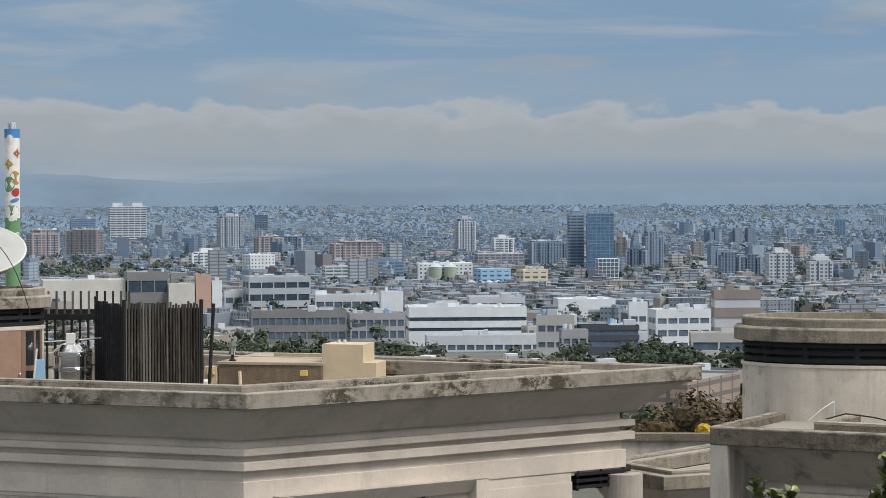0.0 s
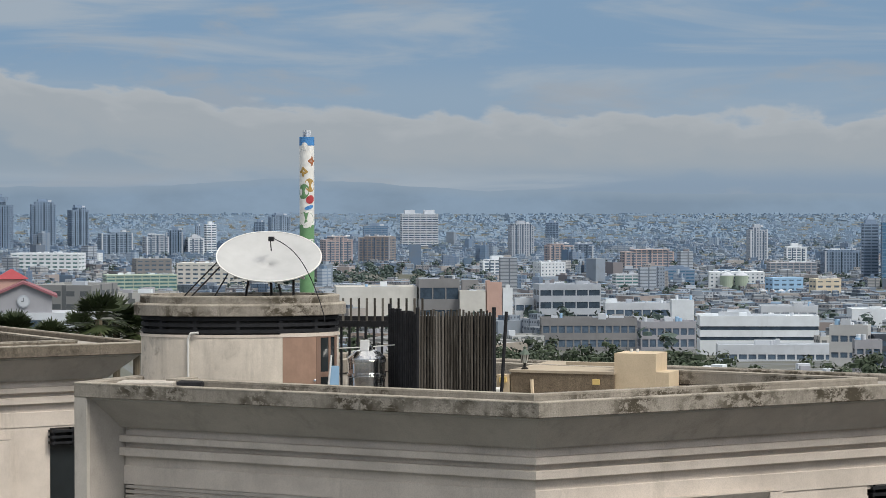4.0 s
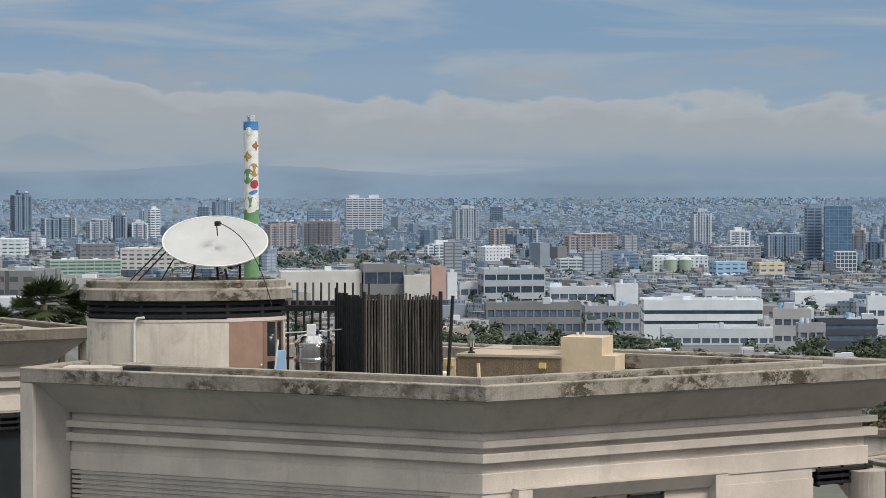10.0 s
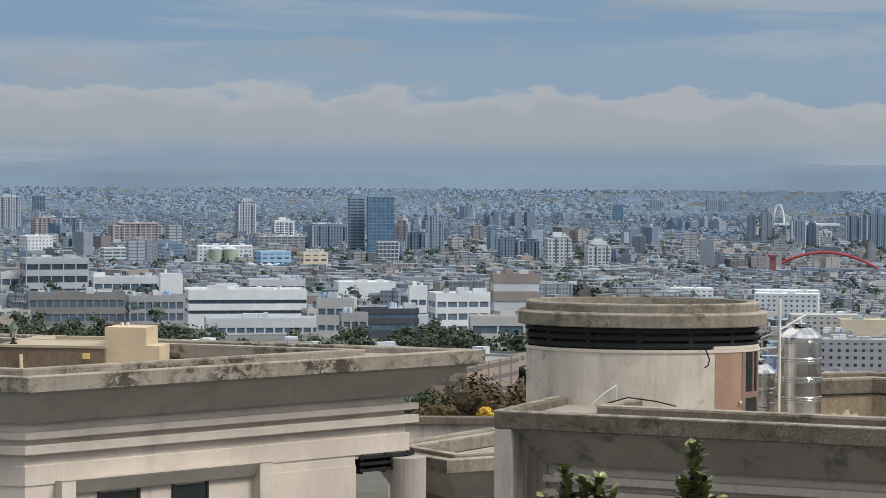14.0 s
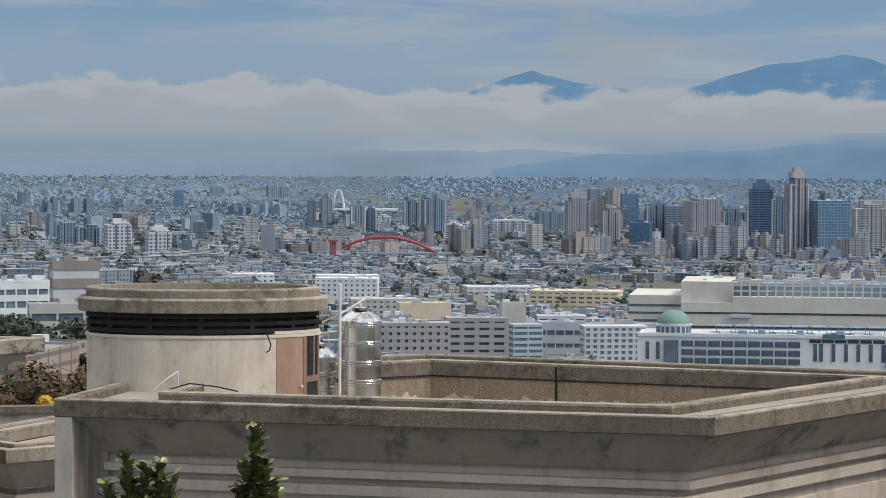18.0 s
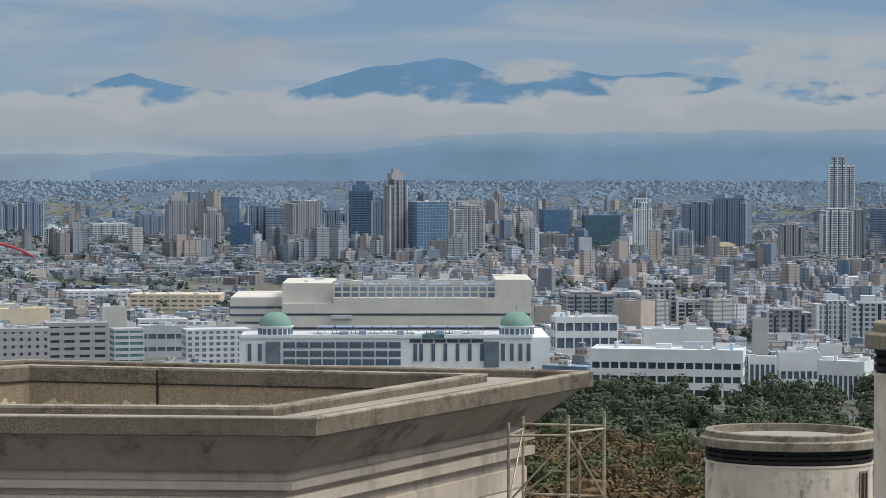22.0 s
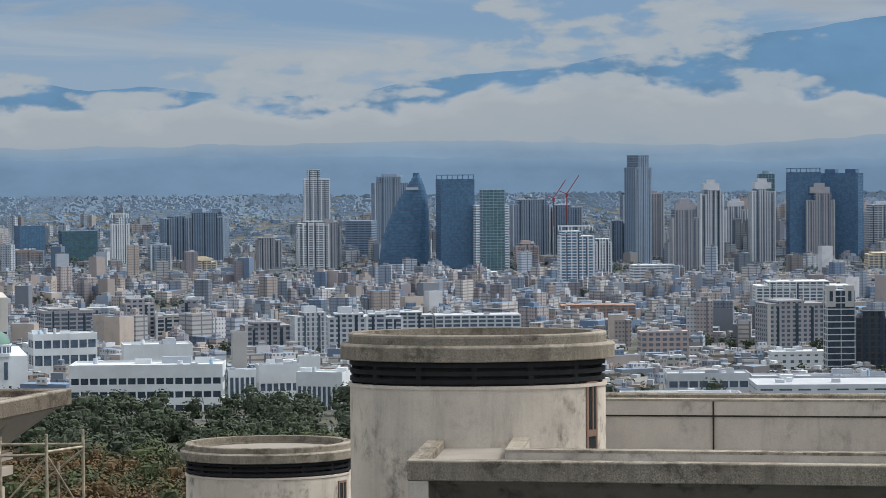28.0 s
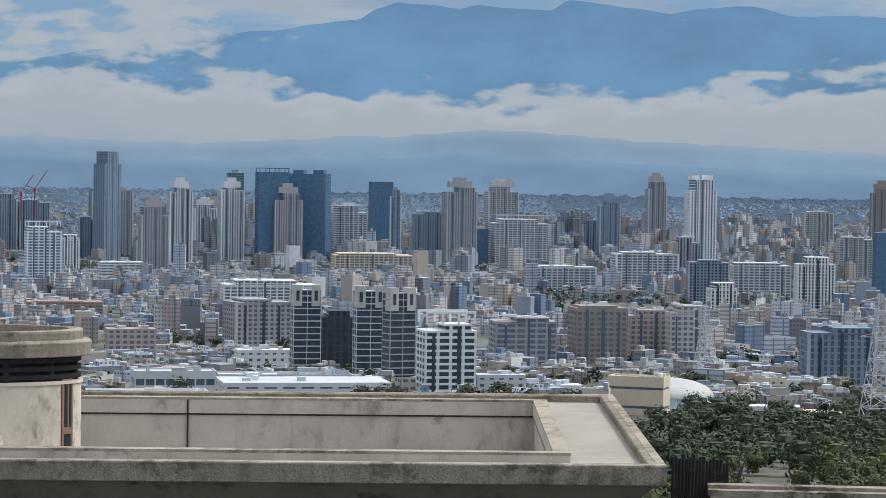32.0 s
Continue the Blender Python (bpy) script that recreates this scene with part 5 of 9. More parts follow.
plant("plant", 13.86, 1445, 18.1, -3.653, "taupe", "black", ((0.30, 0.42), (0.66, 0.80)), 3, 6, 0.6, 5, "dull grey laboratory block")
plant("plant", 14.54, 1490, 18.0, -3.757, "stone", "teal", ((0.08, 0.86),), 5, 6, 0.6, 3, "grey office with a teal glass front")
plant("plant", 15.57, 1540, 37.2, -3.719, "taupe", "dark", ((0.30, 0.42), (0.66, 0.80)), 8, 6, 0.45, 8, "long grey laboratory block with window rows")
plant("plant", 16.50, 1480, 15.9, -3.347, "beige", "dark", (), 0, 10, 0.7, 2, "blank beige service tower")
plant("plant", 16.64, 1505, 19.5, -3.706, "pale", "mid", ((0.16, 0.34), (0.46, 0.62), (0.74, 0.9)), 0, 16, 0.8, 3, "rounded grey office with glass bands")
plant("plant", 17.56, 1525, 29.3, -3.781, "grey", "dark", ((0.30, 0.42), (0.66, 0.80)), 5, 4, 0.5, 6, "grey works with strip windows")
plant("plant", 18.94, 1450, 41.8, -3.802, "beige", "dark", ((0.10, 0.28), (0.40, 0.58), (0.70, 0.88)), 11, 4, 0.4, 8, "beige three-storey building with paired windows")
plant("plant", 52.23, 1082, 26.8, -4.588, "cream", "dark", ((0.30, 0.36), (0.74, 0.80)), 0, -14, 0.5, 3, "cream stepped works with thin dark stripes")
plant("plant", 51.27, 1065, 11.9, -4.888, "ivory", "dark", ((0.55, 0.75),), 4, -6, 0.6, 3, "cream works wing with small windows")
plant("campus_block", 29.25, 1230, 34.4, -3.843, "white", "dark", (), 0, 4, 0.6, 5, "blank white upper hall of the campus")
plant("campus_block", 29.06, 1120, 68.8, -4.287, "white", "black", ((0.14, 0.26), (0.40, 0.52), (0.66, 0.78)), 16, -5, 0.4, 8, "long white campus block with rows of dark square windows")
plant("campus_block", 31.15, 1125, 13.1, -4.463, "white", "dark", ((0.10, 0.86),), 5, 4, 0.7, 2, "white campus block with tall window slots")
plant("campus_block", 31.10, 1330, 8.3, -3.619, "beige", "dark", (), 0, 8, 0.8, 1, "slim beige campus stair tower")
plant("campus_block", 31.97, 1150, 19.5, -4.355, "white", "dark", ((0.45, 0.62),), 6, 6, 0.6, 7, "white campus hall with roof plant")
plant("campus_block", 33.01, 1110, 24.3, -4.529, "white", "dark", ((0.12, 0.70),), 9, -16, 0.7, 3, "white campus wing with tall slots in its side")
plant("campus_block", 32.68, 1180, 10.5, -4.169, "white", "dark", (), 0, 4, 0.8, 2, "blank white campus lift tower")
plant("campus_block", 27.15, 1450, 38.9, -3.575, "white", "dark", ((0.40, 0.60), (0.74, 0.9)), 7, 10, 0.5, 5, "white laboratory building with small windows")
plant("plant", 41.11, 1010, 49.7, -5.079, "white", "dark", (), 0, 5, 0.5, 4, "low white factory roof hall")
plant("plant", 41.69, 1230, 41.2, -4.590, "pale", "dark", ((0.5, 0.75),), 8, 5, 0.5, 6, "pale low works with a row of windows")
plant("plant", 44.19, 1200, 64.4, -4.649, "pale", "dark", ((0.45, 0.7),), 12, 4, 0.3, 10, "long pale works with stair heads along its roof")

# ---- landmarks with shapes of their own ----
def z_level(turn, d):
    """Ground height before set_out()."""
    w = rise(turn) * (1.0 if d < 600 else max(0.0, 1 - (d - 600) / 900))
    return EYE - drop(d) * (1 - 0.5 * w)


def set_out(ob, turn, d, r=0):
    """Moves and scales a landmark along its sight line to the plain's true depth."""
    k = far(turn, d) / d
    eye = Matrix.Translation((0, 0, EYE))
    ob.matrix_basis = eye @ Matrix.Scale(k, 4) @ eye.inverted() @ ob.matrix_basis
    if r:
        TAKEN.append((*polar(turn, d * k), r * k))


def painted_chimney():
    x, y = polar(-9.655, 1050)
    z0 = z_level(-9.655, 1050)
    top = EYE + 1050 * math.tan(radians(1.22)) - z0
    h = empty("painted_chimney", pose(x, y, z0, rz=9.655), "tall white chimney painted with leaves and birds, on the plain", "chimney")
    TAKEN.append((x, y, 12))
    r = 3.05

    def sleeve(name, a, b, col, rr=r):
        return part(name, lathe_into(bmesh.new(), [(rr, a), (rr, b), (rr - 0.3, b), (rr - 0.3, a)], 40), PAINT[col], h)

    sleeve("shaft", 0, top - 36, "leafgreen")
    sleeve("shaft", top - 36, top - 3.2, "white")
    sleeve("top_band", top - 3.2, top + 0.4, "blue", r + 0.06)
    for dx, dy in ((-1.0, 0.6), (0.9, 0.6), (0.0, -1.0)):
        bm = bmesh.new()
        tube_into(bm, (dx, dy, top - 1), (dx, dy, top + 3.2), 0.75, 14)
        part("flue", bm, WALL["pale"], h, "grey steel flue")

    def patch(name, col, outline, cu, cv, proud=0.05):
        # a painted figure laid on the round shaft: outline in metres, cu round the shaft, cv below the top
        bm = bmesh.new()
        ring = []
        for u, v in outline:
            a = -math.pi / 2 + (cu + u) / r
            ring.append(bm.verts.new(((r + proud) * math.cos(a), (r + proud) * math.sin(a), top - cv + v)))
        c = bm.verts.new(((r + proud + 0.12) * math.cos(-math.pi / 2 + cu / r), (r + proud + 0.12) * math.sin(-math.pi / 2 + cu / r), top - cv))
        for k in range(len(ring)):
            bm.faces.new((c, ring[k], ring[(k + 1) % len(ring)]))
        part(name, bm, PAINT[col], h)

    def oval(a, b, tilt=0.0, n=14, pinch=1.0):
        res = []
        for k in range(n):
            w = 2 * math.pi * k / n
            u, v = a * math.cos(w), b * math.sin(w) * abs(math.cos(w / 2 - math.pi / 4 + math.pi / 4)) ** (pinch - 1)
            res.append((u * math.cos(tilt) - v * math.sin(tilt), u * math.sin(tilt) + v * math.cos(tilt)))
        return res

    patch("painted_bird", "white", oval(1.4, 1.7), -1.0, 3.6, 0.11)
    for k in range(5):
        patch("painted_leaf", "rust", oval(1.3, 0.45, 1.26 * k), 2.2 + 0.9 * math.cos(1.26 * k), 9.6 + 0.9 * math.sin(1.26 * k), 0.06)
    for k in range(5):
        patch("painted_leaf", "ochre", oval(1.35, 0.5, 1.26 * k + 0.5), -1.6 + 1.0 * math.cos(1.26 * k + 0.5), 14.0 + 1.0 * math.sin(1.26 * k + 0.5), 0.06)
    patch("painted_leaf", "ochre", oval(2.3, 2.9, 0.3), 1.4, 19.6)
    patch("painted_leaf", "leafgreen", oval(2.5, 3.2, -0.2), -1.5, 22.2, 0.09)
    patch("painted_bird", "red", oval(2.0, 1.7, 0.6), 1.5, 25.5, 0.12)
    patch("painted_bird", "blue", oval(2.1, 0.8, 0.3), 1.0, 28.8, 0.13)
    patch("painted_wave", "white", oval(3.2, 0.35, 0.2), 0.2, 30.6, 0.1)
    patch("painted_leaf", "leafgreen", oval(3.6, 3.0), -0.4, 33.6, 0.06)
    patch("painted_bird", "white", oval(1.9, 1.2, 0.5), 0.1, 36.0, 0.12)
    patch("painted_bird", "white", oval(0.4, 2.0, -0.3), 1.9, 35.2, 0.14)
    patch("painted_bird", "white", oval(2.4, 0.9, 0.4), 0.9, 43.0, 0.12)


PAINT = {}
for p_name, p_col in (("white", (0.74, 0.74, 0.72)), ("blue", (0.06, 0.22, 0.50)), ("leafgreen", (0.13, 0.27, 0.13)), ("ochre", (0.40, 0.26, 0.08)), ("rust", (0.34, 0.13, 0.06)), ("red", (0.42, 0.05, 0.06))):
    PAINT[p_name] = plain("chimney_" + p_name, p_col, 0.6, 0, 0.1, 0.4)
painted_chimney()


def clock_hall():
    """Low hall with a red gable and a clock on the plateau's edge."""
    d, a = 430, -16.0
    x, y = polar(a, d)
    z0 = z_level(a, d)
    h = empty("clock_hall", pose(x, y, z0, rz=-a), "low white hall with red gable roof and a round clock", "hall")
    TAKEN.append((x, y, 16))
    zt = EYE - d * math.tan(radians(2.25)) - z0
    zb = EYE + d * math.tan(radians(-1.98)) - z0
    bm = bmesh.new()
    pts = [(-4.7, 0.0), (4.7, 0.0), (4.7, zt), (0, zb - 0.3), (-4.7, zt)]
    fr = [bm.verts.new((u, -4, v)) for u, v in pts]
    bk = [bm.verts.new((u, 6, v)) for u, v in pts]
    bm.faces.new(fr)
    bm.faces.new(bk[::-1])
    for k in range(5):
        j = (k + 1) % 5
        bm.faces.new((fr[k], bk[k], bk[j], fr[j]))
    bmesh.ops.recalc_face_normals(bm, faces=bm.faces)
    part("gable", bm, WALL["taupe"], h, "taupe gable wall")
    for sgn in (-1, 1):
        bm = bmesh.new()
        vs = [(0, zb), (sgn * 5.6, zt - 0.35), (sgn * 5.6, zt - 0.75), (0, zb - 0.4)]
        a1 = [bm.verts.new((u, -4.6, v)) for u, v in vs]
        b1 = [bm.verts.new((u, 6.3, v)) for u, v in vs]
        bm.faces.new(a1)
        bm.faces.new(b1[::-1])
        for k in range(4):
            j = (k + 1) % 4
            bm.faces.new((a1[k], b1[k], b1[j], a1[j]))
        bmesh.ops.recalc_face_normals(bm, faces=bm.faces)
        part("roof", bm, WALL["maroon"], h, "red sheet roof")
    ck = bmesh.new()
    bmesh.ops.create_cone(ck, cap_ends=True, segments=28, radius1=1.05, radius2=1.05, depth=0.3, matrix=Matrix.Translation((0, -4.1, zt - 1.3)) @ Matrix.Rotation(math.pi / 2, 4, "X"))
    c = part("clock", ck, WALL["grey"], h, "round clock with a grey rim")
    ck = bmesh.new()
    bmesh.ops.create_cone(ck, cap_ends=True, segments=28, radius1=0.85, radius2=0.85, depth=0.3, matrix=Matrix.Translation((0, -4.16, zt - 1.3)) @ Matrix.Rotation(math.pi / 2, 4, "X"))
    part("clock_face", ck, WALL["pale"], c)
    part("clock_pointer", box(-0.05, 0.05, -4.36, -4.32, zt - 1.3, zt - 0.7), WALL["charcoal"], c)
    part("clock_pointer", box(-0.4, 0.0, -4.36, -4.32, zt - 1.35, zt - 1.25), WALL["charcoal"], c)
    part("turret", box(-4.2, 0.2, 2, 7, 0, zb + 0.4), WALL["peach"], h)
    bm = bmesh.new()
    bmesh.ops.create_cone(bm, cap_ends=True, segments=4, radius1=4.0, radius2=0.2, depth=1.6, matrix=Matrix.Translation((-2, 4.5, zb + 1.0)) @ Matrix.Rotation(math.pi / 4, 4, "Z"))
    part("turret_roof", bm, WALL["red"], h)
    part("red_roof", box(-15.5, -4.75, -3, 5, zt - 3.2, zt - 0.9), WALL["maroon"], h, "dull red sheet roof")
    part("low_wall", box(-27, 12, -4.4, 5, 0, zt - 3.2), WALL["pale"], h)
    part("white_roof", box(-27, -15.6, -4, 5, zt - 3.2, zt - 1.1), WALL["pale"], h)
    part("dark_opening", box(-18, -14, -4.6, -4.4, zt - 6.5, zt - 4.0), WALL["charcoal"], h)
    part("brick_pier", box(-13.8, -11.6, -4.7, -4.4, zt - 6.5, zt - 3.6), WALL["brick"], h)
    part("opening", box(-11.4, 3, -4.6, -4.4, zt - 6.0, zt - 4.4), GLASS["black"], h)


clock_hall()


def dome_into(bm, r, n=32, squash=0.85):
    return lathe_into(bm, [(r * math.cos(k * math.pi / 20), r * squash * math.sin(k * math.pi / 20)) for k in range(10)] + [(0.01, r * squash)], n, close=False)


def domed_office():
    """White office with two green domes, tall window strips and a glazed wing."""
    a0, a1, d = 19.35, 25.95, 760
    x, y = polar((a0 + a1) / 2, d)
    z0 = z_level(22.65, d)
    h = empty("domed_office", pose(x, y, z0, rz=-22.65), "long white office block with two green copper domes", "office block")
    set_out(h, 22.65, d, 50)
    W = d * math.radians(a1 - a0) / 2
    top = EYE - d * math.tan(radians(4.02)) - z0
    part("body", box(-W, W, -6, 22, 0, top), WALL["white"], h)
    part("roof_parapet", box(-W, W, -6.3, -5.6, top - 0.2, top + 0.8), WALL["white"], h)
    part("roof_deck", box(-W + 1, W - 1, -5, 21, top, top + 0.25), WALL["pale"], h)
    pane = part("window_strip", box(-0.55, 0.55, -6.18, -5.9, -2.6, 2.6), GLASS["dark"], h, "tall blue-grey window strip")
    pane.matrix_basis = pose(0.2 * W, 0, top - 4.4)
    k0 = 0.24
    while k0 < 0.78:
        share("window_strip", pane, h, pose(k0 * W, 0, top - 4.4))
        k0 += 0.083
    for u in (-0.93, -0.86, 0.80, 0.86, 0.92, 0.975):
        share("window_strip", pane, h, pose(u * W, 0, top - 4.4))
    for u in (-0.77, 0.72):
        ob = part("glazed_bay", box(-2.2, 2.2, -6.5, -5.9, -7.5, 0), GLASS["mid"], h, "curved grey glazing")
        ob.matrix_basis = pose(u * W, 0, top - 1.2)
    k0 = 0.2
    while k0 < 0.7:
        ob = part("ribbon_window", box(-1.7, 1.7, -6.16, -5.9, -0.5, 0.5), GLASS["black"], h)
        ob.matrix_basis = pose(k0 * W, 0, top - 1.0)
        k0 += 0.085
    # glazed wing: rows of panes between white bars
    for r_, zz in enumerate((1.3, 3.9, 6.4, 8.9)):
        for k in range(9):
            ob = share("wing_pane", WPANE, h, pose((-0.66 + 0.09 * k) * W, 0, top - zz - 0.9))
    part("sign_plate", box(0.02 * W + 10, 0.02 * W + 16.5, -6.45, -6.3, top - 0.1, top + 1.0), GLASS["teal"], h, "plain teal sign bars")
    for u in (-0.76, 0.90):
        dx = u * W
        rt = part("rotunda", tube_into(bmesh.new(), (dx, 1, top - 1), (dx, 1, top + 3.1), 5.2, 32), WALL["white"], h)
        for k in range(9):
            ob = part("rotunda_window", box(-0.55, 0.55, -5.32, -5.0, top + 0.7, top + 2.5), GLASS["dark"], h)
            ob.matrix_basis = Matrix.Translation((dx, 1, 0)) @ Matrix.Rotation(radians(-72 + 18 * k), 4, "Z")
        ob = part("dome", dome_into(bmesh.new(), 5.05), WALL["copper"], h, "green copper dome", smooth=True)
        ob.matrix_basis = pose(dx, 1, top + 3.1)
        part("cornice", lathe_into(bmesh.new(), [(5.5, top + 2.9), (5.5, top + 3.25), (5.0, top + 3.25), (5.0, top + 2.9)], 32), WALL["white"], h).matrix_basis = pose(dx, 1, 0)
        part("finial", tube_into(bmesh.new(), (dx, 1, top + 7.2), (dx, 1, top + 9.0), 0.12, 6), WALL["copper"], h)
        for k in range(12):
            aa = math.pi * 2 * k / 12
            rb = part("dome_rib", box(-0.06, 0.06, -5.12, -5.0, 0, 0.3), WALL["copper"], h)
            rb.matrix_basis = Matrix.Translation((dx, 1, top + 3.1)) @ Matrix.Rotation(aa, 4, "Z")
    # solar racks and plant on the roof
    rng = random.Random(3)
    for k in range(9):
        u = (-0.42 + 0.13 * k) * W
        part("roof_rack", box(u - 2.4, u + 2.4, 4, 12, top + 2.3, top + 2.5), WALL["slate"], h)
        for s in (-2.2, 0, 2.2):
            part("rack_post", box(u + s - 0.1, u + s + 0.1, 4.1, 4.3, top + 0.2, top + 2.3), WALL["slate"], h)
        part("roof_unit", box(u - rng.uniform(0.8, 1.8), u + rng.uniform(0.8, 1.8), -2, 1, top + 0.2, top + rng.uniform(1.0, 1.8)), rng.choice((WALL["pale"], WALL["slate"], WALL["white"])), h)
    # long side wall running back on the right
    bm = bmesh.new()
    sd = part("side_wing", box(W - 1.0, W + 5.5, -3.0, 40, 0, top - 0.2), WALL["white"], h)
    for k in range(10):
        for zz in (1.6, 4.2, 6.8):
            part("side_window", box(W + 5.45, W + 5.62, 0 + 3.6 * k, 1.7 + 3.6 * k, top - zz - 1.4, top - zz), GLASS["mid"], sd)


wp = bmesh.new()
box_into(wp, -1.75, 1.75, -6.2, -5.95, -0.85, 0.85)
WPANE = obj("wing_pane", wp, GLASS["dark"])
domed_office()
bpy.data.objects.remove(WPANE)


def great_factory():
    """Long white factory with open roof frames, behind the domed office."""
    d = 985
    x, y = polar(23.2, d)
    z0 = z_level(23.2, d)
    h = empty("white_factory", pose(x, y, z0, rz=-23.2), "long white factory with framed roof storey and thin dark bands", "factory")
    set_out(h, 23.2, d, 55)
    L, R = d * math.tan(radians(20.3 - 23.2)), d * math.tan(radians(25.95 - 23.2))
    top = EYE - d * math.tan(radians(2.74)) - z0
    part("body", box(L, R, 0, 46, 0, top - 9.5), WALL["ivory"], h)
    part("upper_wall", box(L, L + 20, 2, 46, top - 9.5, top - 1.5), WALL["ivory"], h)
    part("upper_wall", box(R - 14, R, 0.0, 46, top - 9.5, top), WALL["ivory"], h)
    for z in (13.2, 18.6):
        part("dark_band", box(L + 0.5, R - 0.5, -0.12, 0.05, top - z - 0.8, top - z), GLASS["black"], h)
    part("left_wing", box(L - 21, L + 0.2, 10, 60, 0, top - 7.5), WALL["ivory"], h)
    for z in (11, 14, 17):
        part("wing_band", box(L - 21, L, 9.9, 10.02, top - z - 0.9, top - z), GLASS["dark"], h)
    part("balcony", box(L + 19, L + 27, -1.2, 0, top - 15.2, top - 13.8), WALL["pale"], h)
    part("frame_floor", box(L + 20, R - 14, 0, 46, top - 9.5, top - 7.2), WALL["ivory"], h)
    n = 19
    for k in range(n + 1):
        u = L + 20 + (R - L - 34) * k / n
        part("frame_post", box(u - 0.35, u + 0.35, 0.1, 1.0, top - 7.2, top - 0.6), WALL["ivory"], h)
    for z in (0.6, 2.4, 4.6):
        part("frame_beam", box(L + 20, R - 14, 0.2, 0.9, top - z - 0.55, top - z), WALL["ivory"], h)
    part("roof_back", box(L + 20, R - 14, 8, 44, top - 7.2, top - 2.4), WALL["slate"], h)
    rng = random.Random(8)
    for k in range(30):
        u, v = rng.uniform(L, R), rng.uniform(6, 40)
        a, c = rng.uniform(0.8, 3), rng.uniform(0.8, 3.2)
        part("roof_unit", box(u - a, u + a, v - 1.5, v + 1.5, top - 2.4, top - 2.4 + c), rng.choice((WALL["pale"], WALL["ivory"], WALL["grey"], WALL["beige"])), h)


great_factory()


def sail_tower():
    d, a = 2630, 34.86
    x, y = polar(a, d)
    z0 = z_level(a, d)
    h = empty("sail_tower", pose(x, y, z0, rz=-a), "dark blue curved tower shaped like a sail", "tower")
    set_out(h, a, d, 30)
    top = EYE + d * math.tan(radians(-0.06)) - z0
    n = 30
    for k in range(n):
        za, zb = top * k / n, top * (k + 0.74) / n

        def edge(z):
            u = z / top
            return -26.5 + 38.5 * u ** 2.0, 26.5 - 11 * u ** 6

        for nm, z1, z2, g, mt in (("glass_storey", za, zb, 0.0, GLASS["blue"]), ("floor_band", zb, top * (k + 1) / n, 0.35, WALL["navy"])):
            l, r_ = edge((z1 + z2) / 2)
            if r_ - l < 1.0:
                continue
            bm = bmesh.new()
            m = (l + r_) / 2
            w = (r_ - l) / 2 + g
            pts = [(m + w * math.cos(t), 12 * math.sin(t) * (0.6 + 0.4 * (w / 27)) - (0.3 if g else 0)) for t in [2 * math.pi * j / 20 for j in range(20)]]
            slab_into(bm, pts, z1, z2)
            part(nm, bm, mt, h)
    part("crown", box(9.5, 15.5, -2, 2, top - 3, top + 1.5), WALL["navy"], h)
    part("sign_plate", box(2, 15, -11.2, -10.6, top - 16, top - 13.5), WALL["pale"], h, "pale plain sign bars")


sail_tower()


def arch_bridge():
    d = 2300
    xl, yl = polar(12.42, d)
    xr, yr = polar(14.76, d)
    z0 = EYE - d * math.tan(radians(2.22))
    h = empty("arch_bridge", pose((xl + xr) / 2, (yl + yr) / 2, z0, rz=-13.6), "long low red steel arch bridge", "bridge")
    set_out(h, 13.6, d)
    half = math.hypot(xr - xl, yr - yl) / 2
    rise_ = d * math.tan(radians(0.36))
    for v in (-5, 5):
        bm = bmesh.new()
        n = 26
        for k in range(n):
            p, q = -1 + 2 * k / n, -1 + 2 * (k + 1) / n
            tube_into(bm, (p * half, v, rise_ * (1 - p * p)), (q * half, v, rise_ * (1 - q * q)), 1.15, 6)
        part("arch", bm, WALL["red"], h, "red steel arch")
    part("deck", box(-half * 1.3, half * 1.3, -6, 6, -1.2, 0.4), WALL["slate"], h)
    for k in range(1, 18):
        p = -1 + 2 * k / 18
        part("hanger", box(p * half - 0.15, p * half + 0.15, -5.1, -4.9, 0, rise_ * (1 - p * p)), WALL["red"], h)
    for k in range(9):
        p = (-1.25 + 2.5 * k / 8) * half
        part("pier", box(p - 1.2, p + 1.2, -5, 5, -14, -1.2), WALL["grey"], h)
    s = empty("red_sign_tower", pose(*polar(12.42, 2330), z0, rz=-12.4), "small red pagoda-like sign tower by the bridge", "tower")
    set_out(s, 12.42, 2330)
    # maroon in place of red: distance haze is put into the colour
    part("shaft", box(-3, 3, -3, 3, -8, 9), WALL["maroon"], s)
    part("roof", box(-4.5, 4.5, -4, 4, 9, 11), WALL["maroon"], s)


arch_bridge()


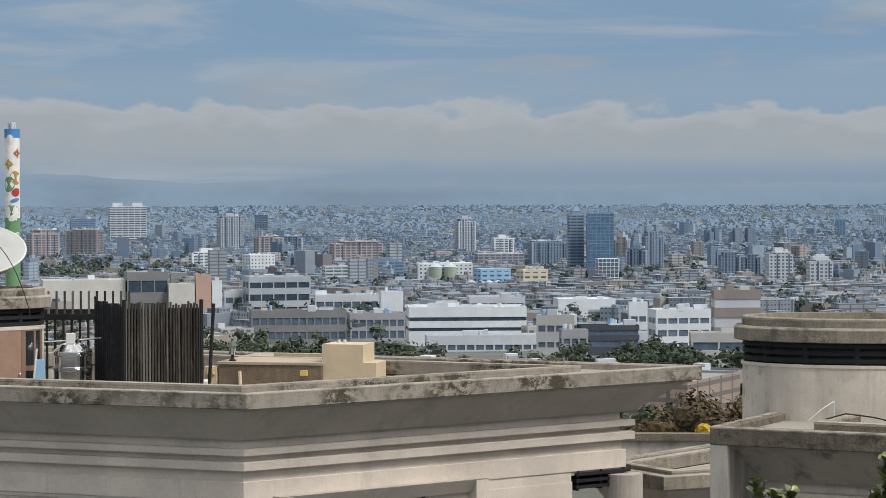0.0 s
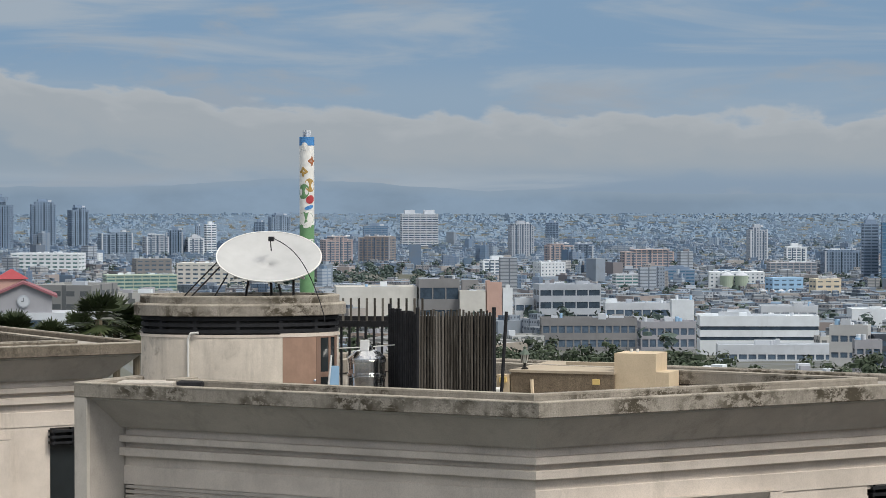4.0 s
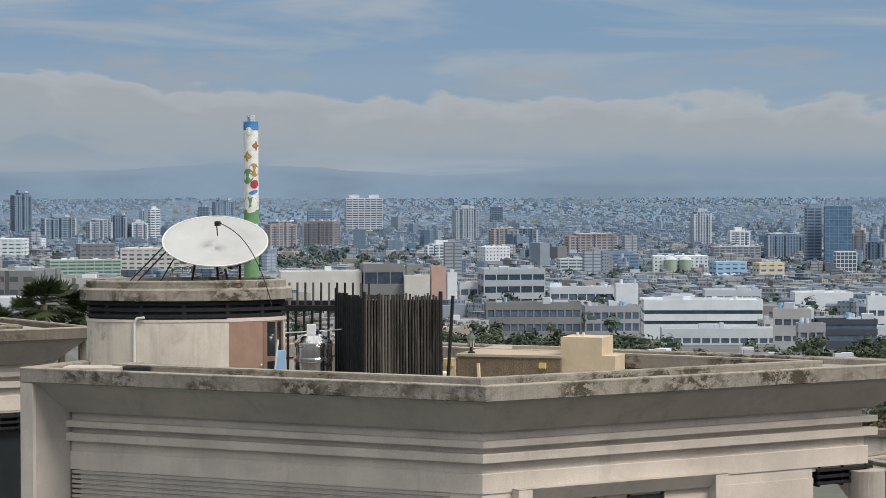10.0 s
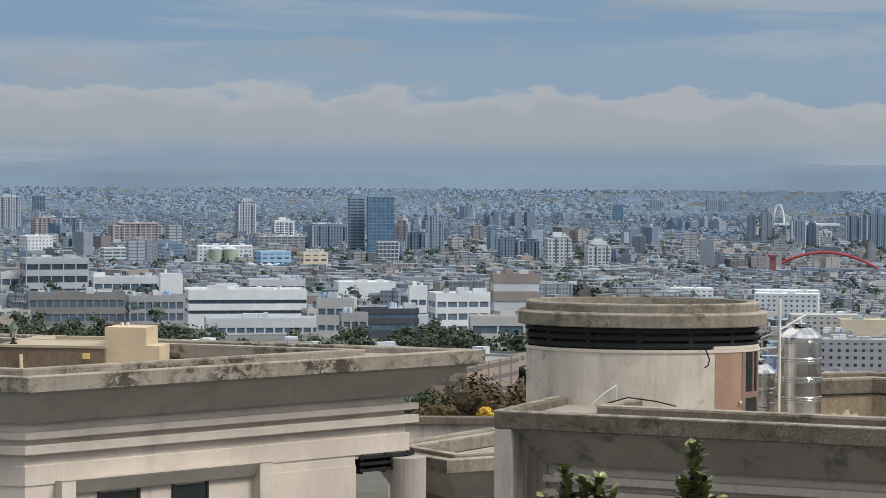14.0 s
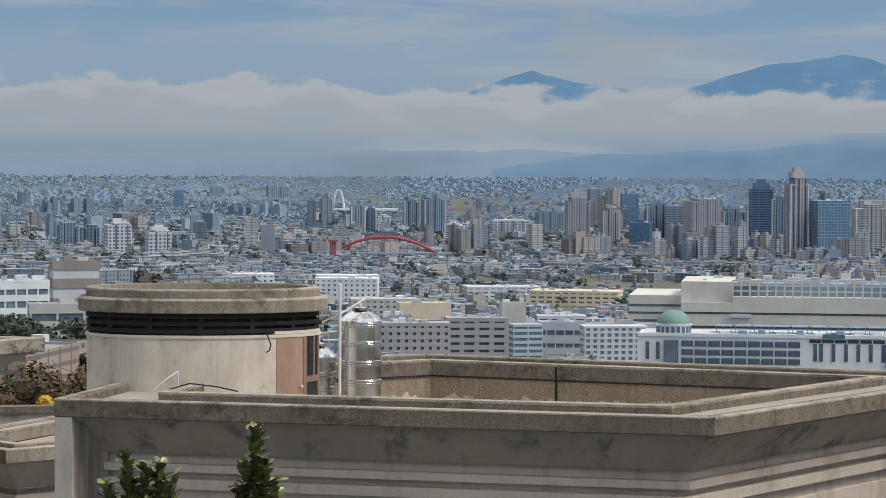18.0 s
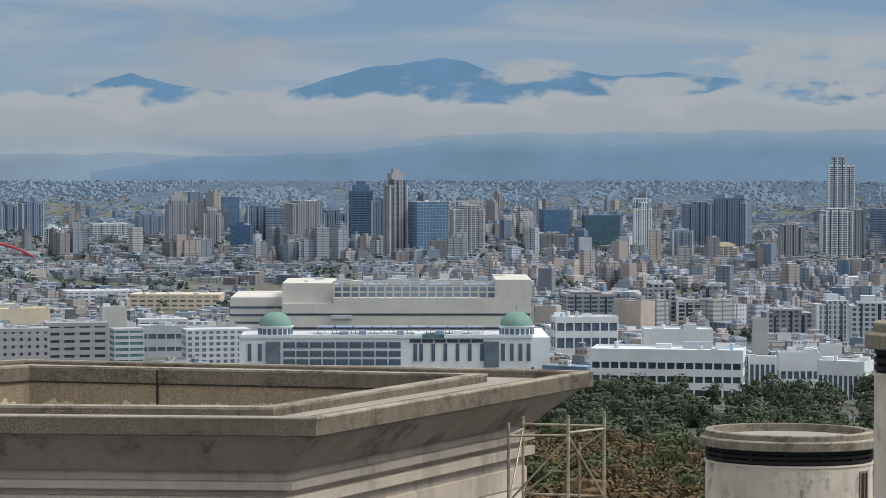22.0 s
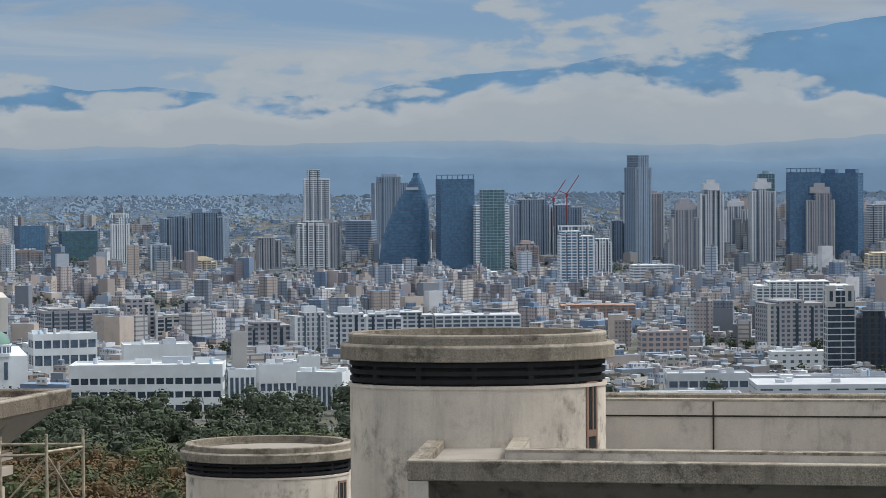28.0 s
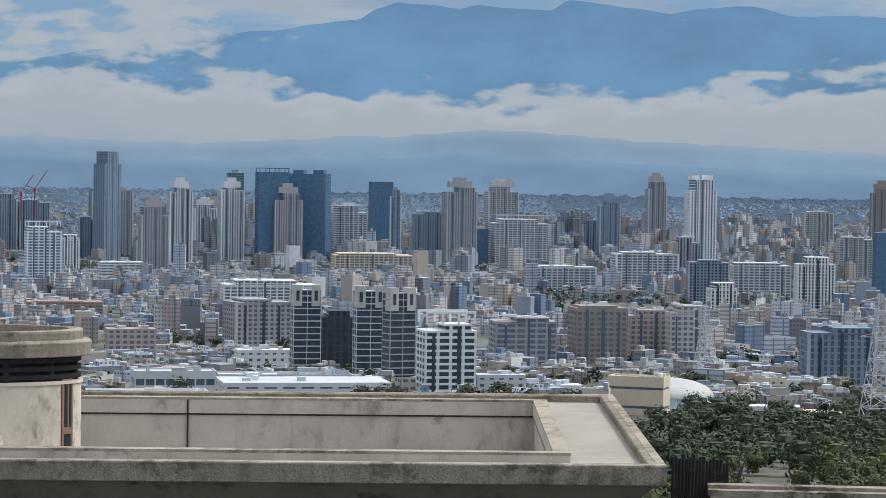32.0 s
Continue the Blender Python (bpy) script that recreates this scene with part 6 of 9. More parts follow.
def viaduct(name, a0, a1, d0, d1, el0, el1, label, posts=True, wall="slate"):
    d0, d1 = far(a0, d0), far(a1, d1)
    p, q = Vector((*polar(a0, d0), EYE + d0 * math.tan(radians(el0)))), Vector((*polar(a1, d1), EYE + d1 * math.tan(radians(el1))))
    ln = (q - p).length
    ang = math.degrees(math.atan2((q - p).y, (q - p).x))
    h = empty(name, pose(*p, rz=ang), label, "viaduct", "raised roads")
    part("deck", box(0, ln, -7, 7, -1.8, 0), WALL[wall], h)
    for s in (-7, 6.6):
        part("side_rail", box(0, ln, s, s + 0.4, 0, 1.2), WALL["grey"], h)
    pier = part("pier", box(-1, 1, -4, 4, -14, -1.8), WALL["grey"], h)
    k = 0
    while k * 45 < ln:
        if k:
            share("pier", pier, h, pose(k * 45, 0, 0))
        k += 1
    if posts:
        lp = part("lamp_post", box(-0.18, 0.18, -6.9, -6.6, 0, 11), WALL["white"], h)
        for k in range(1, int(ln / 40)):
            share("lamp_post", lp, h, pose(k * 40, 0, 0))


viaduct("viaduct", 17.0, 30.5, 2150, 2220, -2.62, -2.6, "long grey motorway viaduct with white lamp posts")
viaduct("viaduct", 39.5, 46.5, 1500, 1560, -3.22, -3.18, "grey raised road between trees")
viaduct("viaduct", 52.5, 60.0, 1150, 1250, -3.85, -3.8, "wide grey raised road past the towers")


def white_pylon():
    d, a = 3800, 12.54
    z0 = z_level(a, d)
    h = empty("bridge_pylon", pose(*polar(a, d), z0, rz=-a), "slender white arched bridge pylon far off", "pylon")
    set_out(h, a, d)
    top = EYE + d * math.tan(radians(-0.80)) - z0
    for sgn in (-1, 1):
        bm = bmesh.new()
        for k in range(12):
            u, v = k / 12, (k + 1) / 12
            tube_into(bm, (sgn * 8.5 * math.cos(u * math.pi / 2), 0, top * math.sin(u * math.pi / 2) ** 1.0), (sgn * 8.5 * math.cos(v * math.pi / 2), 0, top * math.sin(v * math.pi / 2)), 1.5, 6)
        part("leg", bm, WALL["white"], h)
    for k in range(10):
        part("stay", tube_into(bmesh.new(), (0, 0, top * (0.95 - 0.05 * k)), (14 + 5 * k, 0, 8), 0.25, 4), WALL["pale"], h)
    part("deck", box(-70, 90, -8, 8, 5, 8), WALL["white"], h)


white_pylon()


def power_pylon(a, d, top_el, label):
    z0 = z_level(a, d)
    h = empty("power_pylon", pose(*polar(a, d), z0, rz=-a + 20), label, "pylon", "power pylons")
    set_out(h, a, d)
    top = EYE + d * math.tan(radians(top_el)) - z0
    half = 3.4

    def wd(z):
        return half * (1 - z / top) ** 1.15 + 0.55

    lv = [top * k / 9 for k in range(10)]
    for sx, sy in ((-1, -1), (1, -1), (1, 1), (-1, 1)):
        bm = bmesh.new()
        for z1, z2 in zip(lv, lv[1:]):
            tube_into(bm, (sx * wd(z1), sy * wd(z1), z1), (sx * wd(z2), sy * wd(z2), z2), 0.13, 4)
        part("leg", bm, WALL["pale"], h)
    cor = ((-1, -1), (1, -1), (1, 1), (-1, 1))
    for z1, z2 in zip(lv, lv[1:]):
        bm = bmesh.new()
        for k in range(4):
            (a1, b1), (a2, b2) = cor[k], cor[(k + 1) % 4]
            tube_into(bm, (a1 * wd(z1), b1 * wd(z1), z1), (a2 * wd(z2), b2 * wd(z2), z2), 0.08, 4)
            tube_into(bm, (a2 * wd(z1), b2 * wd(z1), z1), (a1 * wd(z2), b1 * wd(z2), z2), 0.08, 4)
            tube_into(bm, (a1 * wd(z2), b1 * wd(z2), z2), (a2 * wd(z2), b2 * wd(z2), z2), 0.08, 4)
        part("lattice_bay", bm, WALL["pale"], h)
    for k in range(3):
        z = top * (0.70 + 0.12 * k)
        bm = bmesh.new()
        for sgn in (-1, 1):
            tube_into(bm, (0, 0, z), (sgn * 4.6, 0, z + 0.3), 0.12, 4)
            tube_into(bm, (0, 0, z + 1.3), (sgn * 4.6, 0, z + 0.3), 0.1, 4)
        part("cross_arm", bm, WALL["pale"], h)
    return h


power_pylon(57.6, 560, -2.6, "pale steel lattice power pylon among trees")
power_pylon(53.72, 820, -2.95, "grey steel lattice power pylon before the flats")


def sports_hall():
    d, a = 650, 52.87
    z0 = z_level(a, d)
    h = empty("round_hall", pose(*polar(a, d), z0, rz=-a), "round pale blue hall with a low pale dome", "hall")
    set_out(h, a, d, 14)
    rim = EYE - d * math.tan(radians(4.97)) - z0
    apex = EYE - d * math.tan(radians(4.58)) - z0
    part("drum_wall", lathe_into(bmesh.new(), [(11.6, 0), (11.6, rim), (11.2, rim), (11.2, 0)], 40), WALL["paleblue"], h, "pale blue sheet wall")
    part("roof", lathe_into(bmesh.new(), [(11.9 * math.cos(k * math.pi / 20), rim + (apex - rim) * math.sin(k * math.pi / 20)) for k in range(10)] + [(0.01, apex)], 40, close=False), WALL["beige"], h, "low pale dome roof", smooth=True)
    for k in range(24):
        tt = part("scallop", box(-0.5, 0.5, -11.78, -11.6, rim - 0.7, rim - 0.1), WALL["skyblue"], h)
        tt.matrix_basis = Matrix.Rotation(2 * math.pi * k / 24, 4, "Z")


WALL["paleblue"] = far_wall("facade_paleblue", (0.50, 0.66, 0.76))
sports_hall()


def silos(a, d, n, r, hgt, wall, label, gap=2.2):
    for k in range(n):
        aa = a + math.degrees((k - (n - 1) / 2) * r * gap / d)
        z0 = z_level(aa, d) - 1
        h = empty("silo", pose(*polar(aa, d), z0), label, "silo", "silos " + wall)
        part("drum", tube_into(bmesh.new(), (0, 0, 0), (0, 0, hgt), r, 20), WALL[wall], h)
        bm = bmesh.new()
        bmesh.ops.create_cone(bm, cap_ends=True, segments=20, radius1=r * 1.03, radius2=r * 0.2, depth=r * 0.5, matrix=Matrix.Translation((0, 0, hgt + r * 0.25)))
        part("cone_roof", bm, WALL["pale"], h)


silos(0.0, 2480, 2, 6.5, 22, "silo", "grey-green round grain silo")
silos(0.95, 2250, 4, 3.6, 13, "skyblue", "light blue round silo")


def tower_crane(a, d, el, label):
    z0 = z_level(a, d)
    top = EYE + d * math.tan(radians(el)) - z0
    h = empty("tower_crane", pose(*polar(a, d), z0, rz=-a), label, "crane", "tower cranes")
    set_out(h, a, d)
    part("mast", box(-0.6, 0.6, -0.6, 0.6, top - 40, top - 12), WALL["red"], h)
    part("jib", tube_into(bmesh.new(), (0, 0, top - 12), (12, 0, top + 6), 0.4, 6), WALL["red"], h)
    part("counter_jib", tube_into(bmesh.new(), (0, 0, top - 12), (-8, 0, top - 9), 0.4, 6), WALL["red"], h)
    part("cab", box(-1.2, 1.2, -1.2, 1.2, top - 15, top - 12), WALL["red"], h)


tower_crane(38.55, 2500, -0.25, "red tower crane on a rising tower")
tower_crane(38.25, 2520, -0.35, "red tower crane beside another")

# ---- joined low blocks between the buildings, by belts ----
scatter_things("factory", 520, 690, 1300, -24, 12, 26, 8, "flat-roofed factory with sheds on its roof", "factory", "factories on the plain", 2)
scatter_things("low_house", 520, 660, 900, 26, 62, 13, 7, "low town house with a cluttered flat roof", "house", "low houses on the plain", 7)
scatter_blocks("near_town", 3000, 640, 1350, 12, 63, 14, 8, FILL_RIGHT, "low town houses with cluttered flat roofs", green=-0.2, seed=31)
scatter_blocks("house_belt", 2200, 1250, 2300, -24, 10, 23, 10, FILL_LEFT, "low grey and white houses between the streets", green=-0.12, seed=3)
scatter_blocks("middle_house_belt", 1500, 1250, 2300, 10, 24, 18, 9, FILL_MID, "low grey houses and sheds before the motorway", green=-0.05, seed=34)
scatter_blocks("right_house_belt", 4800, 1250, 2300, 24, 63, 16, 11, FILL_RIGHT, "low grey and beige houses between the streets", green=-0.14, seed=33, tall=0.03)
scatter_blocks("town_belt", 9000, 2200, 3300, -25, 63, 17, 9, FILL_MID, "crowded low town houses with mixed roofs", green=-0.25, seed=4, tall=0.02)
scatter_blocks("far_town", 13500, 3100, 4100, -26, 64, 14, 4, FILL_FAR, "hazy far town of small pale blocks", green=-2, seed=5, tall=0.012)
scatter_blocks("farthest_town", 15000, 4050, 4850, -26, 64, 17, 2.0, FILL_HAZE, "blocks of the town near the skyline, coloured blue for haze", green=-2, seed=6, tall=0.006)
scatter_blocks("midrise_belt", 1500, 1000, 2100, 22, 63, 17, 24, FILL_RIGHT, "grey and beige middle-height apartment blocks", green=-0.05, seed=21, low_share=0.4, cluster=True)
scatter_blocks("hillside_blocks", 420, 2500, 3950, 43, 64, 19, 30, FILL_RIGHT, "pale far apartment blocks crowded towards the hills", green=-0.3, seed=24, low_share=0.4, cluster=True)
scatter_blocks("far_towers", 130, 2500, 4000, -25, 12, 18, 24, FILL_FAR, "far apartment towers coloured bluish for haze", green=0.0, seed=22, low_share=0.5, cluster=True)
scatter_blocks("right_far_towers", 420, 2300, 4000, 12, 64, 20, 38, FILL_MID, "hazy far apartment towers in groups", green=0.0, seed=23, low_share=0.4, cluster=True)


def woods(name, seed, count, d0, d1, a0, a1, r, n, leaf, mat, label, green=-0.2):
    c = Clumps(seed)
    rng = c.rng
    for _ in range(count):
        d = math.sqrt(d0 * d0 + rng.random() * (d1 * d1 - d0 * d0))
        a = a0 + rng.random() * (a1 - a0)
        d = far(a, d)
        x, y = polar(a, d)
        if noise.noise((x * 0.004, y * 0.004, 5.5)) < green or not free(x, y, r * 0.4):
            continue
        q = r * rng.uniform(0.6, 1.3)
        c.crown(x, y, zat(a, d) - 0.5, q, q * rng.uniform(1.4, 2.0), n, leaf)
    return c.mesh(name, LEAF[mat], label)


woods("slope_woods", 11, 430, 200, 430, 22, 63, 6.0, 640, 0.46, "green", "dense green trees on the slope below the houses", -0.9)
woods("park_woods", 12, 1000, 400, 630, 22, 64, 6.6, 190, 0.8, "dark", "dark green belt of park trees before the campus", -0.9)
woods("rusty_woods", 13, 300, 170, 400, 23.0, 33, 5.4, 500, 0.40, "rust", "rust-tinted trees on the hillside", -0.9)
woods("campus_trees", 19, 900, 600, 1100, 12, 64, 4.8, 70, 1.15, "dark", "dark trees between the campus and the houses", -0.1)
woods("plain_trees", 14, 1900, 700, 1700, -25, 14, 5.2, 50, 1.05, "dark", "street trees between the factories", -0.15)
woods("factory_trees", 15, 300, 820, 1060, -8, 14, 5.4, 120, 0.95, "dark", "row of dark trees before the grey factories", -0.9)
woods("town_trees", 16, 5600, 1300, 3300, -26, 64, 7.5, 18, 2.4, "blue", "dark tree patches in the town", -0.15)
woods("far_trees", 17, 1500, 3100, 4300, -26, 64, 6, 10, 2.6, "haze", "far tree patches coloured bluish for haze", 0.0)
woods("gap_trees", 18, 20, 560, 660, 3.5, 8.5, 3.6, 420, 0.5, "dark", "dark trees seen in the gap between the houses", -0.9)
hedge = Clumps(41)
for k in range(9):
    hx, hy = polar(4.9 + 0.28 * k, 104 + 3 * (k % 3))
    hedge.crown(hx, hy, 2.7, 1.7, 4.6, 700, 0.13)
hedge.mesh("rusty_hedge", LEAF["rust"], "rust-brown bushy hedge behind the garden wall", "hedge")
hedge = Clumps(42)
hx, hy = polar(5.95, 98)
hedge.crown(hx, hy, 5.3, 0.75, 1.5, 420, 0.09)
hedge.mesh("yellow_bush", LEAF["yellow"], "small bright yellow bush by the hedge", "bush")

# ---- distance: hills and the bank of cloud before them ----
# unlit backdrop: daylight and haze on hills and clouds are put into its glow
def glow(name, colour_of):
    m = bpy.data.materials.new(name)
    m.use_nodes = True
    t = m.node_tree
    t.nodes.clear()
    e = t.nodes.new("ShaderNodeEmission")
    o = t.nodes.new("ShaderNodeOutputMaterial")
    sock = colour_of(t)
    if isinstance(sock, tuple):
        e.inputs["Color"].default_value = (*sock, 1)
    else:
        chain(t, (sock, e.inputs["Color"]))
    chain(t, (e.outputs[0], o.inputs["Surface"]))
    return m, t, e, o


def line_at(points, a):
    for (p, v), (q, w) in zip(points, points[1:]):
        if a <= q:
            k = (a - p) / (q - p)
            return v + (w - v) * (k * k * (3 - 2 * k) * 0.4 + 0.6 * k)
    return points[-1][1]


def ridge(name, d, points, colour, rough, seed, label, foot=-0.7, haze=None):
    """A glowing far range, distance haze put into its colour; with haze its top melts into the air behind it."""
    bm = bmesh.new()
    lay = bm.loops.layers.uv.new("height")
    rows, a = [], points[0][0]
    while a <= points[-1][0]:
        el = line_at(points, a) + rough * noise.fractal((a * 0.8, seed, 0), 0.9, 2.0, 6)
        x, y = polar(a, d)
        rows.append([(bm.verts.new((x, y, EYE + d * math.tan(radians(e)))), v) for e, v in ((foot, 0.0), (max(foot + 0.01, el - 0.22), 0.0), (el, 1.0))])
        a += 0.08
    for p, q in zip(rows, rows[1:]):
        for k in (0, 1):
            cs = (p[k], q[k], q[k + 1], p[k + 1])
            f = bm.faces.new([c[0] for c in cs])
            for lp, c in zip(f.loops, cs):
                lp[lay].uv = (0, c[1])

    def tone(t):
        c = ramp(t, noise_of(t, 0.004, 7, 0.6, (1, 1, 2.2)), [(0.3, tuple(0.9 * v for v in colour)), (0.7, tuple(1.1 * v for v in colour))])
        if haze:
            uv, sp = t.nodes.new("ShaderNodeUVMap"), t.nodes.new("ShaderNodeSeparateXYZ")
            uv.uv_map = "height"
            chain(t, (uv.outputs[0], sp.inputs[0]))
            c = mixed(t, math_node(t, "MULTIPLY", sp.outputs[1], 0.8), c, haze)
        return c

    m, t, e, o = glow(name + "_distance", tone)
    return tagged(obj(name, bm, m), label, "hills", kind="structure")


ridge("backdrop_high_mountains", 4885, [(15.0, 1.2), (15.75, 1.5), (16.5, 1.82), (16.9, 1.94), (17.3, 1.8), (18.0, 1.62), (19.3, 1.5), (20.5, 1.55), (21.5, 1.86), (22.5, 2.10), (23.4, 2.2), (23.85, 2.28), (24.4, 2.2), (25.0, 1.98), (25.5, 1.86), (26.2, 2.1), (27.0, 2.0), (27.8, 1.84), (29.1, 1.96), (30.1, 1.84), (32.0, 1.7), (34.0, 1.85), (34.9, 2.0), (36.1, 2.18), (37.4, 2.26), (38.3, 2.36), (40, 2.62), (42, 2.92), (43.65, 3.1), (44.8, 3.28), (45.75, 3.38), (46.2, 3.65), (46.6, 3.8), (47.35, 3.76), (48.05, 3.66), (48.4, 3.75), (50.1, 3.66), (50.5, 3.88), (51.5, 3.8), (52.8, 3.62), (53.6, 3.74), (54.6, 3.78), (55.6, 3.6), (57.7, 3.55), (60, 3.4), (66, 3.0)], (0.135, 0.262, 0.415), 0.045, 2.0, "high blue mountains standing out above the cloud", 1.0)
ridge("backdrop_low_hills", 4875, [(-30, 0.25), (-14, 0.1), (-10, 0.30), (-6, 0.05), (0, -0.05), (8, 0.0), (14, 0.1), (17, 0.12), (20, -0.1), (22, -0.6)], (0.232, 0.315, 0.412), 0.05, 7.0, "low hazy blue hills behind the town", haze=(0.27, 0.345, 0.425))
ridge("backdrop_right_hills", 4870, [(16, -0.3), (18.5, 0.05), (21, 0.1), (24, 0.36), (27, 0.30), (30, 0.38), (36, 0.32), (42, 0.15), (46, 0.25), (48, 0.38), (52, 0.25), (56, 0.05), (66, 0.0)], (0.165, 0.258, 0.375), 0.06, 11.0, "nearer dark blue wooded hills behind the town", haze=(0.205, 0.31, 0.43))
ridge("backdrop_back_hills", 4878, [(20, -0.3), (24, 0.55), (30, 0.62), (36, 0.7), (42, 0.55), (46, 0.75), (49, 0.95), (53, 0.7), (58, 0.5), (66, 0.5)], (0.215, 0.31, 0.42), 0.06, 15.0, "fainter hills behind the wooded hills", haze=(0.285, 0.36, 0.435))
BANK = [(-30, 3.3), (-20, 3.1), (-15, 2.5), (-11, 1.95), (-7, 1.75), (0, 1.75), (5, 1.75), (11, 1.65), (15, 1.4), (20, 1.5), (25, 1.45), (30, 1.55), (35, 1.7), (39, 2.1), (42, 1.85), (46, 1.6), (52, 1.75), (58, 1.9), (66, 1.9)]


def cloud_bank():
    bm = bmesh.new()
    lay = bm.loops.layers.uv.new("bank")
    rows, a = [], -30.0
    while a <= 66:
        x, y = polar(a, 4880)
        top = line_at(BANK, a) + 0.7
        col = []
        for k in range(9):
            el = 0.05 + (top - 0.05) * k / 8
            col.append((bm.verts.new((x, y, EYE + 4880 * math.tan(radians(el)))), (a, el - line_at(BANK, a))))
        rows.append(col)
        a += 0.5
    for p, q in zip(rows, rows[1:]):
        for k in range(8):
            f = bm.faces.new((p[k][0], q[k][0], q[k + 1][0], p[k + 1][0]))
            for lp, c in zip(f.loops, (p[k][1], q[k][1], q[k + 1][1], p[k + 1][1])):
                lp[lay].uv = c

    def colour(t):
        uv = t.nodes.new("ShaderNodeUVMap")
        uv.uv_map = "bank"
        s = t.nodes.new("ShaderNodeSeparateXYZ")
        chain(t, (uv.outputs[0], s.inputs[0]))
        mp = t.nodes.new("ShaderNodeMapping")
        mp.inputs["Scale"].default_value = (0.42, 1.0, 1)
        n = nd(t, "ShaderNodeTexNoise", Scale=1.5, Detail=7, Roughness=0.5, Distortion=0.25)
        chain(t, (uv.outputs[0], mp.inputs[0]), (mp.outputs[0], n.inputs["Vector"]))
        lump = math_node(t, "MULTIPLY", math_node(t, "SUBTRACT", n.outputs["Fac"], 0.5), 1.7)
        rel = math_node(t, "ADD", s.outputs[1], lump)       # above 0: out of the bank
        body = ramp(t, math_node(t, "ADD", math_node(t, "MULTIPLY", rel, 0.5), 1.0), [(0.12, (0.285, 0.355, 0.425)), (0.35, (0.335, 0.385, 0.43)), (0.72, (0.36, 0.40, 0.435)), (0.90, (0.40, 0.435, 0.465)), (0.985, (0.435, 0.468, 0.495))])
        cover = ramp(t, math_node(t, "ADD", math_node(t, "MULTIPLY", rel, 1.0), 0.5), [(0.34, 1.0), (0.60, 0.0)])
        gp = t.nodes.new("ShaderNodeNewGeometry")
        gs = t.nodes.new("ShaderNodeSeparateXYZ")
        chain(t, (gp.outputs["Position"], gs.inputs[0]))
        foot = ramp(t, math_node(t, "DIVIDE", math_node(t, "SUBTRACT", gs.outputs[2], 16.0), 100.0), [(0.10, 0.0), (0.62, 1.0)])
        colour.cover = math_node(t, "MULTIPLY", cover, foot)
        return body

    m, t, e, o = glow("cloud_bank", colour)
    tr, mx = t.nodes.new("ShaderNodeBsdfTransparent"), t.nodes.new("ShaderNodeMixShader")
    chain(t, (colour.cover, mx.inputs[0]), (tr.outputs[0], mx.inputs[1]), (e.outputs[0], mx.inputs[2]), (mx.outputs[0], o.inputs["Surface"]))
    return tagged(obj("backdrop_cloud_bank", bm, m), "long grey-white bank of cloud low over the hills", "cloud", kind="structure")


cloud_bank()


WISPS = [(19.4, 1.45, 1.0, 0.22), (25.9, 1.95, 0.9, 0.28), (28.5, 1.62, 1.2, 0.2), (32.2, 2.05, 2.4, 0.5), (33.6, 2.45, 3.4, 0.45), (36.6, 2.55, 1.8, 0.28), (40.2, 2.86, 2.5, 0.5), (41.4, 3.5, 1.3, 0.5),
         (37.5, 3.7, 0.9, 0.25), (39.1, 2.02, 0.9, 0.2), (43.0, 1.85, 1.1, 0.36), (34.6, 1.75, 1.2, 0.14), (54.9, 2.25, 0.6, 0.12), (56.3, 2.25, 0.7, 0.15), (57.4, 2.38, 0.9, 0.3), (54.4, 1.85, 0.7, 0.3), (50.0, 1.7, 1.5, 0.25)]


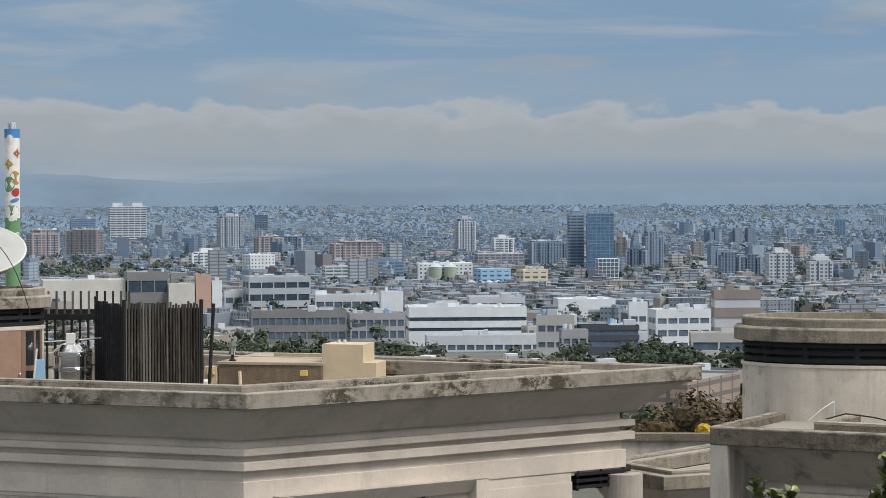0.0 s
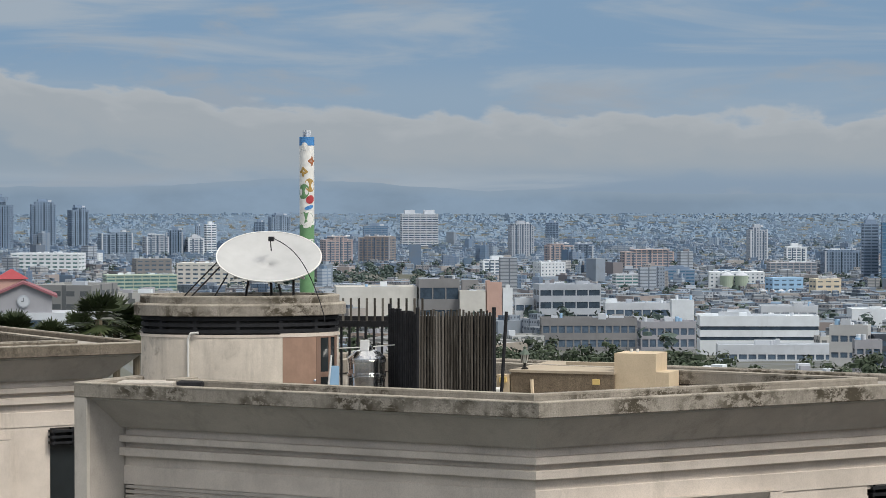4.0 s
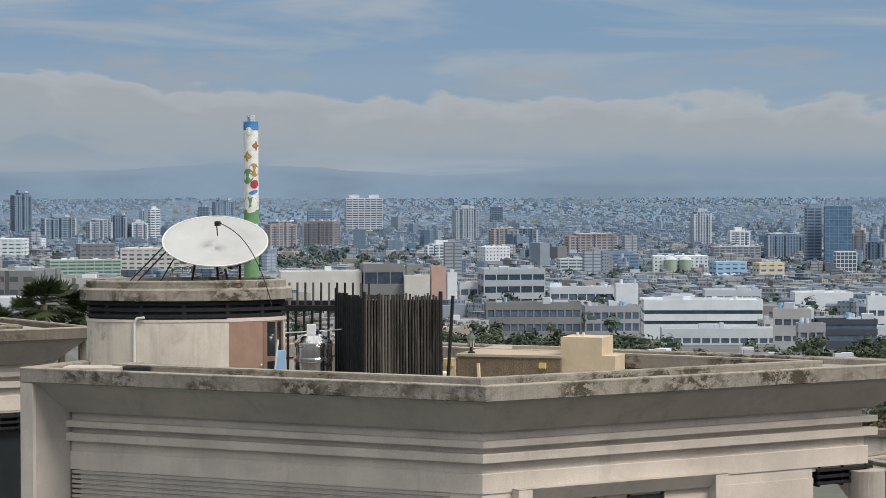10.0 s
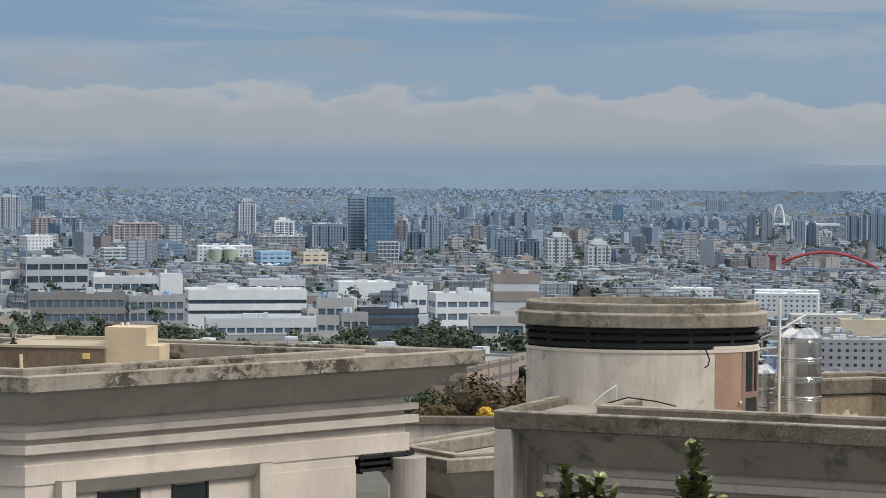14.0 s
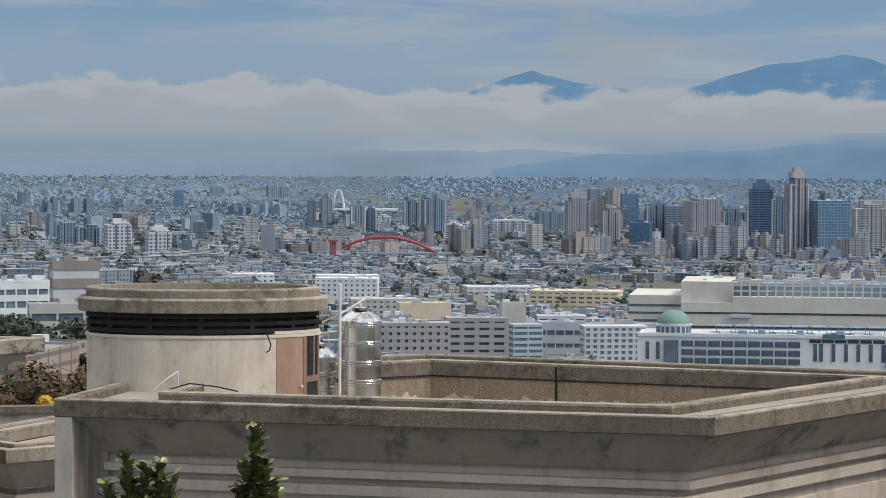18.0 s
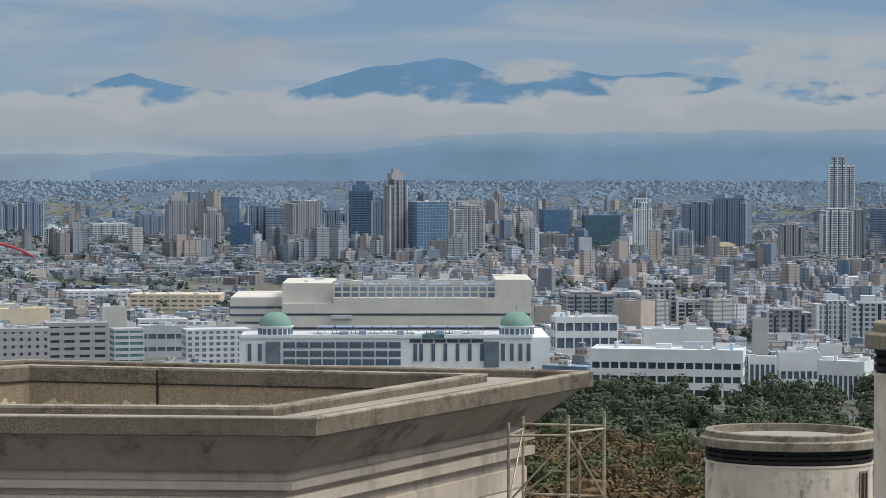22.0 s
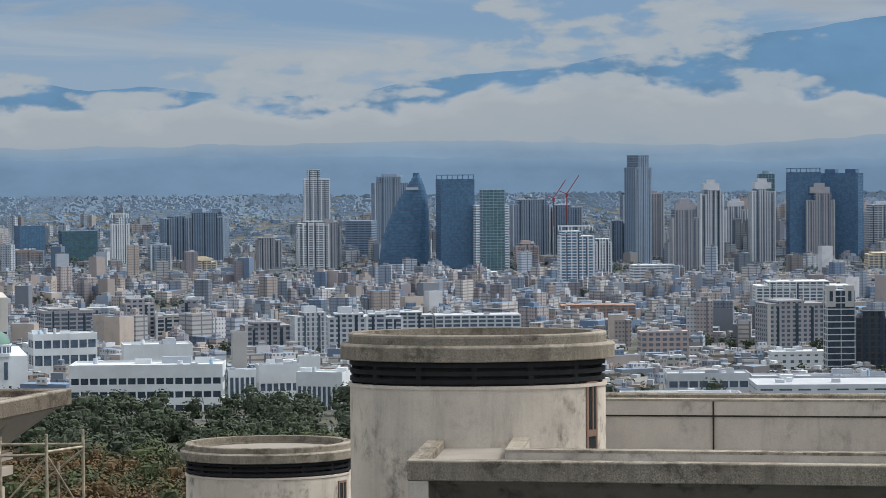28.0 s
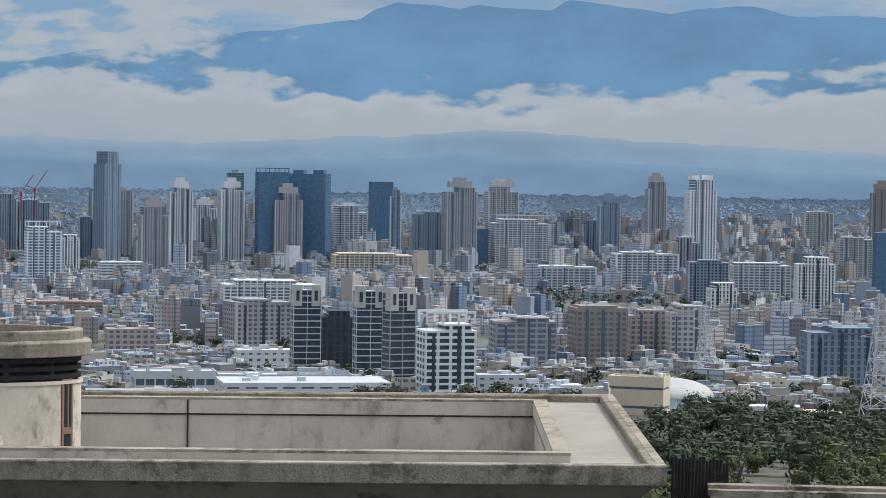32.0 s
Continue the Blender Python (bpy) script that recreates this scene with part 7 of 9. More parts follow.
def cloud_wisps():
    bm = bmesh.new()
    lay = bm.loops.layers.uv.new("bank")
    rows, a = [], 14.0
    while a <= 66:
        x, y = polar(a, 4872)
        col = []
        for k in range(7):
            el = 1.2 + 3.6 * k / 6
            col.append((bm.verts.new((x, y, EYE + 4872 * math.tan(radians(el)))), (a, el)))
        rows.append(col)
        a += 1.0
    for p, q in zip(rows, rows[1:]):
        for k in range(6):
            f = bm.faces.new((p[k][0], q[k][0], q[k + 1][0], p[k + 1][0]))
            for lp, c in zip(f.loops, (p[k][1], q[k][1], q[k + 1][1], p[k + 1][1])):
                lp[lay].uv = c
    box_ = {}

    def colour(t):
        uv = t.nodes.new("ShaderNodeUVMap")
        uv.uv_map = "bank"
        s = t.nodes.new("ShaderNodeSeparateXYZ")
        chain(t, (uv.outputs[0], s.inputs[0]))
        mp = t.nodes.new("ShaderNodeMapping")
        mp.inputs["Scale"].default_value, mp.inputs["Location"].default_value = (1.0, 2.4, 1), (2.3, 0.4, 0)
        n = nd(t, "ShaderNodeTexNoise", Scale=1.0, Detail=7, Roughness=0.5, Distortion=0.15)
        chain(t, (uv.outputs[0], mp.inputs[0]), (mp.outputs[0], n.inputs["Vector"]))
        # heaps of cloud (turn, height, half width, half height), ragged by the noise
        heap = None
        for a0, e0, w, h in WISPS:
            du = math_node(t, "DIVIDE", math_node(t, "SUBTRACT", s.outputs[0], a0), w)
            dv = math_node(t, "DIVIDE", math_node(t, "SUBTRACT", s.outputs[1], e0), h)
            g = math_node(t, "SUBTRACT", 1.0, math_node(t, "ADD", math_node(t, "MULTIPLY", du, du), math_node(t, "MULTIPLY", dv, dv)))
            heap = g if heap is None else math_node(t, "MAXIMUM", heap, g)
        heap = math_node(t, "MAXIMUM", heap, -1.5)
        v = math_node(t, "ADD", heap, math_node(t, "MULTIPLY", math_node(t, "SUBTRACT", n.outputs["Fac"], 0.5), 6.5))
        box_["cover"] = ramp(t, math_node(t, "ADD", math_node(t, "MULTIPLY", v, 0.5), 0.25), [(0.0, 0.0), (0.62, 0.96)])
        return ramp(t, math_node(t, "ADD", math_node(t, "MULTIPLY", v, 0.35), 0.25), [(0.1, (0.335, 0.40, 0.46)), (0.6, (0.38, 0.425, 0.465)), (1.0, (0.405, 0.445, 0.48))])

    m, t, e, o = glow("cloud_wisps", colour)
    tr, mx = t.nodes.new("ShaderNodeBsdfTransparent"), t.nodes.new("ShaderNodeMixShader")
    chain(t, (box_["cover"], mx.inputs[0]), (tr.outputs[0], mx.inputs[1]), (e.outputs[0], mx.inputs[2]), (mx.outputs[0], o.inputs["Surface"]))
    return tagged(obj("backdrop_cloud_wisps", bm, m), "broken white clouds hanging before the high mountains", "cloud", kind="structure")


cloud_wisps()

# ---- the flat-roofed houses in front ----
def sweep_into(bm, path, loops):
    """Open moulding along path (ccw walls on its left): closed section of (outset, z), mitred at the corners."""
    n, P = len(path), [Vector(p) for p in path]
    dirs = [(P[k + 1] - P[k]).normalized() for k in range(n - 1)]
    norm = [Vector((e.y, -e.x)) for e in dirs]
    off = []
    for k in range(n):
        a, b = norm[max(0, k - 1)], norm[min(n - 2, k)]
        off.append((a + b) / max(0.3, 1 + a.dot(b)))
    rows = [[bm.verts.new((*(P[k] + off[k] * o), z)) for o, z in loops] for k in range(n)]
    m = len(loops)
    for k in range(n - 1):
        for j in range(m):
            i = (j + 1) % m
            bm.faces.new((rows[k][j], rows[k + 1][j], rows[k + 1][i], rows[k][i]))
    bm.faces.new(rows[0])
    bm.faces.new(rows[-1][::-1])
    bmesh.ops.recalc_face_normals(bm, faces=bm.faces)
    return bm


class Wall:
    """Local frame on the edge a to b: s along it, o outward, z up."""

    def __init__(self, a, b):
        self.a = Vector(a)
        self.e = (Vector(b) - self.a).normalized()
        self.n = Vector((self.e.y, -self.e.x))

    def at(self, s, o):
        return self.a + self.e * s + self.n * o

    def block(self, bm, s0, s1, o0, o1, z0, z1):
        return slab_into(bm, [self.at(s0, o1), self.at(s1, o1), self.at(s1, o0), self.at(s0, o0)], z0, z1)


def villa(name, poly, top, cope, cove, label, inner="concrete", bottom=0.0, floor_drop=1.1, flat_side=True, deck=1.2, lower=None, face="stucco", cap=None):
    """A flat-roofed house: coping, gutter deck, inner wall, cove and two ledges. poly: the coping's outer edge, ccw; its last edge is a plain side."""
    h = empty(name, pose(0, 0, 0), label, "house", "flat-roofed houses")
    mid = bottom if lower is None else top - 2.34
    part("wall", ring_into(bmesh.new(), poly, [(-0.97, mid), (-0.97, top - 2.30), (-1.17, top - 2.30), (-1.17, top - 1.0), (-1.35, top - 1.0), (-1.35, mid)]), M["stucco"], h)
    if lower:
        part("lower_wall", ring_into(bmesh.new(), lower, [(-0.97, bottom), (-0.97, mid), (-1.25, mid), (-1.25, bottom)]), M["stucco"], h)
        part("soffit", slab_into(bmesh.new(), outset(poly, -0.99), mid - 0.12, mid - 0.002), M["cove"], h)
    path = list(poly) if flat_side else list(poly) + [poly[0]]
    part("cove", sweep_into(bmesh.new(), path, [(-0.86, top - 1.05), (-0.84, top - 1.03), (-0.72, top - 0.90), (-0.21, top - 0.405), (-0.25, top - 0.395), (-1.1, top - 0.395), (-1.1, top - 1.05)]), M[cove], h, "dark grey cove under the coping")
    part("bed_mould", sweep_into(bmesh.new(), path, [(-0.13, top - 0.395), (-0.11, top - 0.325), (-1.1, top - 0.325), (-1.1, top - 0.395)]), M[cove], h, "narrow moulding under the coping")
    # fascia, two proud ledges with recesses above them, two-step frieze
    for z1, z0, o in ((1.05, 1.24, -1.02), (1.24, 1.385, -0.83), (1.385, 1.515, -1.02), (1.515, 1.70, -0.83), (1.70, 1.94, -1.0), (1.94, 2.36, -0.945)):
        part("ledge", sweep_into(bmesh.new(), path, [(o, top - z0), (o, top - z1 - 0.012), (o - 0.012, top - z1), (-1.2, top - z1), (-1.2, top - z0)]), M[face], h)
    part("coping", ring_into(bmesh.new(), poly, [(-0.015, top - 0.335), (0, top - 0.32), (0, top - 0.02), (-0.02, top), (-0.28, top), (-0.30, top - 0.02), (-0.30, top - 0.335)]), M[cope], h, "weathered pebble-dash coping")
    # thin pale strips: wear plus painted light along the coping's top
    part("worn_edge", ring_into(bmesh.new(), poly, [(0.005, top - 0.035), (0.005, top - 0.012), (-0.012, top + 0.006), (-0.16, top + 0.006), (-0.16, top - 0.035)]), M["worn_lit"], h, "pale top edge, wear with painted light")
    part("gutter_deck", ring_into(bmesh.new(), poly, [(-0.29, top - 0.40), (-0.29, top - 0.15), (-0.31 - deck, top - 0.15), (-0.31 - deck, top - 0.40)]), M["roof_floor"], h)
    part("inner_wall", ring_into(bmesh.new(), poly, [(-0.30 - deck, top - 0.38), (-0.30 - deck, top + 0.02), (-0.58 - deck, top + 0.02), (-0.58 - deck, top - 0.30)]), M[cap or cope], h)
    part("worn_edge", ring_into(bmesh.new(), poly, [(-0.294 - deck, top - 0.02), (-0.294 - deck, top + 0.026), (-0.586 - deck, top + 0.026), (-0.586 - deck, top - 0.02)]), M["worn_lit"], h)
    part("wall_lining", ring_into(bmesh.new(), poly, [(-0.50 - deck, top - floor_drop - 0.1), (-0.50 - deck, top - 0.29), (-0.55 - deck, top - 0.29), (-0.55 - deck, top - floor_drop - 0.1)]), M[inner], h)
    part("groove", ring_into(bmesh.new(), poly, [(-0.53 - deck, top - 0.335), (-0.53 - deck, top - 0.30), (-0.584 - deck, top - 0.302), (-0.584 - deck, top - 0.335)]), M["iron"], h, "dark groove under the wall cap")
    part("roof", slab_into(bmesh.new(), outset(poly, -0.5 - deck), top - floor_drop - 0.25, top - floor_drop), M["roof_floor"], h, "grey screed roof")
    if flat_side:
        w = Wall(poly[-1], poly[0])
        ln = (Vector(poly[0]) - Vector(poly[-1])).length
        part("side_wall", w.block(bmesh.new(), 0.3, ln - 0.006, -0.34, -0.006, bottom, top - 0.34), M["concrete"], h)
        f = Wall(poly[0], poly[1])
        bm = bmesh.new()
        slab_into(bm, [f.at(0.30, -0.05), f.at(0.70, -0.93), f.at(0.70, -1.02), f.at(0.30, -1.02)], bottom, top - 0.40)
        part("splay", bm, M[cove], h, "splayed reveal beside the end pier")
    return h


def tube_path(bm, pts, r, n=6):
    for a, b in zip(pts, pts[1:]):
        tube_into(bm, a, b, r, n)
    return bm


def arc(r0, r1, a0, a1, z0, z1):
    """A curved block between two radii, from a0 to a1 degrees."""
    n = max(2, int((a1 - a0) / 3))
    bm = bmesh.new()
    ps = [(r1 * math.cos(radians(a0 + (a1 - a0) * k / n)), r1 * math.sin(radians(a0 + (a1 - a0) * k / n))) for k in range(n + 1)]
    ps += [(r0 * math.cos(radians(a1 - (a1 - a0) * k / n)), r0 * math.sin(radians(a1 - (a1 - a0) * k / n))) for k in range(n + 1)]
    return slab_into(bm, ps, z0, z1)


def drum(name, x, y, top, label, door=None, floor=None, cope="cope3", r=2.36, wallmat="drum", oval=0.6):
    """A rounded stair tower, shallower than wide: rendered wall, dark louvre band, two-step coping ring, and a door towards door (degrees)."""
    face = math.degrees(math.atan2(x, y))
    h = empty(name, pose(x, y, 0, rz=-face) @ Matrix.Diagonal((1, oval, 1, 1)), label, "stair tower", "stair towers")
    z = top
    door = door and [a + face for a in door]
    part("drum_wall", lathe_into(bmesh.new(), [(r, 0.0), (r, z - 0.905), (r - 0.2, z - 0.905), (r - 0.2, 0.0)], 72), M[wallmat], h)
    part("wall_lip", lathe_into(bmesh.new(), [(r + 0.03, z - 0.955), (r + 0.03, z - 0.895), (r - 0.1, z - 0.895), (r - 0.1, z - 0.955)], 72), M["stucco"], h)
    part("louvre_core", lathe_into(bmesh.new(), [(r - 0.16, z - 0.92), (r - 0.16, z - 0.46), (r - 0.3, z - 0.46), (r - 0.3, z - 0.92)], 64), M["iron"], h)
    slat = part("louvre", lathe_into(bmesh.new(), [(r - 0.06, -0.05), (r + 0.0, -0.03), (r + 0.0, 0.05), (r - 0.06, 0.05)], 64), M["slat"], h, "dark louvre ring")
    slat.matrix_basis = pose(0, 0, z - 0.825)
    for k in range(1, 3):
        share("louvre", slat, h, pose(0, 0, z - 0.825 + 0.145 * k))
    post = part("louvre_post", box(r - 0.14, r - 0.012, -0.05, 0.05, -0.24, 0.24), M["slat"], h)
    for k in range(14):
        m = Matrix.Rotation(2 * math.pi * k / 14 + 0.2, 4, "Z") @ pose(0, 0, z - 0.7)
        if k == 0:
            post.matrix_basis = m
        else:
            share("louvre_post", post, h, m)
    part("coping", lathe_into(bmesh.new(), [(r + 0.15, z - 0.465), (r + 0.17, z - 0.45), (r + 0.17, z - 0.22), (r + 0.13, z - 0.18), (r - 0.3, z - 0.18), (r - 0.3, z - 0.465)], 80), M[cope], h, "weathered pebble-dash ring")
    # pale strips on both rings: wear, with the light on top painted in
    part("worn_edge", lathe_into(bmesh.new(), [(r + 0.175, z - 0.235), (r + 0.175, z - 0.215), (r + 0.134, z - 0.174), (r + 0.03, z - 0.174), (r + 0.03, z - 0.235)], 80), M["worn_lit"], h, "pale ring edge, wear with painted light")
    part("worn_edge", lathe_into(bmesh.new(), [(r + 0.025, z - 0.05), (r + 0.025, z - 0.015), (r - 0.002, z + 0.006), (r - 0.10, z + 0.006), (r - 0.10, z - 0.05)], 80), M["worn_lit"], h)
    part("upper_ring", lathe_into(bmesh.new(), [(r + 0.02, z - 0.19), (r + 0.02, z - 0.02), (r, z), (r - 0.22, z), (r - 0.22, z - 0.19)], 80), M[cope], h)
    part("roof", lathe_into(bmesh.new(), [(0.02, z - 0.32), (r - 0.2, z - 0.32), (r - 0.2, z - 0.22), (0.02, z - 0.22)], 48), M["roof_floor"], h)
    if door is not None:
        a0, a1, a2 = door
        if a1 > a0:
            part("door_head", arc(r - 0.1, r + 0.025, a0 - 1.2, a2 + 1.0, floor + 2.06, floor + 2.12), M["stucco"], h)
            dr = part("door", arc(r - 0.1, r + 0.012, a0, a1, floor + 0.02, floor + 2.06), M["door"], h, "plain brown door")
            part("door_joint", arc(r - 0.1, r + 0.016, a1 - 0.3, a1, floor, floor + 2.06), M["frame"], dr)
            kn = bmesh.new()
            ka = radians(a1 - 2.5)
            bmesh.ops.create_uvsphere(kn, u_segments=10, v_segments=6, radius=0.04, matrix=Matrix.Translation(((r + 0.05) * math.cos(ka), (r + 0.05) * math.sin(ka), floor + 1.0)))
            part("door_knob", kn, M["steel"], dr, "small steel knob")
        dw = part("side_window", arc(r - 0.1, r + 0.006, a1, a2, floor, floor + 2.06), M["pane"], h, "narrow dark window beside the door")
        k = (a2 - a1)
        for b0, b1, z0, z1 in ((a1, a2, 2.0, 2.06), (a1, a2, 1.08, 1.2), (a1, a1 + 0.14 * k, 0, 2.06), (a2 - 0.14 * k, a2, 0, 2.06), (a1 + 0.5 * k, a1 + 0.58 * k, 1.2, 2.0)):
            part("window_frame", arc(r - 0.1, r + 0.025, b0, b1, floor + z0, floor + z1), M["frame"], dw)
    return h


def window_bay(h, w, s0, s1, z1, panes, o=-0.88, side=0.35):
    """A raised surround with sloping head, jambs and dark panes; panes: (s0, s1) pairs."""
    bm = bmesh.new()
    slab = [w.at(s0, o + 0.22), w.at(s1, o + 0.22), w.at(s1 - side, o), w.at(s0 + side, o)]
    lo = [bm.verts.new((*p, z1 - 0.30)) for p in (w.at(s0 + side, o + 0.02), w.at(s1 - side, o + 0.02), w.at(s1 - side, o - 0.1), w.at(s0 + side, o - 0.1))]
    hi = [bm.verts.new((*p, z1)) for p in (w.at(s0, o + 0.20), w.at(s1, o + 0.20), w.at(s1, o - 0.1), w.at(s0, o - 0.1))]
    bm.faces.new(lo[::-1])
    bm.faces.new(hi)
    for k in range(4):
        j = (k + 1) % 4
        bm.faces.new((lo[k], lo[j], hi[j], hi[k]))
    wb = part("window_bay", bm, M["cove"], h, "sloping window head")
    for a, b in ((s0, s0 + side), (s1 - side, s1)):
        bm = bmesh.new()
        w.block(bm, a, b, o - 0.1, o + 0.2 - 0.01, z1 - 4.0, z1 - 0.02)
        part("jamb", bm, M["stucco"], wb)
    for a, b in panes:
        bm = bmesh.new()
        w.block(bm, a, b, o - 0.1, o - 0.055, z1 - 3.6, z1 - 0.36)
        part("pane", bm, M["pane"], wb, "dark window pane")
        bm = bmesh.new()
        w.block(bm, a - 0.04, a + 0.02, o - 0.1, o - 0.03, z1 - 3.6, z1 - 0.33)
        w.block(bm, b - 0.02, b + 0.04, o - 0.1, o - 0.03, z1 - 3.6, z1 - 0.33)
        part("frame", bm, M["iron"], wb)
    return wb


# house with the dish on its stair tower
B1 = [(-14.80, 55.95), (-3.92, 51.6), (6.19, 59.35), (-10.4, 67.2)]
w1 = Wall(B1[1], B1[2])
T1 = EYE - 4.30
h1 = villa("dish_house", B1, T1, "cope1", "cove", "warm grey flat-roofed house with stepped cornice and pale coping", lower=[B1[0], B1[1], tuple(w1.at(10.5, 0)), tuple(w1.at(10.5, -4.0)), B1[3]])
drum("stair_tower", -11.52, 58.72, EYE - 2.41, "round rendered stair tower carrying a satellite dish", (-53.9, -29.5, -4), T1 - 1.1, "cope1", r=2.32, oval=0.5)
window_bay(h1, w1, 1.28, 6.88, 9.41, [(4.34, 5.23), (2.4, 3.4)])
bm = bmesh.new()
w1.block(bm, 7.0, 9.55, -1.0, -0.955, 5.0, 9.1)
part("infill_panel", bm, M["stucco"], h1)
for k in range(14):   # ribbed shutter under the left-hand frieze
    bm = bmesh.new()
    sweep_into(bm, [Wall(B1[0], B1[1]).at(0.75, 0), Wall(B1[0], B1[1]).at(10.4, 0)], [(-0.985, T1 - 2.47 - 0.11 * k), (-0.93, T1 - 2.45 - 0.11 * k), (-0.93, T1 - 2.38 - 0.11 * k), (-0.985, T1 - 2.38 - 0.11 * k)])
    part("shutter_rib", bm, M["cove"], h1)


def grille(h, w, s0, s1, z0, z1, o0, o1, n=3):
    """Projecting dark metal louvre box on a wall."""
    bm = bmesh.new()
    w.block(bm, s0, s1, o0, o0 + 0.05, z0, z1)
    g = part("louvre_box", bm, M["iron"], h, "dark metal louvre screen")
    for k in range(n):
        z = z0 + (z1 - z0) * (k + 0.3) / n
        bm = bmesh.new()
        w.block(bm, s0 - 0.05, s1 + 0.12, o0, o1, z, z + 0.07)
        part("louvre_slat", bm, M["slat"], g)
    for s in (s0 + 0.05, (s0 + s1) / 2, s1 - 0.05):
        bm = bmesh.new()
        w.block(bm, s - 0.03, s + 0.03, o0, o1 - 0.06, z0, z1)
        part("louvre_post", bm, M["slat"], g)
    return g


grille(h1, w1, 9.7, 11.2, 8.88, 9.33, -1.5, -0.92)
# middle house
B2 = [(5.02, 46.5), (15.74, 40.80), (24.64, 47.55), (14.3, 55.3), (8.7, 53.6)]
T2 = EYE - 4.50
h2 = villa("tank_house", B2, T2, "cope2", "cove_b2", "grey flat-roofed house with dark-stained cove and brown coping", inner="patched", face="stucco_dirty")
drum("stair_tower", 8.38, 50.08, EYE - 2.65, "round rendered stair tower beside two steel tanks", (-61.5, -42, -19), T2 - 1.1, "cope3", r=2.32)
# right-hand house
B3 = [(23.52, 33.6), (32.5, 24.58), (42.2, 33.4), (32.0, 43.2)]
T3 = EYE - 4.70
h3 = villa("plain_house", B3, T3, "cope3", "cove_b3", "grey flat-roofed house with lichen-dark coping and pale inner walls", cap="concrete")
drum("stair_tower", 27.0, 36.35, EYE - 2.875, "tall round stair tower with streaked render", (-70, -70, -60), T3 - 1.1, "cope3", r=2.30, oval=0.5)
drum("stair_tower", 40.26, 64.95, EYE - 8.13, "lower round stair tower down the slope", (-66, -66, -54), EYE - 11.3, "cope3", r=2.5, oval=0.74)


def joint(h, a, b, s, z0, z1, deck=1.2):
    w = Wall(a, b)
    bm = bmesh.new()
    w.block(bm, s, s + 0.035, -0.60 - deck, -0.56 - deck, z0, z1)
    part("wall_joint", bm, M["iron"], h, "dark joint line")


joint(h2, B2[2], B2[3], 9.11, T2 - 1.1, T2 - 0.02)
joint(h3, B3[2], B3[3], 9.0, T3 - 1.1, T3 - 0.02)
# house on the left, further back
B0 = [(-36.0, 55.5), (-16.6, 71.0), (-26.0, 82.0), (-46.0, 66.0)]
T0 = EYE - 4.28
h0 = villa("window_house", B0, T0, "cope2", "cove", "pale stucco house with tall dark windows and brown coping", inner="brownwall")
drum("stair_tower", -26.6, 67.2, EYE - 2.2, "round stair tower half hidden by the shrub", None, None, "cope2")
w0 = Wall(B0[0], B0[1])
window_bay(h0, w0, 14.7, 20.9, 9.06, [(15.4, 18.08), (19.62, 20.23)])
grille(h0, w0, 22.19, 23.4, 8.8, 9.3, -0.97, -0.7, 3)
bm = bmesh.new()
w0.block(bm, 22.19, 23.1, -0.97, -0.95, 5.0, 8.8)
part("pane", bm, M["pane"], h0, "dark tall window")
# lower houses down the slope, seen in the gap
B5 = [(3.6, 63.0), (5.35, 60.0), (10.5, 62.5), (8.0, 68.5)]
villa("lower_house", B5, 9.0, "cope3", "cove", "lower grey house in the gap between two villas", deck=0.4, flat_side=False)
bm = bmesh.new()
part_h = empty("garden_wall", pose(0, 0, 0), "stained grey garden wall with a brown coping", "wall", "flat-roofed houses")
slab_into(bm, [(4.6, 70.0), (9.5, 69.6), (9.5, 69.9), (4.6, 70.3)], 0, 8.86)
part("panel", bm, M["concrete"], part_h)
bm = bmesh.new()
slab_into(bm, [(4.5, 69.9), (9.6, 69.5), (9.6, 70.0), (4.5, 70.4)], 8.86, 9.05)
part("coping", bm, M["cope2"], part_h)
bm = bmesh.new()
tube_into(bm, (4.35, 59.0, 0), (4.35, 59.0, 9.2), 0.42, 24)
tagged(obj("round_column", bm, M["cove"]), "plain grey round column beside the house", "column")
# beige wall beyond the right-hand house, bottom of the view
bw = Wall((33.75, 24.6), (38.2, 19.0))
bh_ = empty("terrace_wall", pose(0, 0, 0), "beige garden wall with a pale double coping", "wall", "flat-roofed houses")
part("panel", bw.block(bmesh.new(), 0, 7.1, -0.3, 0, 0, 10.7), M["stucco"], bh_)
part("coping", bw.block(bmesh.new(), -0.05, 7.2, -0.34, 0.05, 10.7, 10.80), M["cope1"], bh_)
part("coping", bw.block(bmesh.new(), -0.05, 7.2, -0.5, -0.2, 10.79, 10.86), M["cope1"], bh_)

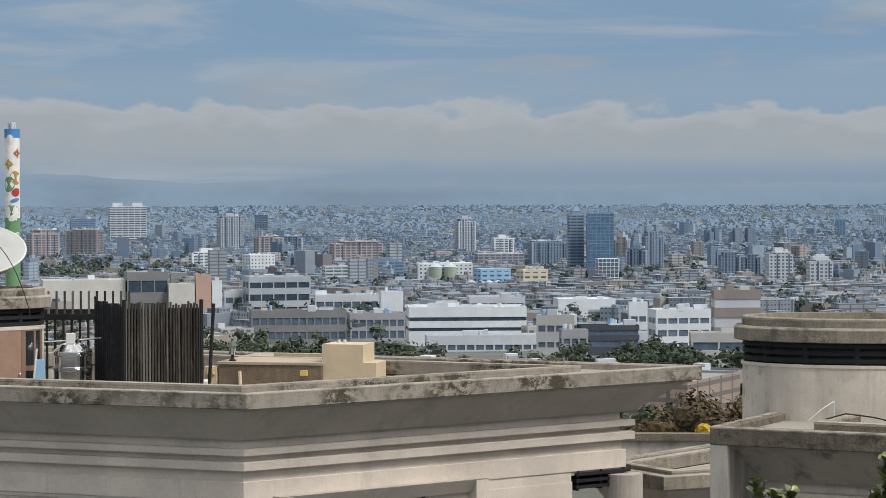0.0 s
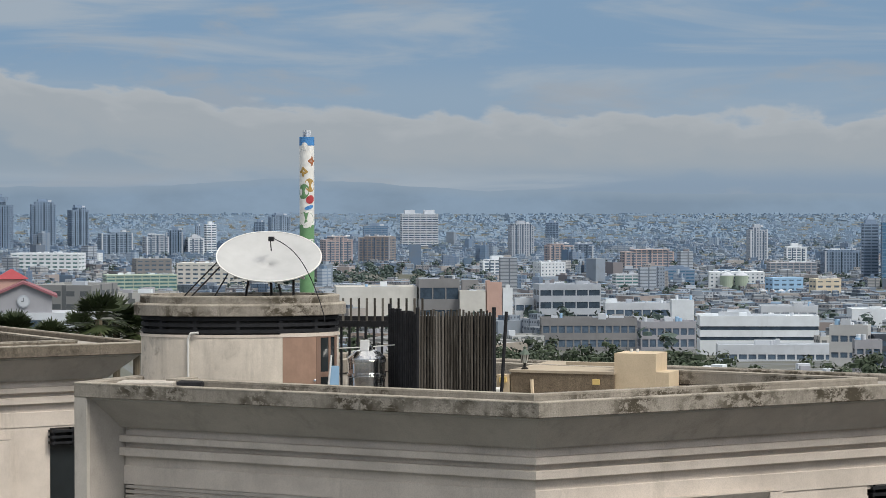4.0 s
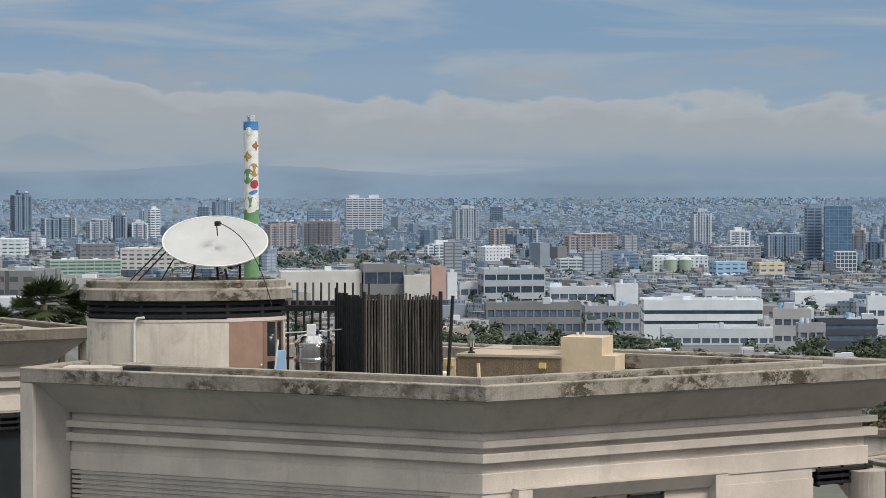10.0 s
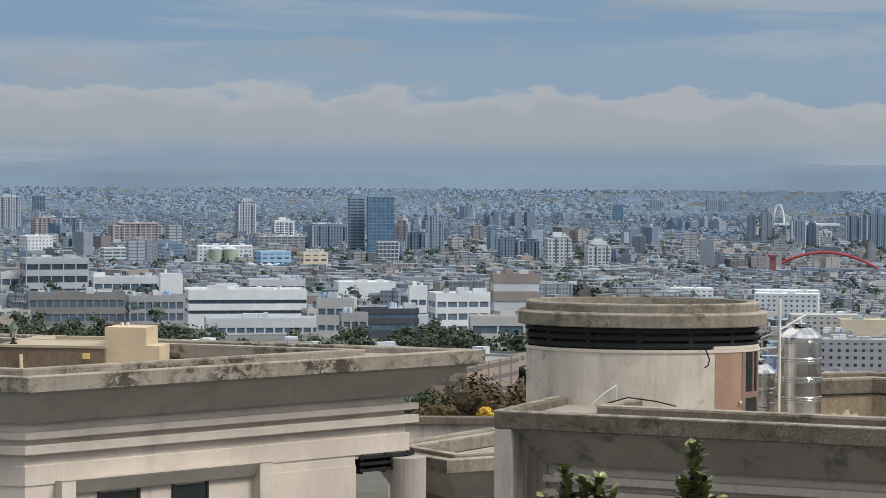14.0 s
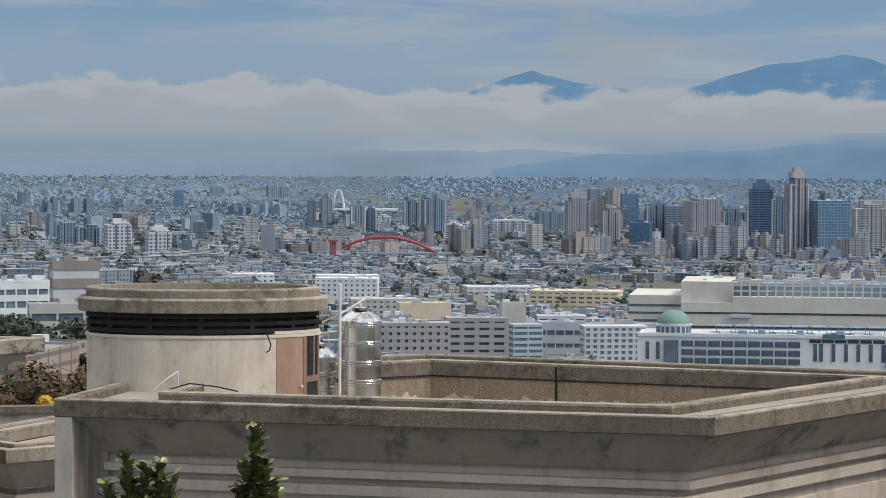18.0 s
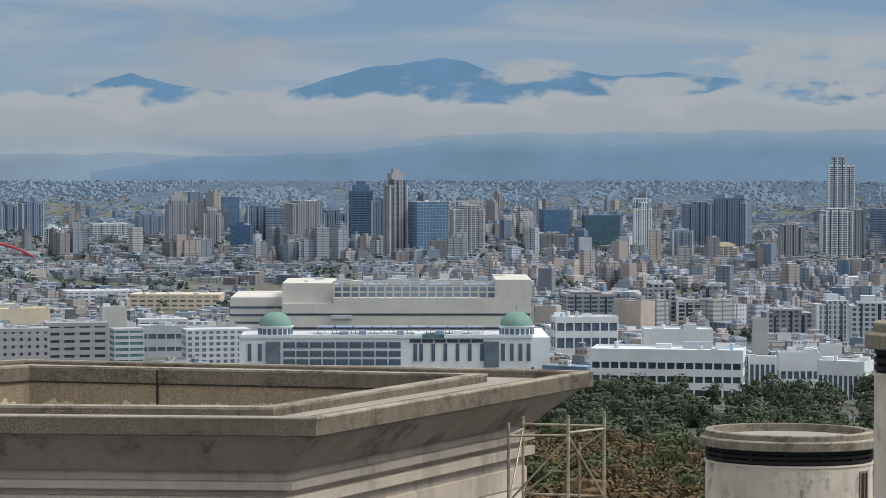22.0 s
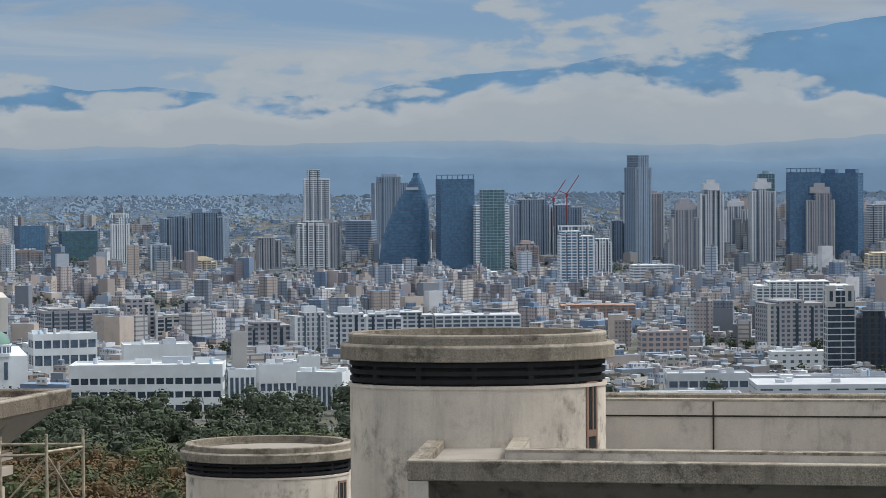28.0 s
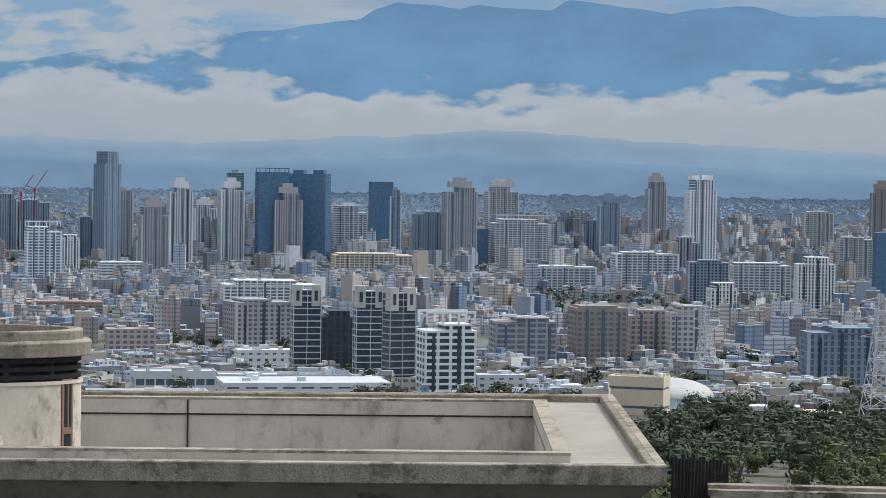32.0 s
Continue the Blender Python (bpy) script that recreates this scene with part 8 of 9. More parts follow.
# ---- things on the roofs ----
def satellite_dish():
    h = empty("satellite_dish", pose(-10.88, 59.0, 14.30), "large white satellite dish on a steel tripod", "satellite dish")
    R, q = 1.22, Matrix.Rotation(radians(10.4), 4, "Z") @ Matrix.Rotation(radians(27), 4, "X")
    prof = [(0.01, 0.0), (0.3, 0.012), (0.6, 0.05), (0.9, 0.115), (R, 0.21), (R + 0.02, 0.2), (R, 0.185), (0.9, 0.09), (0.6, 0.025), (0.3, -0.015), (0.01, -0.028)]
    ob = part("bowl", lathe_into(bmesh.new(), prof, 64), M["dish"], h, smooth=True)
    ob.matrix_basis = q @ Matrix.Scale(1.0, 4)
    ob = part("rim", lathe_into(bmesh.new(), [(R + 0.005, 0.185), (R + 0.03, 0.195), (R + 0.03, 0.22), (R, 0.22)], 64), M["pipe"], h)
    ob.matrix_basis = q
    rib = part("back_rib", box(0.1, R - 0.05, -0.02, 0.02, -0.06, -0.0), M["pipe"], h)
    rib.matrix_basis = q @ pose(0, 0, -0.06, 0, -8, 0)
    for k in range(1, 8):
        share("back_rib", rib, h, q @ Matrix.Rotation(math.pi * k / 4, 4, "Z") @ pose(0, 0, -0.06, 0, -8, 0))
    floor = EYE - 2.72 - 14.30
    for k, (a, b) in enumerate((((0, 0.25, -0.35), (0, 0.35, floor)), ((-0.5, 0.2, -0.2), (-0.55, -0.3, floor)), ((0.55, 0.2, -0.2), (0.6, -0.1, floor)), ((0.2, 0.2, -0.5), (0.45, -0.5, floor)))):
        part("strut", tube_into(bmesh.new(), a, b, 0.03, 8), M["iron"], h)
    for a, b in (((-1.0, -0.35, 0.05), (-2.0, -0.6, floor)), ((-1.15, -0.2, 0.1), (-2.35, 0.3, floor)), ((-0.85, -0.3, -0.1), (-1.3, -0.9, floor))):
        part("stay", tube_into(bmesh.new(), a, b, 0.018, 6), M["iron"], h)
    feed = part("feed_arm", tube_into(bmesh.new(), (0.0, 0.3, 0.3), (0.05, -0.1, 0.62), 0.015, 6), M["iron"], h)
    ob = part("feed_horn", box(-0.06, 0.06, -0.12, 0.06, -0.06, 0.05, 0.01), M["slat"], h, "small dark receiver")
    ob.matrix_basis = pose(0.08, -0.1, 0.60)
    pts = [(0.1, -0.1, 0.62)]
    for k in range(1, 13):
        u = k / 12
        pts.append((0.1 + 1.42 * u, -0.1 - 1.1 * u, 0.62 - 0.55 * u - 1.25 * u ** 3))
    pts.append((1.54, -1.25, floor - 0.3))
    part("cable", tube_path(bmesh.new(), pts, 0.011, 5), M["slat"], h, "loose black cable")


satellite_dish()


def steel_tank(x, y, z, r, tall, ribs, label):
    h = empty("water_tank", pose(x, y, z), label, "water tank", "steel water tanks")
    prof, n = [(r - 0.02, 0.0)], ribs
    for k in range(n):
        z0 = tall * (k + 0.12) / n
        prof += [(r, z0), (r, z0 + tall * 0.62 / n)]
        for j in range(3):
            zz = z0 + tall * (0.66 + 0.09 * j) / n
            prof += [(r + 0.0, zz), (r + 0.02, zz + 0.015), (r + 0.02, zz + 0.035), (r, zz + 0.045)]
    prof += [(r, tall), (r * 1.04, tall + 0.01), (r * 1.03, tall + 0.04), (r * 0.9, tall + 0.10), (r * 0.6, tall + 0.2), (r * 0.25, tall + 0.25), (0.01, tall + 0.265), (0.01, 0.0)]
    part("shell", lathe_into(bmesh.new(), prof, 48, close=False), M["steel"], h, smooth=False)
    part("lid", lathe_into(bmesh.new(), [(0.01, tall + 0.255), (0.16, tall + 0.255), (0.16, tall + 0.31), (0.01, tall + 0.33)], 20, close=False), M["steel"], h)
    part("vent", tube_into(bmesh.new(), (0, 0, tall + 0.3), (0, 0, tall + 0.46), 0.035, 8), M["pipe"], h)
    for k in range(3):
        a = 2.1 * k + 0.4
        part("foot", box(math.cos(a) * r * 0.8 - 0.05, math.cos(a) * r * 0.8 + 0.05, math.sin(a) * r * 0.8 - 0.05, math.sin(a) * r * 0.8 + 0.05, -0.12, 0.03), M["iron"], h)
    return h


F1, F2 = T1 - 1.1, T2 - 1.1
t1 = steel_tank(-8.52, 58.75, F1 + 0.12, 0.44, 1.36, 4, "polished ribbed steel water tank beside the stair tower")
part("level_box", box(-0.13, 0.08, -0.16, -0.04, 1.52, 1.82, 0.01), M["white"], t1, "white float-switch box")
steel_tank(11.84, 51.1, F2 + 0.12, 0.44, 2.0, 5, "tall polished ribbed steel water tank on the roof")
steel_tank(11.1, 51.75, F2 + 0.12, 0.36, 1.22, 4, "smaller ribbed steel water tank behind pipes")


def loose(name, bm, mat, label, category, group=""):
    return tagged(obj(name, bm, mat), label, category, group)


loose("water_pipe", tube_path(bmesh.new(), [(-9.25, 58.9, F1), (-9.25, 58.9, F1 + 1.72), (-8.5, 58.9, F1 + 1.76), (-7.9, 59.1, F1 + 1.8)], 0.014, 6), M["pipe"], "pale water pipe over the steel tank", "pipe", "roof pipes")
loose("water_pipe", tube_path(bmesh.new(), [(11.32, 50.7, F2), (11.32, 50.7, F2 + 2.95)], 0.03, 8), M["pipe"], "upright grey pipe mast before the tanks", "pipe", "roof pipes")
loose("water_pipe", tube_path(bmesh.new(), [(11.1, 51.4, F2 + 1.75), (11.0, 50.9, F2 + 2.15), (11.3, 50.75, F2 + 2.3), (11.9, 50.9, F2 + 2.62), (11.9, 51.1, F2 + 2.6)], 0.018, 6), M["pipe"], "bent pale pipe joining two tanks", "pipe", "roof pipes")
loose("water_pipe", tube_path(bmesh.new(), [(10.9, 51.0, F2), (10.9, 51.0, F2 + 1.9), (11.3, 50.9, F2 + 1.95)], 0.018, 6), M["pipe"], "pale pipe beside the small tank", "pipe", "roof pipes")
loose("leaning_board", box(-9.32, -9.10, 58.3, 58.34, F1, F1 + 1.35, 0.005), WALL["skyblue"], "pale blue board leaning by the tank", "board")
loose("leaning_pole", tube_into(bmesh.new(), (-9.42, 58.2, F1), (-9.28, 58.3, F1 + 1.6), 0.025, 8), M["white"], "white plastic pole leaning by the tank", "pole")
loose("rain_pipe", tube_path(bmesh.new(), [(-12.50, 57.48, 8.0), (-12.50, 57.48, EYE - 3.40), (-12.44, 57.46, EYE - 3.27), (-12.25, 57.42, EYE - 3.25)], 0.03, 8), M["pipe"], "white rain pipe down the stair tower", "pipe", "roof pipes")


def bamboo_screen():
    h = empty("slat_screen", pose(0, 0, 0), "tall dark slatted screen standing on the roof", "screen")
    rng = random.Random(5)
    a, b, c = Vector((-8.08, 59.6)), Vector((-7.18, 57.7)), Vector((-5.44, 57.95))
    top = 13.27
    for p, q, n in ((a, b, 15), (b, c, 26)):
        side = p is a
        nrm = Vector((-(q - p).y, (q - p).x)).normalized()
        for k in range(n):
            s = p.lerp(q, (k + 0.5) / n)
            w = (q - p).length / n * (0.36 if side else 0.43)
            dz = rng.uniform(-0.04, 0.05)
            lean = rng.uniform(-0.012, 0.012)
            e = (q - p).normalized()
            bm = bmesh.new()
            tube_into(bm, (*s, F1 + 0.05), (*(s + e * lean), top + dz - (0.05 if side else 0)), w, 7, w * 0.9)
            part("slat", bm, M["bamboo"] if not side else M["slat"], h)
        for z in (F1 + 0.35, F1 + 0.95, F1 + 1.55, F1 + 2.1):
            bm = bmesh.new()
            tube_into(bm, (*(p + nrm * 0.06), z), (*(q + nrm * 0.06), z), 0.03, 6)
            part("rail", bm, M["slat"], h)
    e = (c - b).normalized()
    nb = Vector((-e.y, e.x))
    q = [b + e * 0.04 + nb * 0.10, c - e * 0.04 + nb * 0.10, c - e * 0.04 + nb * 0.12, b + e * 0.04 + nb * 0.12]
    part("backing", slab_into(bmesh.new(), q, F1 + 0.1, top - 0.12), M["slat"], h, "dark backing sheet")
    for p in (a, b, c):
        part("post", tube_into(bmesh.new(), (*p, F1), (*p, top + 0.08), 0.045, 8), M["slat"], h)
    part("prop", tube_into(bmesh.new(), (-5.32, 58.0, F1), (-5.16, 58.0, top - 0.02), 0.04, 8), M["slat"], h)


def pole_wood(name):
    m, t, b = base(name, 0.8, spec=0.2)
    c = ramp(t, random_of(t), [(0.0, (0.018, 0.016, 0.014)), (0.45, (0.035, 0.031, 0.026)), (0.75, (0.08, 0.072, 0.062)), (1.0, (0.15, 0.14, 0.125))], False)
    c = mixed(t, ramp(t, noise_of(t, 2.0, 8, 0.75, (6, 6, 0.5)), [(0.45, 0.0), (0.7, 0.6)]), c, (0.16, 0.15, 0.135))
    chain(t, (c, b.inputs["Base Color"]))
    return m


M["bamboo"] = pole_wood("weathered_slat")
bamboo_screen()


def pergola():
    h = empty("pergola", pose(0, 0, 0), "dark slatted pergola behind the water tank", "pergola")
    part("beam", box(-10.2, -7.6, 61.0, 61.1, 12.72, 12.86), M["slat"], h)
    part("beam", box(-10.2, -7.6, 63.0, 63.1, 12.74, 12.88), M["slat"], h)
    for k in range(13):
        x = -10.1 + 0.2 * k
        ob = part("slat", box(x, x + 0.055, 61.02, 61.07, F1, 12.72), M["slat"], h)
        part("rafter", box(x, x + 0.05, 62.6, 62.66, 12.6, 13.35), M["bamboo"], h)
    for x in (-10.1, -7.7):
        part("post", box(x, x + 0.1, 61.0, 61.1, F1, 12.72), M["slat"], h)


pergola()


def lantern(x, y, z):
    h = empty("garden_lantern", pose(x, y, z), "small black lantern with milky glass on a wall pillar", "lantern")
    part("foot", lathe_into(bmesh.new(), [(0.09, 0), (0.09, 0.03), (0.04, 0.06), (0.03, 0.12), (0.05, 0.15), (0.0, 0.15), (0.0, 0.0)], 16, close=False), M["iron"], h)
    part("glass", lathe_into(bmesh.new(), [(0.06, 0.15), (0.105, 0.36), (0.0, 0.36), (0.0, 0.15)], 6, close=False), M["milk"], h, "milky glass")
    part("cap", lathe_into(bmesh.new(), [(0.14, 0.36), (0.05, 0.46), (0.03, 0.5), (0.045, 0.53), (0.0, 0.56), (0.0, 0.36)], 12, close=False), M["patina"], h, "green-black metal cap")
    bars = part("bar", tube_into(bmesh.new(), (0.064, 0, 0.15), (0.109, 0, 0.36), 0.008, 5), M["iron"], h)
    for k in range(1, 6):
        share("bar", bars, h, Matrix.Rotation(math.pi * k / 3, 4, "Z"))


M["milk"] = plain("milky_glass", (0.45, 0.46, 0.43), 0.3)
M["patina"] = plain("patina", (0.09, 0.12, 0.10), 0.6, 0.3)


def rear_walls():
    """Brown pebble walls, cream chimney blocks and pillar on the roof behind the screen."""
    h = empty("roof_garden_wall", pose(0, 0, 0), "brown pebble-dash roof wall with flat top", "wall")
    w = Wall((-5.30, 60.75), (-2.80, 60.2))
    part("face", w.block(bmesh.new(), 0.0, 2.56, -3.2, 0.0, F1, 11.66), M["brownwall"], h)
    part("cap", w.block(bmesh.new(), -0.03, 2.58, -3.3, 0.03, 11.66, 11.72), M["tan"], h)
    part("curb", w.block(bmesh.new(), 0.8, 2.58, -2.2, -2.0, 11.72, 11.80), M["tan"], h)
    part("pillar", w.block(bmesh.new(), -0.34, -0.035, -0.3, 0.06, F1, 11.60), M["cream"], h, "pale rendered end pillar")
    for s, z in ((-0.22, 11.42), (2.1, 11.42)):
        part("wall_lamp", w.block(bmesh.new(), s - 0.02, s + 0.14, 0.06, 0.16, z, z + 0.13), M["lampface"], h, "small yellowed wall lamp")
    c = empty("chimney_block", pose(0, 0, 0), "smooth cream rendered block with a lower step", "chimney")
    w = Wall((-2.79, 60.35), (-1.4, 60.0))
    part("block", w.block(bmesh.new(), 0.0, 1.02, -1.0, 0.0, F1, 12.16), M["cream"], c)
    part("step", w.block(bmesh.new(), 1.022, 1.34, -0.9, 0.0, F1, 11.73), M["cream"], c)
    for x in (-2.4, -2.26):
        part("pipe_stub", tube_into(bmesh.new(), (x, 60.8, 12.16), (x, 60.8, 12.24), 0.04, 10), M["pipe"], c)
    lantern(-4.98, 60.95, 11.72)
    loose("storage_box", box(-6.0, -5.45, 59.6, 60.1, F1, F1 + 0.75, 0.02), M["pipe"], "pale grey box behind the screen", "box")
    loose("leaning_plank", tube_into(bmesh.new(), (-4.72, 60.4, F1), (-4.78, 60.56, 11.5), 0.045, 6), M["cream"], "pale plank leaning on the wall", "plank")


M["tan"] = stucco("tan_screed", (0.40, 0.34, 0.26), (0.22, 0.18, 0.13), 0.4, streak=False)
M["lampface"] = plain("yellowed_plastic", (0.62, 0.46, 0.18), 0.5)
rear_walls()
loose("hatch_cover", box(-13.9, -12.6, 56.3, 57.0, T1 - 0.2, T1 - 0.01, 0.02), M["concrete"], "flat concrete hatch cover at the parapet", "hatch")
loose("hatch_cover", box(-12.5, -11.9, 56.2, 56.9, T1 - 0.2, T1 + 0.01, 0.02), M["slat"], "dark metal hatch cover at the parapet", "hatch")
loose("roof_hose", tube_path(bmesh.new(), [(7.0, 47.6, T2 + 0.0), (7.25, 47.6, T2 + 0.22), (7.5, 47.7, T2 + 0.36), (7.5, 47.72, T2 + 0.0)], 0.012, 5), M["white"], "bent white plastic rod on the parapet", "rod")
loose("roof_hose", tube_path(bmesh.new(), [(7.3, 47.6, T2 + 0.02), (7.7, 47.6, T2 + 0.13), (8.2, 47.5, T2 + 0.07), (8.6, 47.4, T2 - 0.02)], 0.014, 5), M["slat"], "black hose lying over the parapet", "hose")
loose("door_cable", tube_path(bmesh.new(), [(9.36, 48.62, EYE - 3.40), (9.40, 48.62, EYE - 3.55), (9.47, 48.62, EYE - 3.72), (9.44, 48.6, EYE - 3.84), (9.37, 48.6, EYE - 3.88)], 0.014, 5), M["slat"], "short black cable hanging from the louvres", "cable")


def scaffold():
    h = empty("scaffold", pose(0, 0, 0), "rusty tube scaffold frames beside the house wall", "scaffold")
    pts = [(21.1, 44.3), (22.2, 43.9), (21.9, 45.3), (23.2, 44.3), (22.55, 44.1)]
    for k, (x, y) in enumerate(pts[:4]):
        part("standard", tube_into(bmesh.new(), (x, y, 0.2), (x, y, 10.85 + 0.14 * (k % 2)), 0.032, 8), M["galv"], h)
    part("standard", tube_into(bmesh.new(), (22.55, 44.1, 0.2), (22.55, 44.1, 10.4), 0.028, 8), M["galv"], h)
    for z in (10.6, 9.2, 7.8):
        for a, b in ((0, 1), (2, 3), (1, 3), (0, 2)):
            part("ledger", tube_into(bmesh.new(), (*pts[a], z + 0.05 * a), (*pts[b], z + 0.05 * a), 0.026, 8), M["galv"], h)
    for a, b, z0, z1 in ((0, 1, 9.3, 10.55), (3, 1, 9.3, 10.6), (3, 2, 10.6, 9.3), (1, 3, 9.2, 7.9), (0, 2, 9.2, 10.6)):
        part("brace", tube_into(bmesh.new(), (*pts[a], z0), (*pts[b], z1), 0.02, 6), M["galv"], h)


scaffold()


def dark_fence():
    h = empty("slat_fence", pose(0, 0, 0), "black slatted fence leaning beside the parapet", "fence")
    rng = random.Random(9)
    for k in range(17):
        u = k / 16
        x, y = 33.55 + 0.75 * u, 25.25 - 0.5 * u
        z = 11.32 - 0.12 * u * u + rng.uniform(-0.05, 0.05)
        part("slat", tube_into(bmesh.new(), (x, y, 9.6), (x + 0.12 * u, y, z), 0.028, 6), M["slat"], h)
    for z in (10.2, 10.75, 11.05):
        part("rail", tube_into(bmesh.new(), (33.5, 25.32, z), (34.3, 24.8, z - 0.05), 0.03, 6), M["slat"], h)
    part("prop", tube_into(bmesh.new(), (34.25, 24.6, 10.3), (34.75, 24.7, 11.1), 0.03, 6), M["slat"], h)


dark_fence()


# ---- shrubs close to the camera ----
def leaf_mesh(name, mat, ln, w):
    bm = bmesh.new()
    rows = []
    for k in range(6):
        u = k / 5
        half = w * (math.sin(math.pi * min(1, u ** 1.35 * 0.93 + 0.035))) ** 0.8
        z = -0.25 * ln * (u - 0.3) ** 2
        rows.append([bm.verts.new((-half, u * ln, z + half * 0.25)), bm.verts.new((0, u * ln, z)), bm.verts.new((half, u * ln, z + half * 0.25))])
    for a, b in zip(rows, rows[1:]):
        for j in (0, 1):
            bm.faces.new((a[j], a[j + 1], b[j + 1], b[j]))
    me = bpy.data.meshes.new(name)
    bm.to_mesh(me)
    bm.free()
    me.materials.append(mat)
    return me


def near_leaf(name, c0, c1, rough=0.35):
    m, t, b = base(name, rough, spec=0.5)
    c = ramp(t, random_of(t), [(0.0, c0), (0.7, c1), (1.0, tuple(1.4 * v for v in c1))], False)
    c = mixed(t, ramp(t, noise_of(t, 30, 4), [(0.45, 0.0), (0.7, 0.5)]), c, tuple(0.5 * v for v in c0))
    chain(t, (c, b.inputs["Base Color"]))
    b.inputs["Transmission Weight"].default_value = 0.0
    b.inputs["Subsurface Weight"].default_value = 0.0
    return m


LEAF_NEAR = near_leaf("shrub_leaf", (0.034, 0.05, 0.018), (0.11, 0.13, 0.044))
LEAF_TIP = near_leaf("shrub_tip", (0.09, 0.11, 0.035), (0.17, 0.19, 0.06))
BARK = plain("shrub_bark", (0.12, 0.10, 0.07), 0.8)


def whorl(parent, meshes, tip, axis, n, rng, spread=(35, 80), size=(0.7, 1.1)):
    q = axis.to_track_quat("Z", "Y").to_matrix().to_4x4()
    for k in range(n):
        ob = new("leaf", rng.choice(meshes))
        ob.parent = parent
        s = rng.uniform(*size)
        u = k / max(1, n - 1)
        el = spread[0] + (spread[1] - spread[0]) * u + rng.gauss(0, 8)
        ob.matrix_basis = Matrix.Translation(tip - axis * 0.045 * u * n / 10) @ q @ Matrix.Rotation(2.4 * k + rng.gauss(0, 0.2), 4, "Z") @ Matrix.Rotation(radians(90 - el), 4, "X") @ Matrix.Rotation(rng.gauss(0, 0.3), 4, "Y") @ Matrix.Scale(s, 4)


def branch(parent, a, b, r0, r1, sag=0.0):
    a, b = Vector(a), Vector(b)
    bm = bmesh.new()
    pts = [a.lerp(b, k / 6) + Vector((0, 0, sag * math.sin(math.pi * k / 6))) for k in range(7)]
    for k in range(6):
        tube_into(bm, pts[k], pts[k + 1], r0 + (r1 - r0) * k / 6, 6, r0 + (r1 - r0) * (k + 1) / 6)
    part("branch", bm, BARK, parent)


def at_eye(turn, up_deg, d):
    x, y = polar(turn, d)
    return Vector((x, y, EYE + d * math.tan(radians(up_deg))))


def side_shrub():
    h = empty("garden_shrub", pose(*polar(-24, 6.0), 0.0), "leafy green shrub with long oval leaves near the terrace", "shrub")
    base_at = Vector((*polar(-24, 6.0), 0.0))
    rng = random.Random(21)
    big = [leaf_mesh("leaf", LEAF_NEAR, 0.108, 0.028), leaf_mesh("leaf", LEAF_NEAR, 0.095, 0.027), leaf_mesh("leaf", LEAF_NEAR, 0.10, 0.024), leaf_mesh("leaf", LEAF_TIP, 0.085, 0.022)]

    def twig(t0, e0, t1, e1, d, n, whorls=3, r=0.006):
        a, b = at_eye(t0, e0, d) - base_at, at_eye(t1, e1, d + rng.uniform(-0.1, 0.1)) - base_at
        branch(h, a, b, r, r * 0.5, 0.01)
        ax = (b - a).normalized()
        for k in range(whorls):
            u = 1 - 0.32 * k / max(1, whorls - 1) if whorls > 1 else 1
            whorl(h, big, a.lerp(b, u), (ax + Vector((rng.gauss(0, 0.15), rng.gauss(0, 0.15), 0.25))).normalized(), n, rng)

    branch(h, (0, 0, 0), at_eye(-23.5, -10, 6.0) - base_at, 0.03, 0.015)
    for t0, e0, t1, e1, n in (
        (-23.5, -8, -21.3, -1.3, 9), (-23.5, -8, -20.0, -0.9, 9), (-22.5, -6, -20.2, -2.2, 8), (-23.0, -9, -18.4, -3.6, 9), (-22.0, -7, -17.4, -3.55, 8), (-21.5, -7.2, -16.9, -3.3, 6),
        (-22.6, -9, -18.8, -4.6, 9), (-22.5, -10, -19.2, -5.6, 9), (-22.8, -10.5, -20.6, -5.0, 9), (-22.6, -10, -20.2, -6.4, 9), (-23, -11, -19.6, -7.2, 8), (-23.2, -9, -21.4, -4.0, 9), (-22.0, -11, -20.8, -7.6, 8), (-23.5, -6, -21.9, -0.2, 8), (-22.9, -9.4, -18.2, -4.25, 8), (-22.9, -9.4, -17.7, -4.15, 7), (-23, -9, -21.2, -5.6, 9), (-23, -10, -21.6, -6.6, 9), (-23, -10, -20.9, -6.0, 9), (-23.2, -8, -22.0, -2.4, 9), (-23, -8, -20.9, -3.1, 8), (-23, -8, -21.9, -1.2, 9), (-23.4, -5, -21.0, 0.7, 7), (-23.3, -6, -20.6, -0.3, 9), (-23, -6, -20.0, -0.6, 9), (-23, -7, -20.3, -1.5, 10), (-22.8, -7, -19.7, -2.0, 9), (-23, -7, -21.0, -1.9, 10), (-22.8, -7, -20.4, -2.7, 10), (-23, -8, -20.0, -3.4, 9), (-23, -9, -20.9, -4.4, 10), (-23, -9, -19.8, -5.2, 10)):
        twig(t0, e0, t1, e1, 6.0 + rng.uniform(-0.4, 0.4), n + 6, 3)


side_shrub()


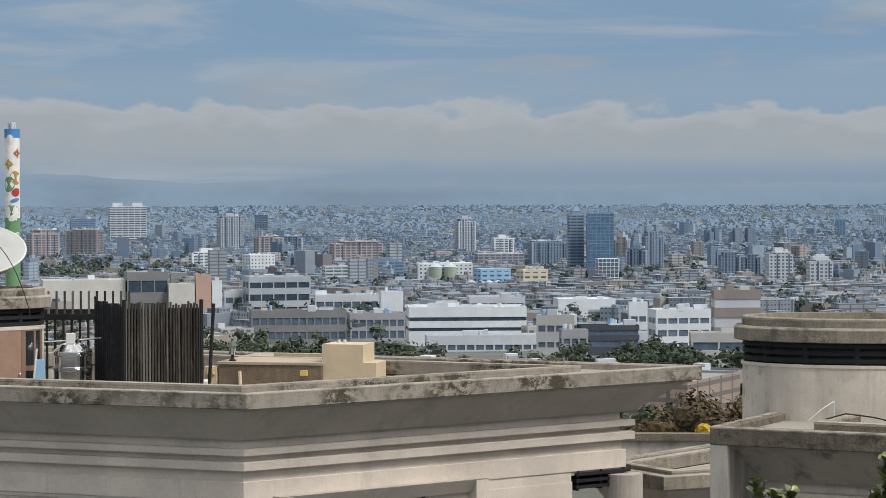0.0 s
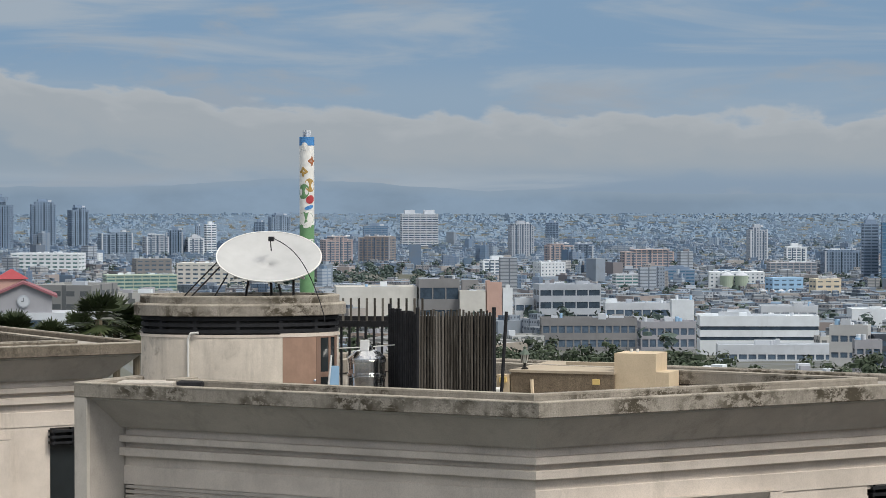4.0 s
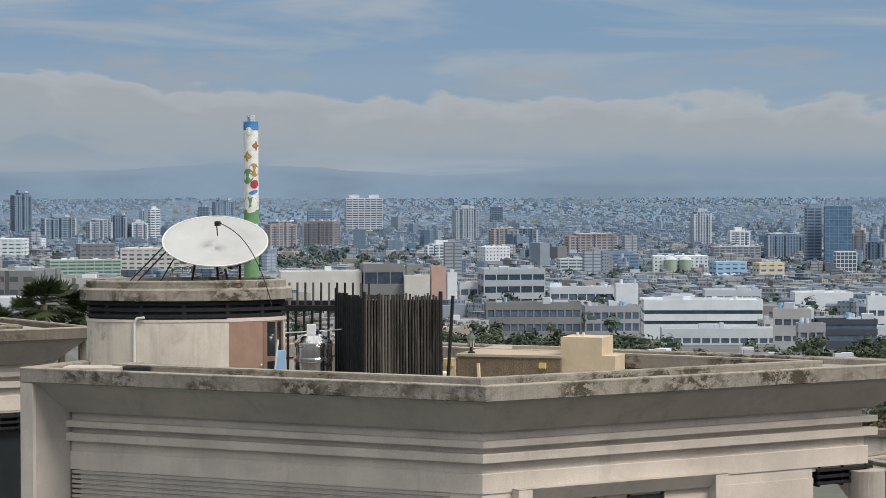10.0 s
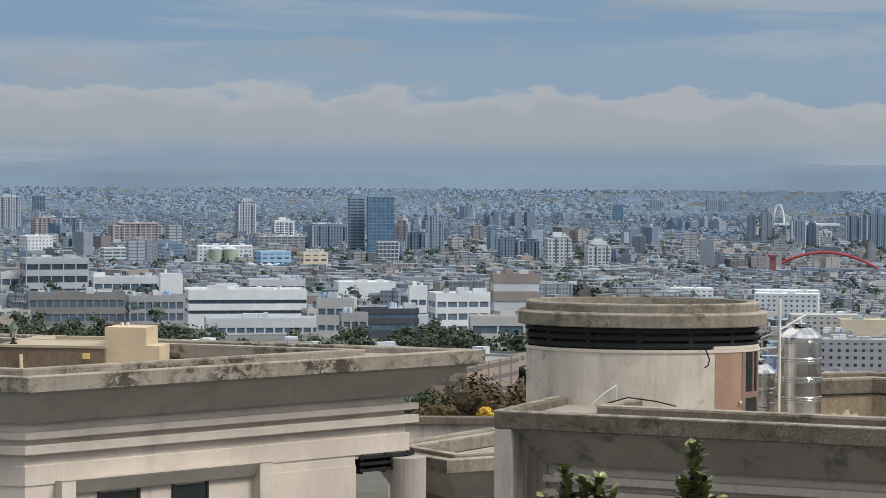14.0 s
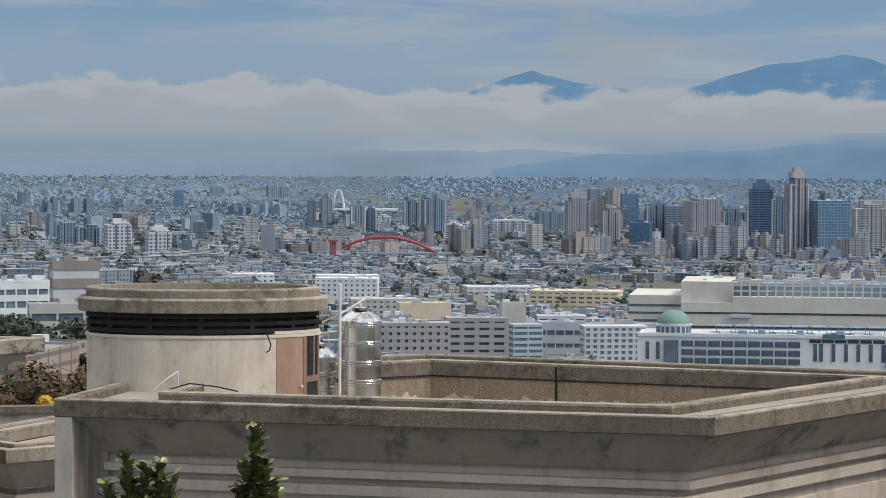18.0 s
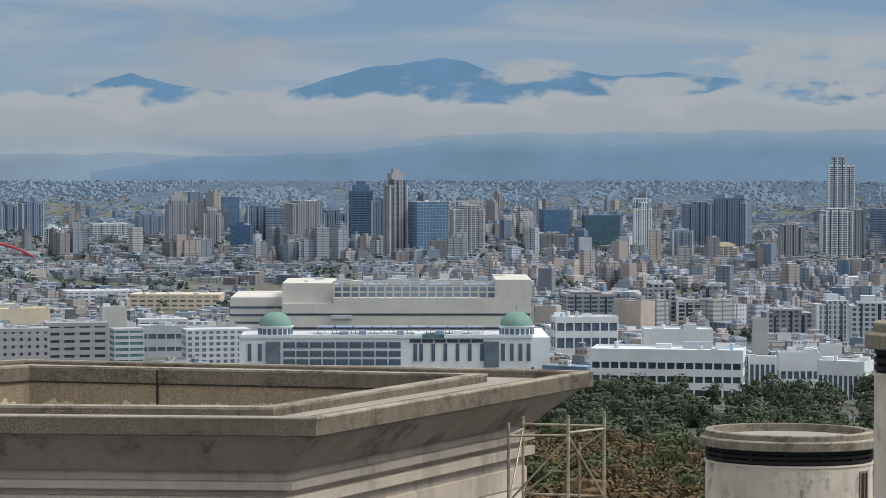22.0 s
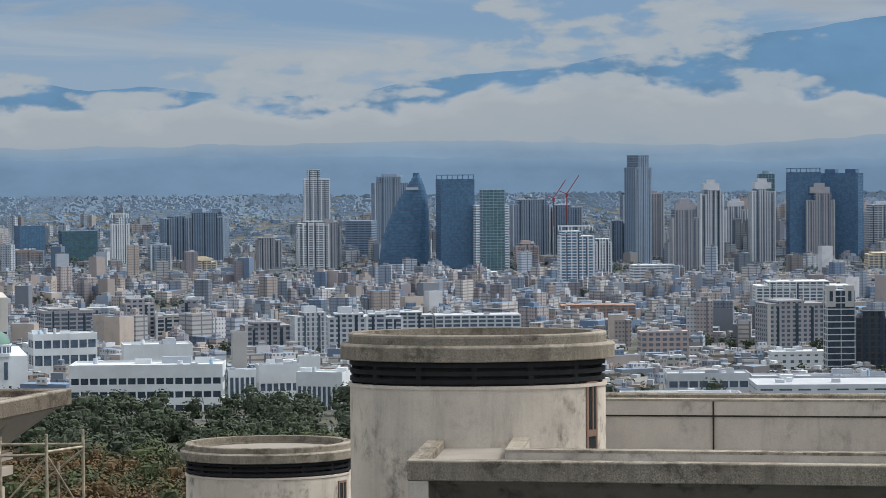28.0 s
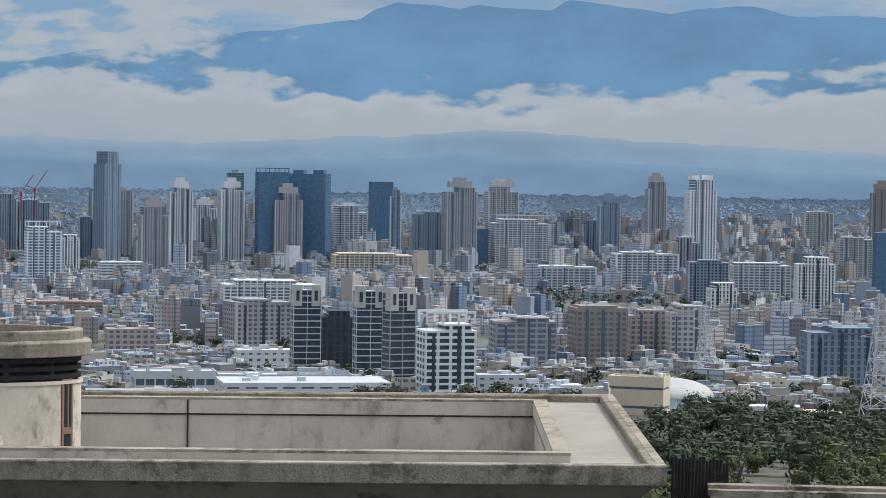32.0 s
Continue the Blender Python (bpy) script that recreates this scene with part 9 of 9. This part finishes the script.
def front_shrub(turn, tip, d, spires, seed, label):
    x, y = polar(turn, d)
    h = empty("terrace_shrub", pose(x, y, 0.0), label, "shrub", "shrubs below the terrace")
    base_at = Vector((x, y, 0.0))
    rng = random.Random(seed)
    ms = [leaf_mesh("leaf", LEAF_NEAR, 0.07, 0.020), leaf_mesh("leaf", LEAF_NEAR, 0.062, 0.021)]
    tips = [leaf_mesh("leaf", LEAF_TIP, 0.055, 0.018)]
    branch(h, (0, 0, 0), at_eye(turn, tip - 3.5, d) - base_at, 0.03, 0.012)
    for t1, e1, w in spires:
        a, b = at_eye(turn + (t1 - turn) * 0.5, min(e1, tip) - 2.2, d) - base_at, at_eye(t1, e1, d) - base_at
        branch(h, a, b, 0.007, 0.003)
        for k in range(9):
            u = k / 8
            p = b.lerp(a, u * 0.62)
            whorl(h, tips if k == 0 else ms + (tips if k < 4 and rng.random() < 0.6 else []), p, Vector((rng.gauss(0, 0.12), rng.gauss(0, 0.12), 1)).normalized(), 6 if k == 0 else 10, rng, (75, 50) if k == 0 else (30, 60), (0.6 * w, 1.05 * w))


front_shrub(10.75, -6.15, 9.0, [(10.68, -6.15, 1.0), (10.9, -6.9, 0.9), (10.45, -6.95, 0.9), (11.15, -7.4, 0.9), (10.3, -7.5, 0.9)], 31, "dark green shrub with a pale upright tip below the terrace")
front_shrub(8.2, -6.8, 9.0, [(7.75, -6.75, 0.9), (8.2, -7.0, 0.9), (8.55, -6.95, 0.9), (8.8, -7.3, 0.9), (7.3, -7.35, 0.9), (8.0, -7.5, 0.9)], 32, "low green shrub with fresh pale tips below the terrace")


# ---- palms behind the left-hand house ----
def fan_palm(turn, d, top, r, seed):
    x, y = polar(turn, d)
    h = empty("fan_palm", pose(x, y, zat(turn, d)), "green fan palm with spiky leaves behind the house", "palm", "palms")
    z = top - zat(turn, d) - r * 0.6
    rng = random.Random(seed)
    part("trunk", tube_into(bmesh.new(), (0, 0, 0), (0.1, 0, z), 0.2, 10, 0.14), BARK, h)
    for k in range(34):
        az, el = 2.4 * k, radians(rng.uniform(-35, 80))
        a = Vector((math.cos(az) * math.cos(el), math.sin(az) * math.cos(el), math.sin(el)))
        side = a.cross(Vector((0, 0, 1))).normalized()
        o = Vector((0.1, 0, z)) + a * r * 0.45
        bm = bmesh.new()
        tube_into(bm, (0.1, 0, z), o, 0.015, 4)
        for j in range(15):
            f = (j - 7) / 7 * 1.3
            tip = (a * math.cos(f) + side * math.sin(f)).normalized() * r * 0.62 * rng.uniform(0.85, 1.1)
            tip.z -= 0.16 * r * rng.random()
            w = tip.cross(a.cross(side)).normalized() * 0.055 * r
            v0, v1, v2, v3 = bm.verts.new(o), bm.verts.new(o + tip * 0.55 + w), bm.verts.new(o + tip), bm.verts.new(o + tip * 0.55 - w)
            bm.faces.new((v0, v1, v2))
            bm.faces.new((v0, v2, v3))
        part("frond", bm, LEAF["green"], h)


for f_turn, f_top, f_r in ((-14.35, 12.0, 1.15), (-13.95, 11.75, 1.1), (-13.5, 11.2, 0.95), (-14.8, 11.2, 0.95), (-15.4, 11.1, 0.9), (-16.2, 11.25, 1.0), (-16.75, 11.3, 1.0)):
    fan_palm(f_turn, 94 + 2 * (int(f_r * 100) % 3), f_top, f_r, int(-f_turn * 10))
cov = empty("roof_awning", pose(0, 0, 0), "orange sheet awning on the stair tower roof", "awning")
part("sheet", box(-28.2, -24.7, 65.6, 68.0, 14.9, 15.05), M["orange"], cov)
for ax, ay in ((-28.0, 65.8), (-24.9, 65.8), (-28.0, 67.8), (-24.9, 67.8)):
    part("post", tube_into(bmesh.new(), (ax, ay, EYE - 2.42), (ax, ay, 14.9), 0.03, 6), M["iron"], cov)
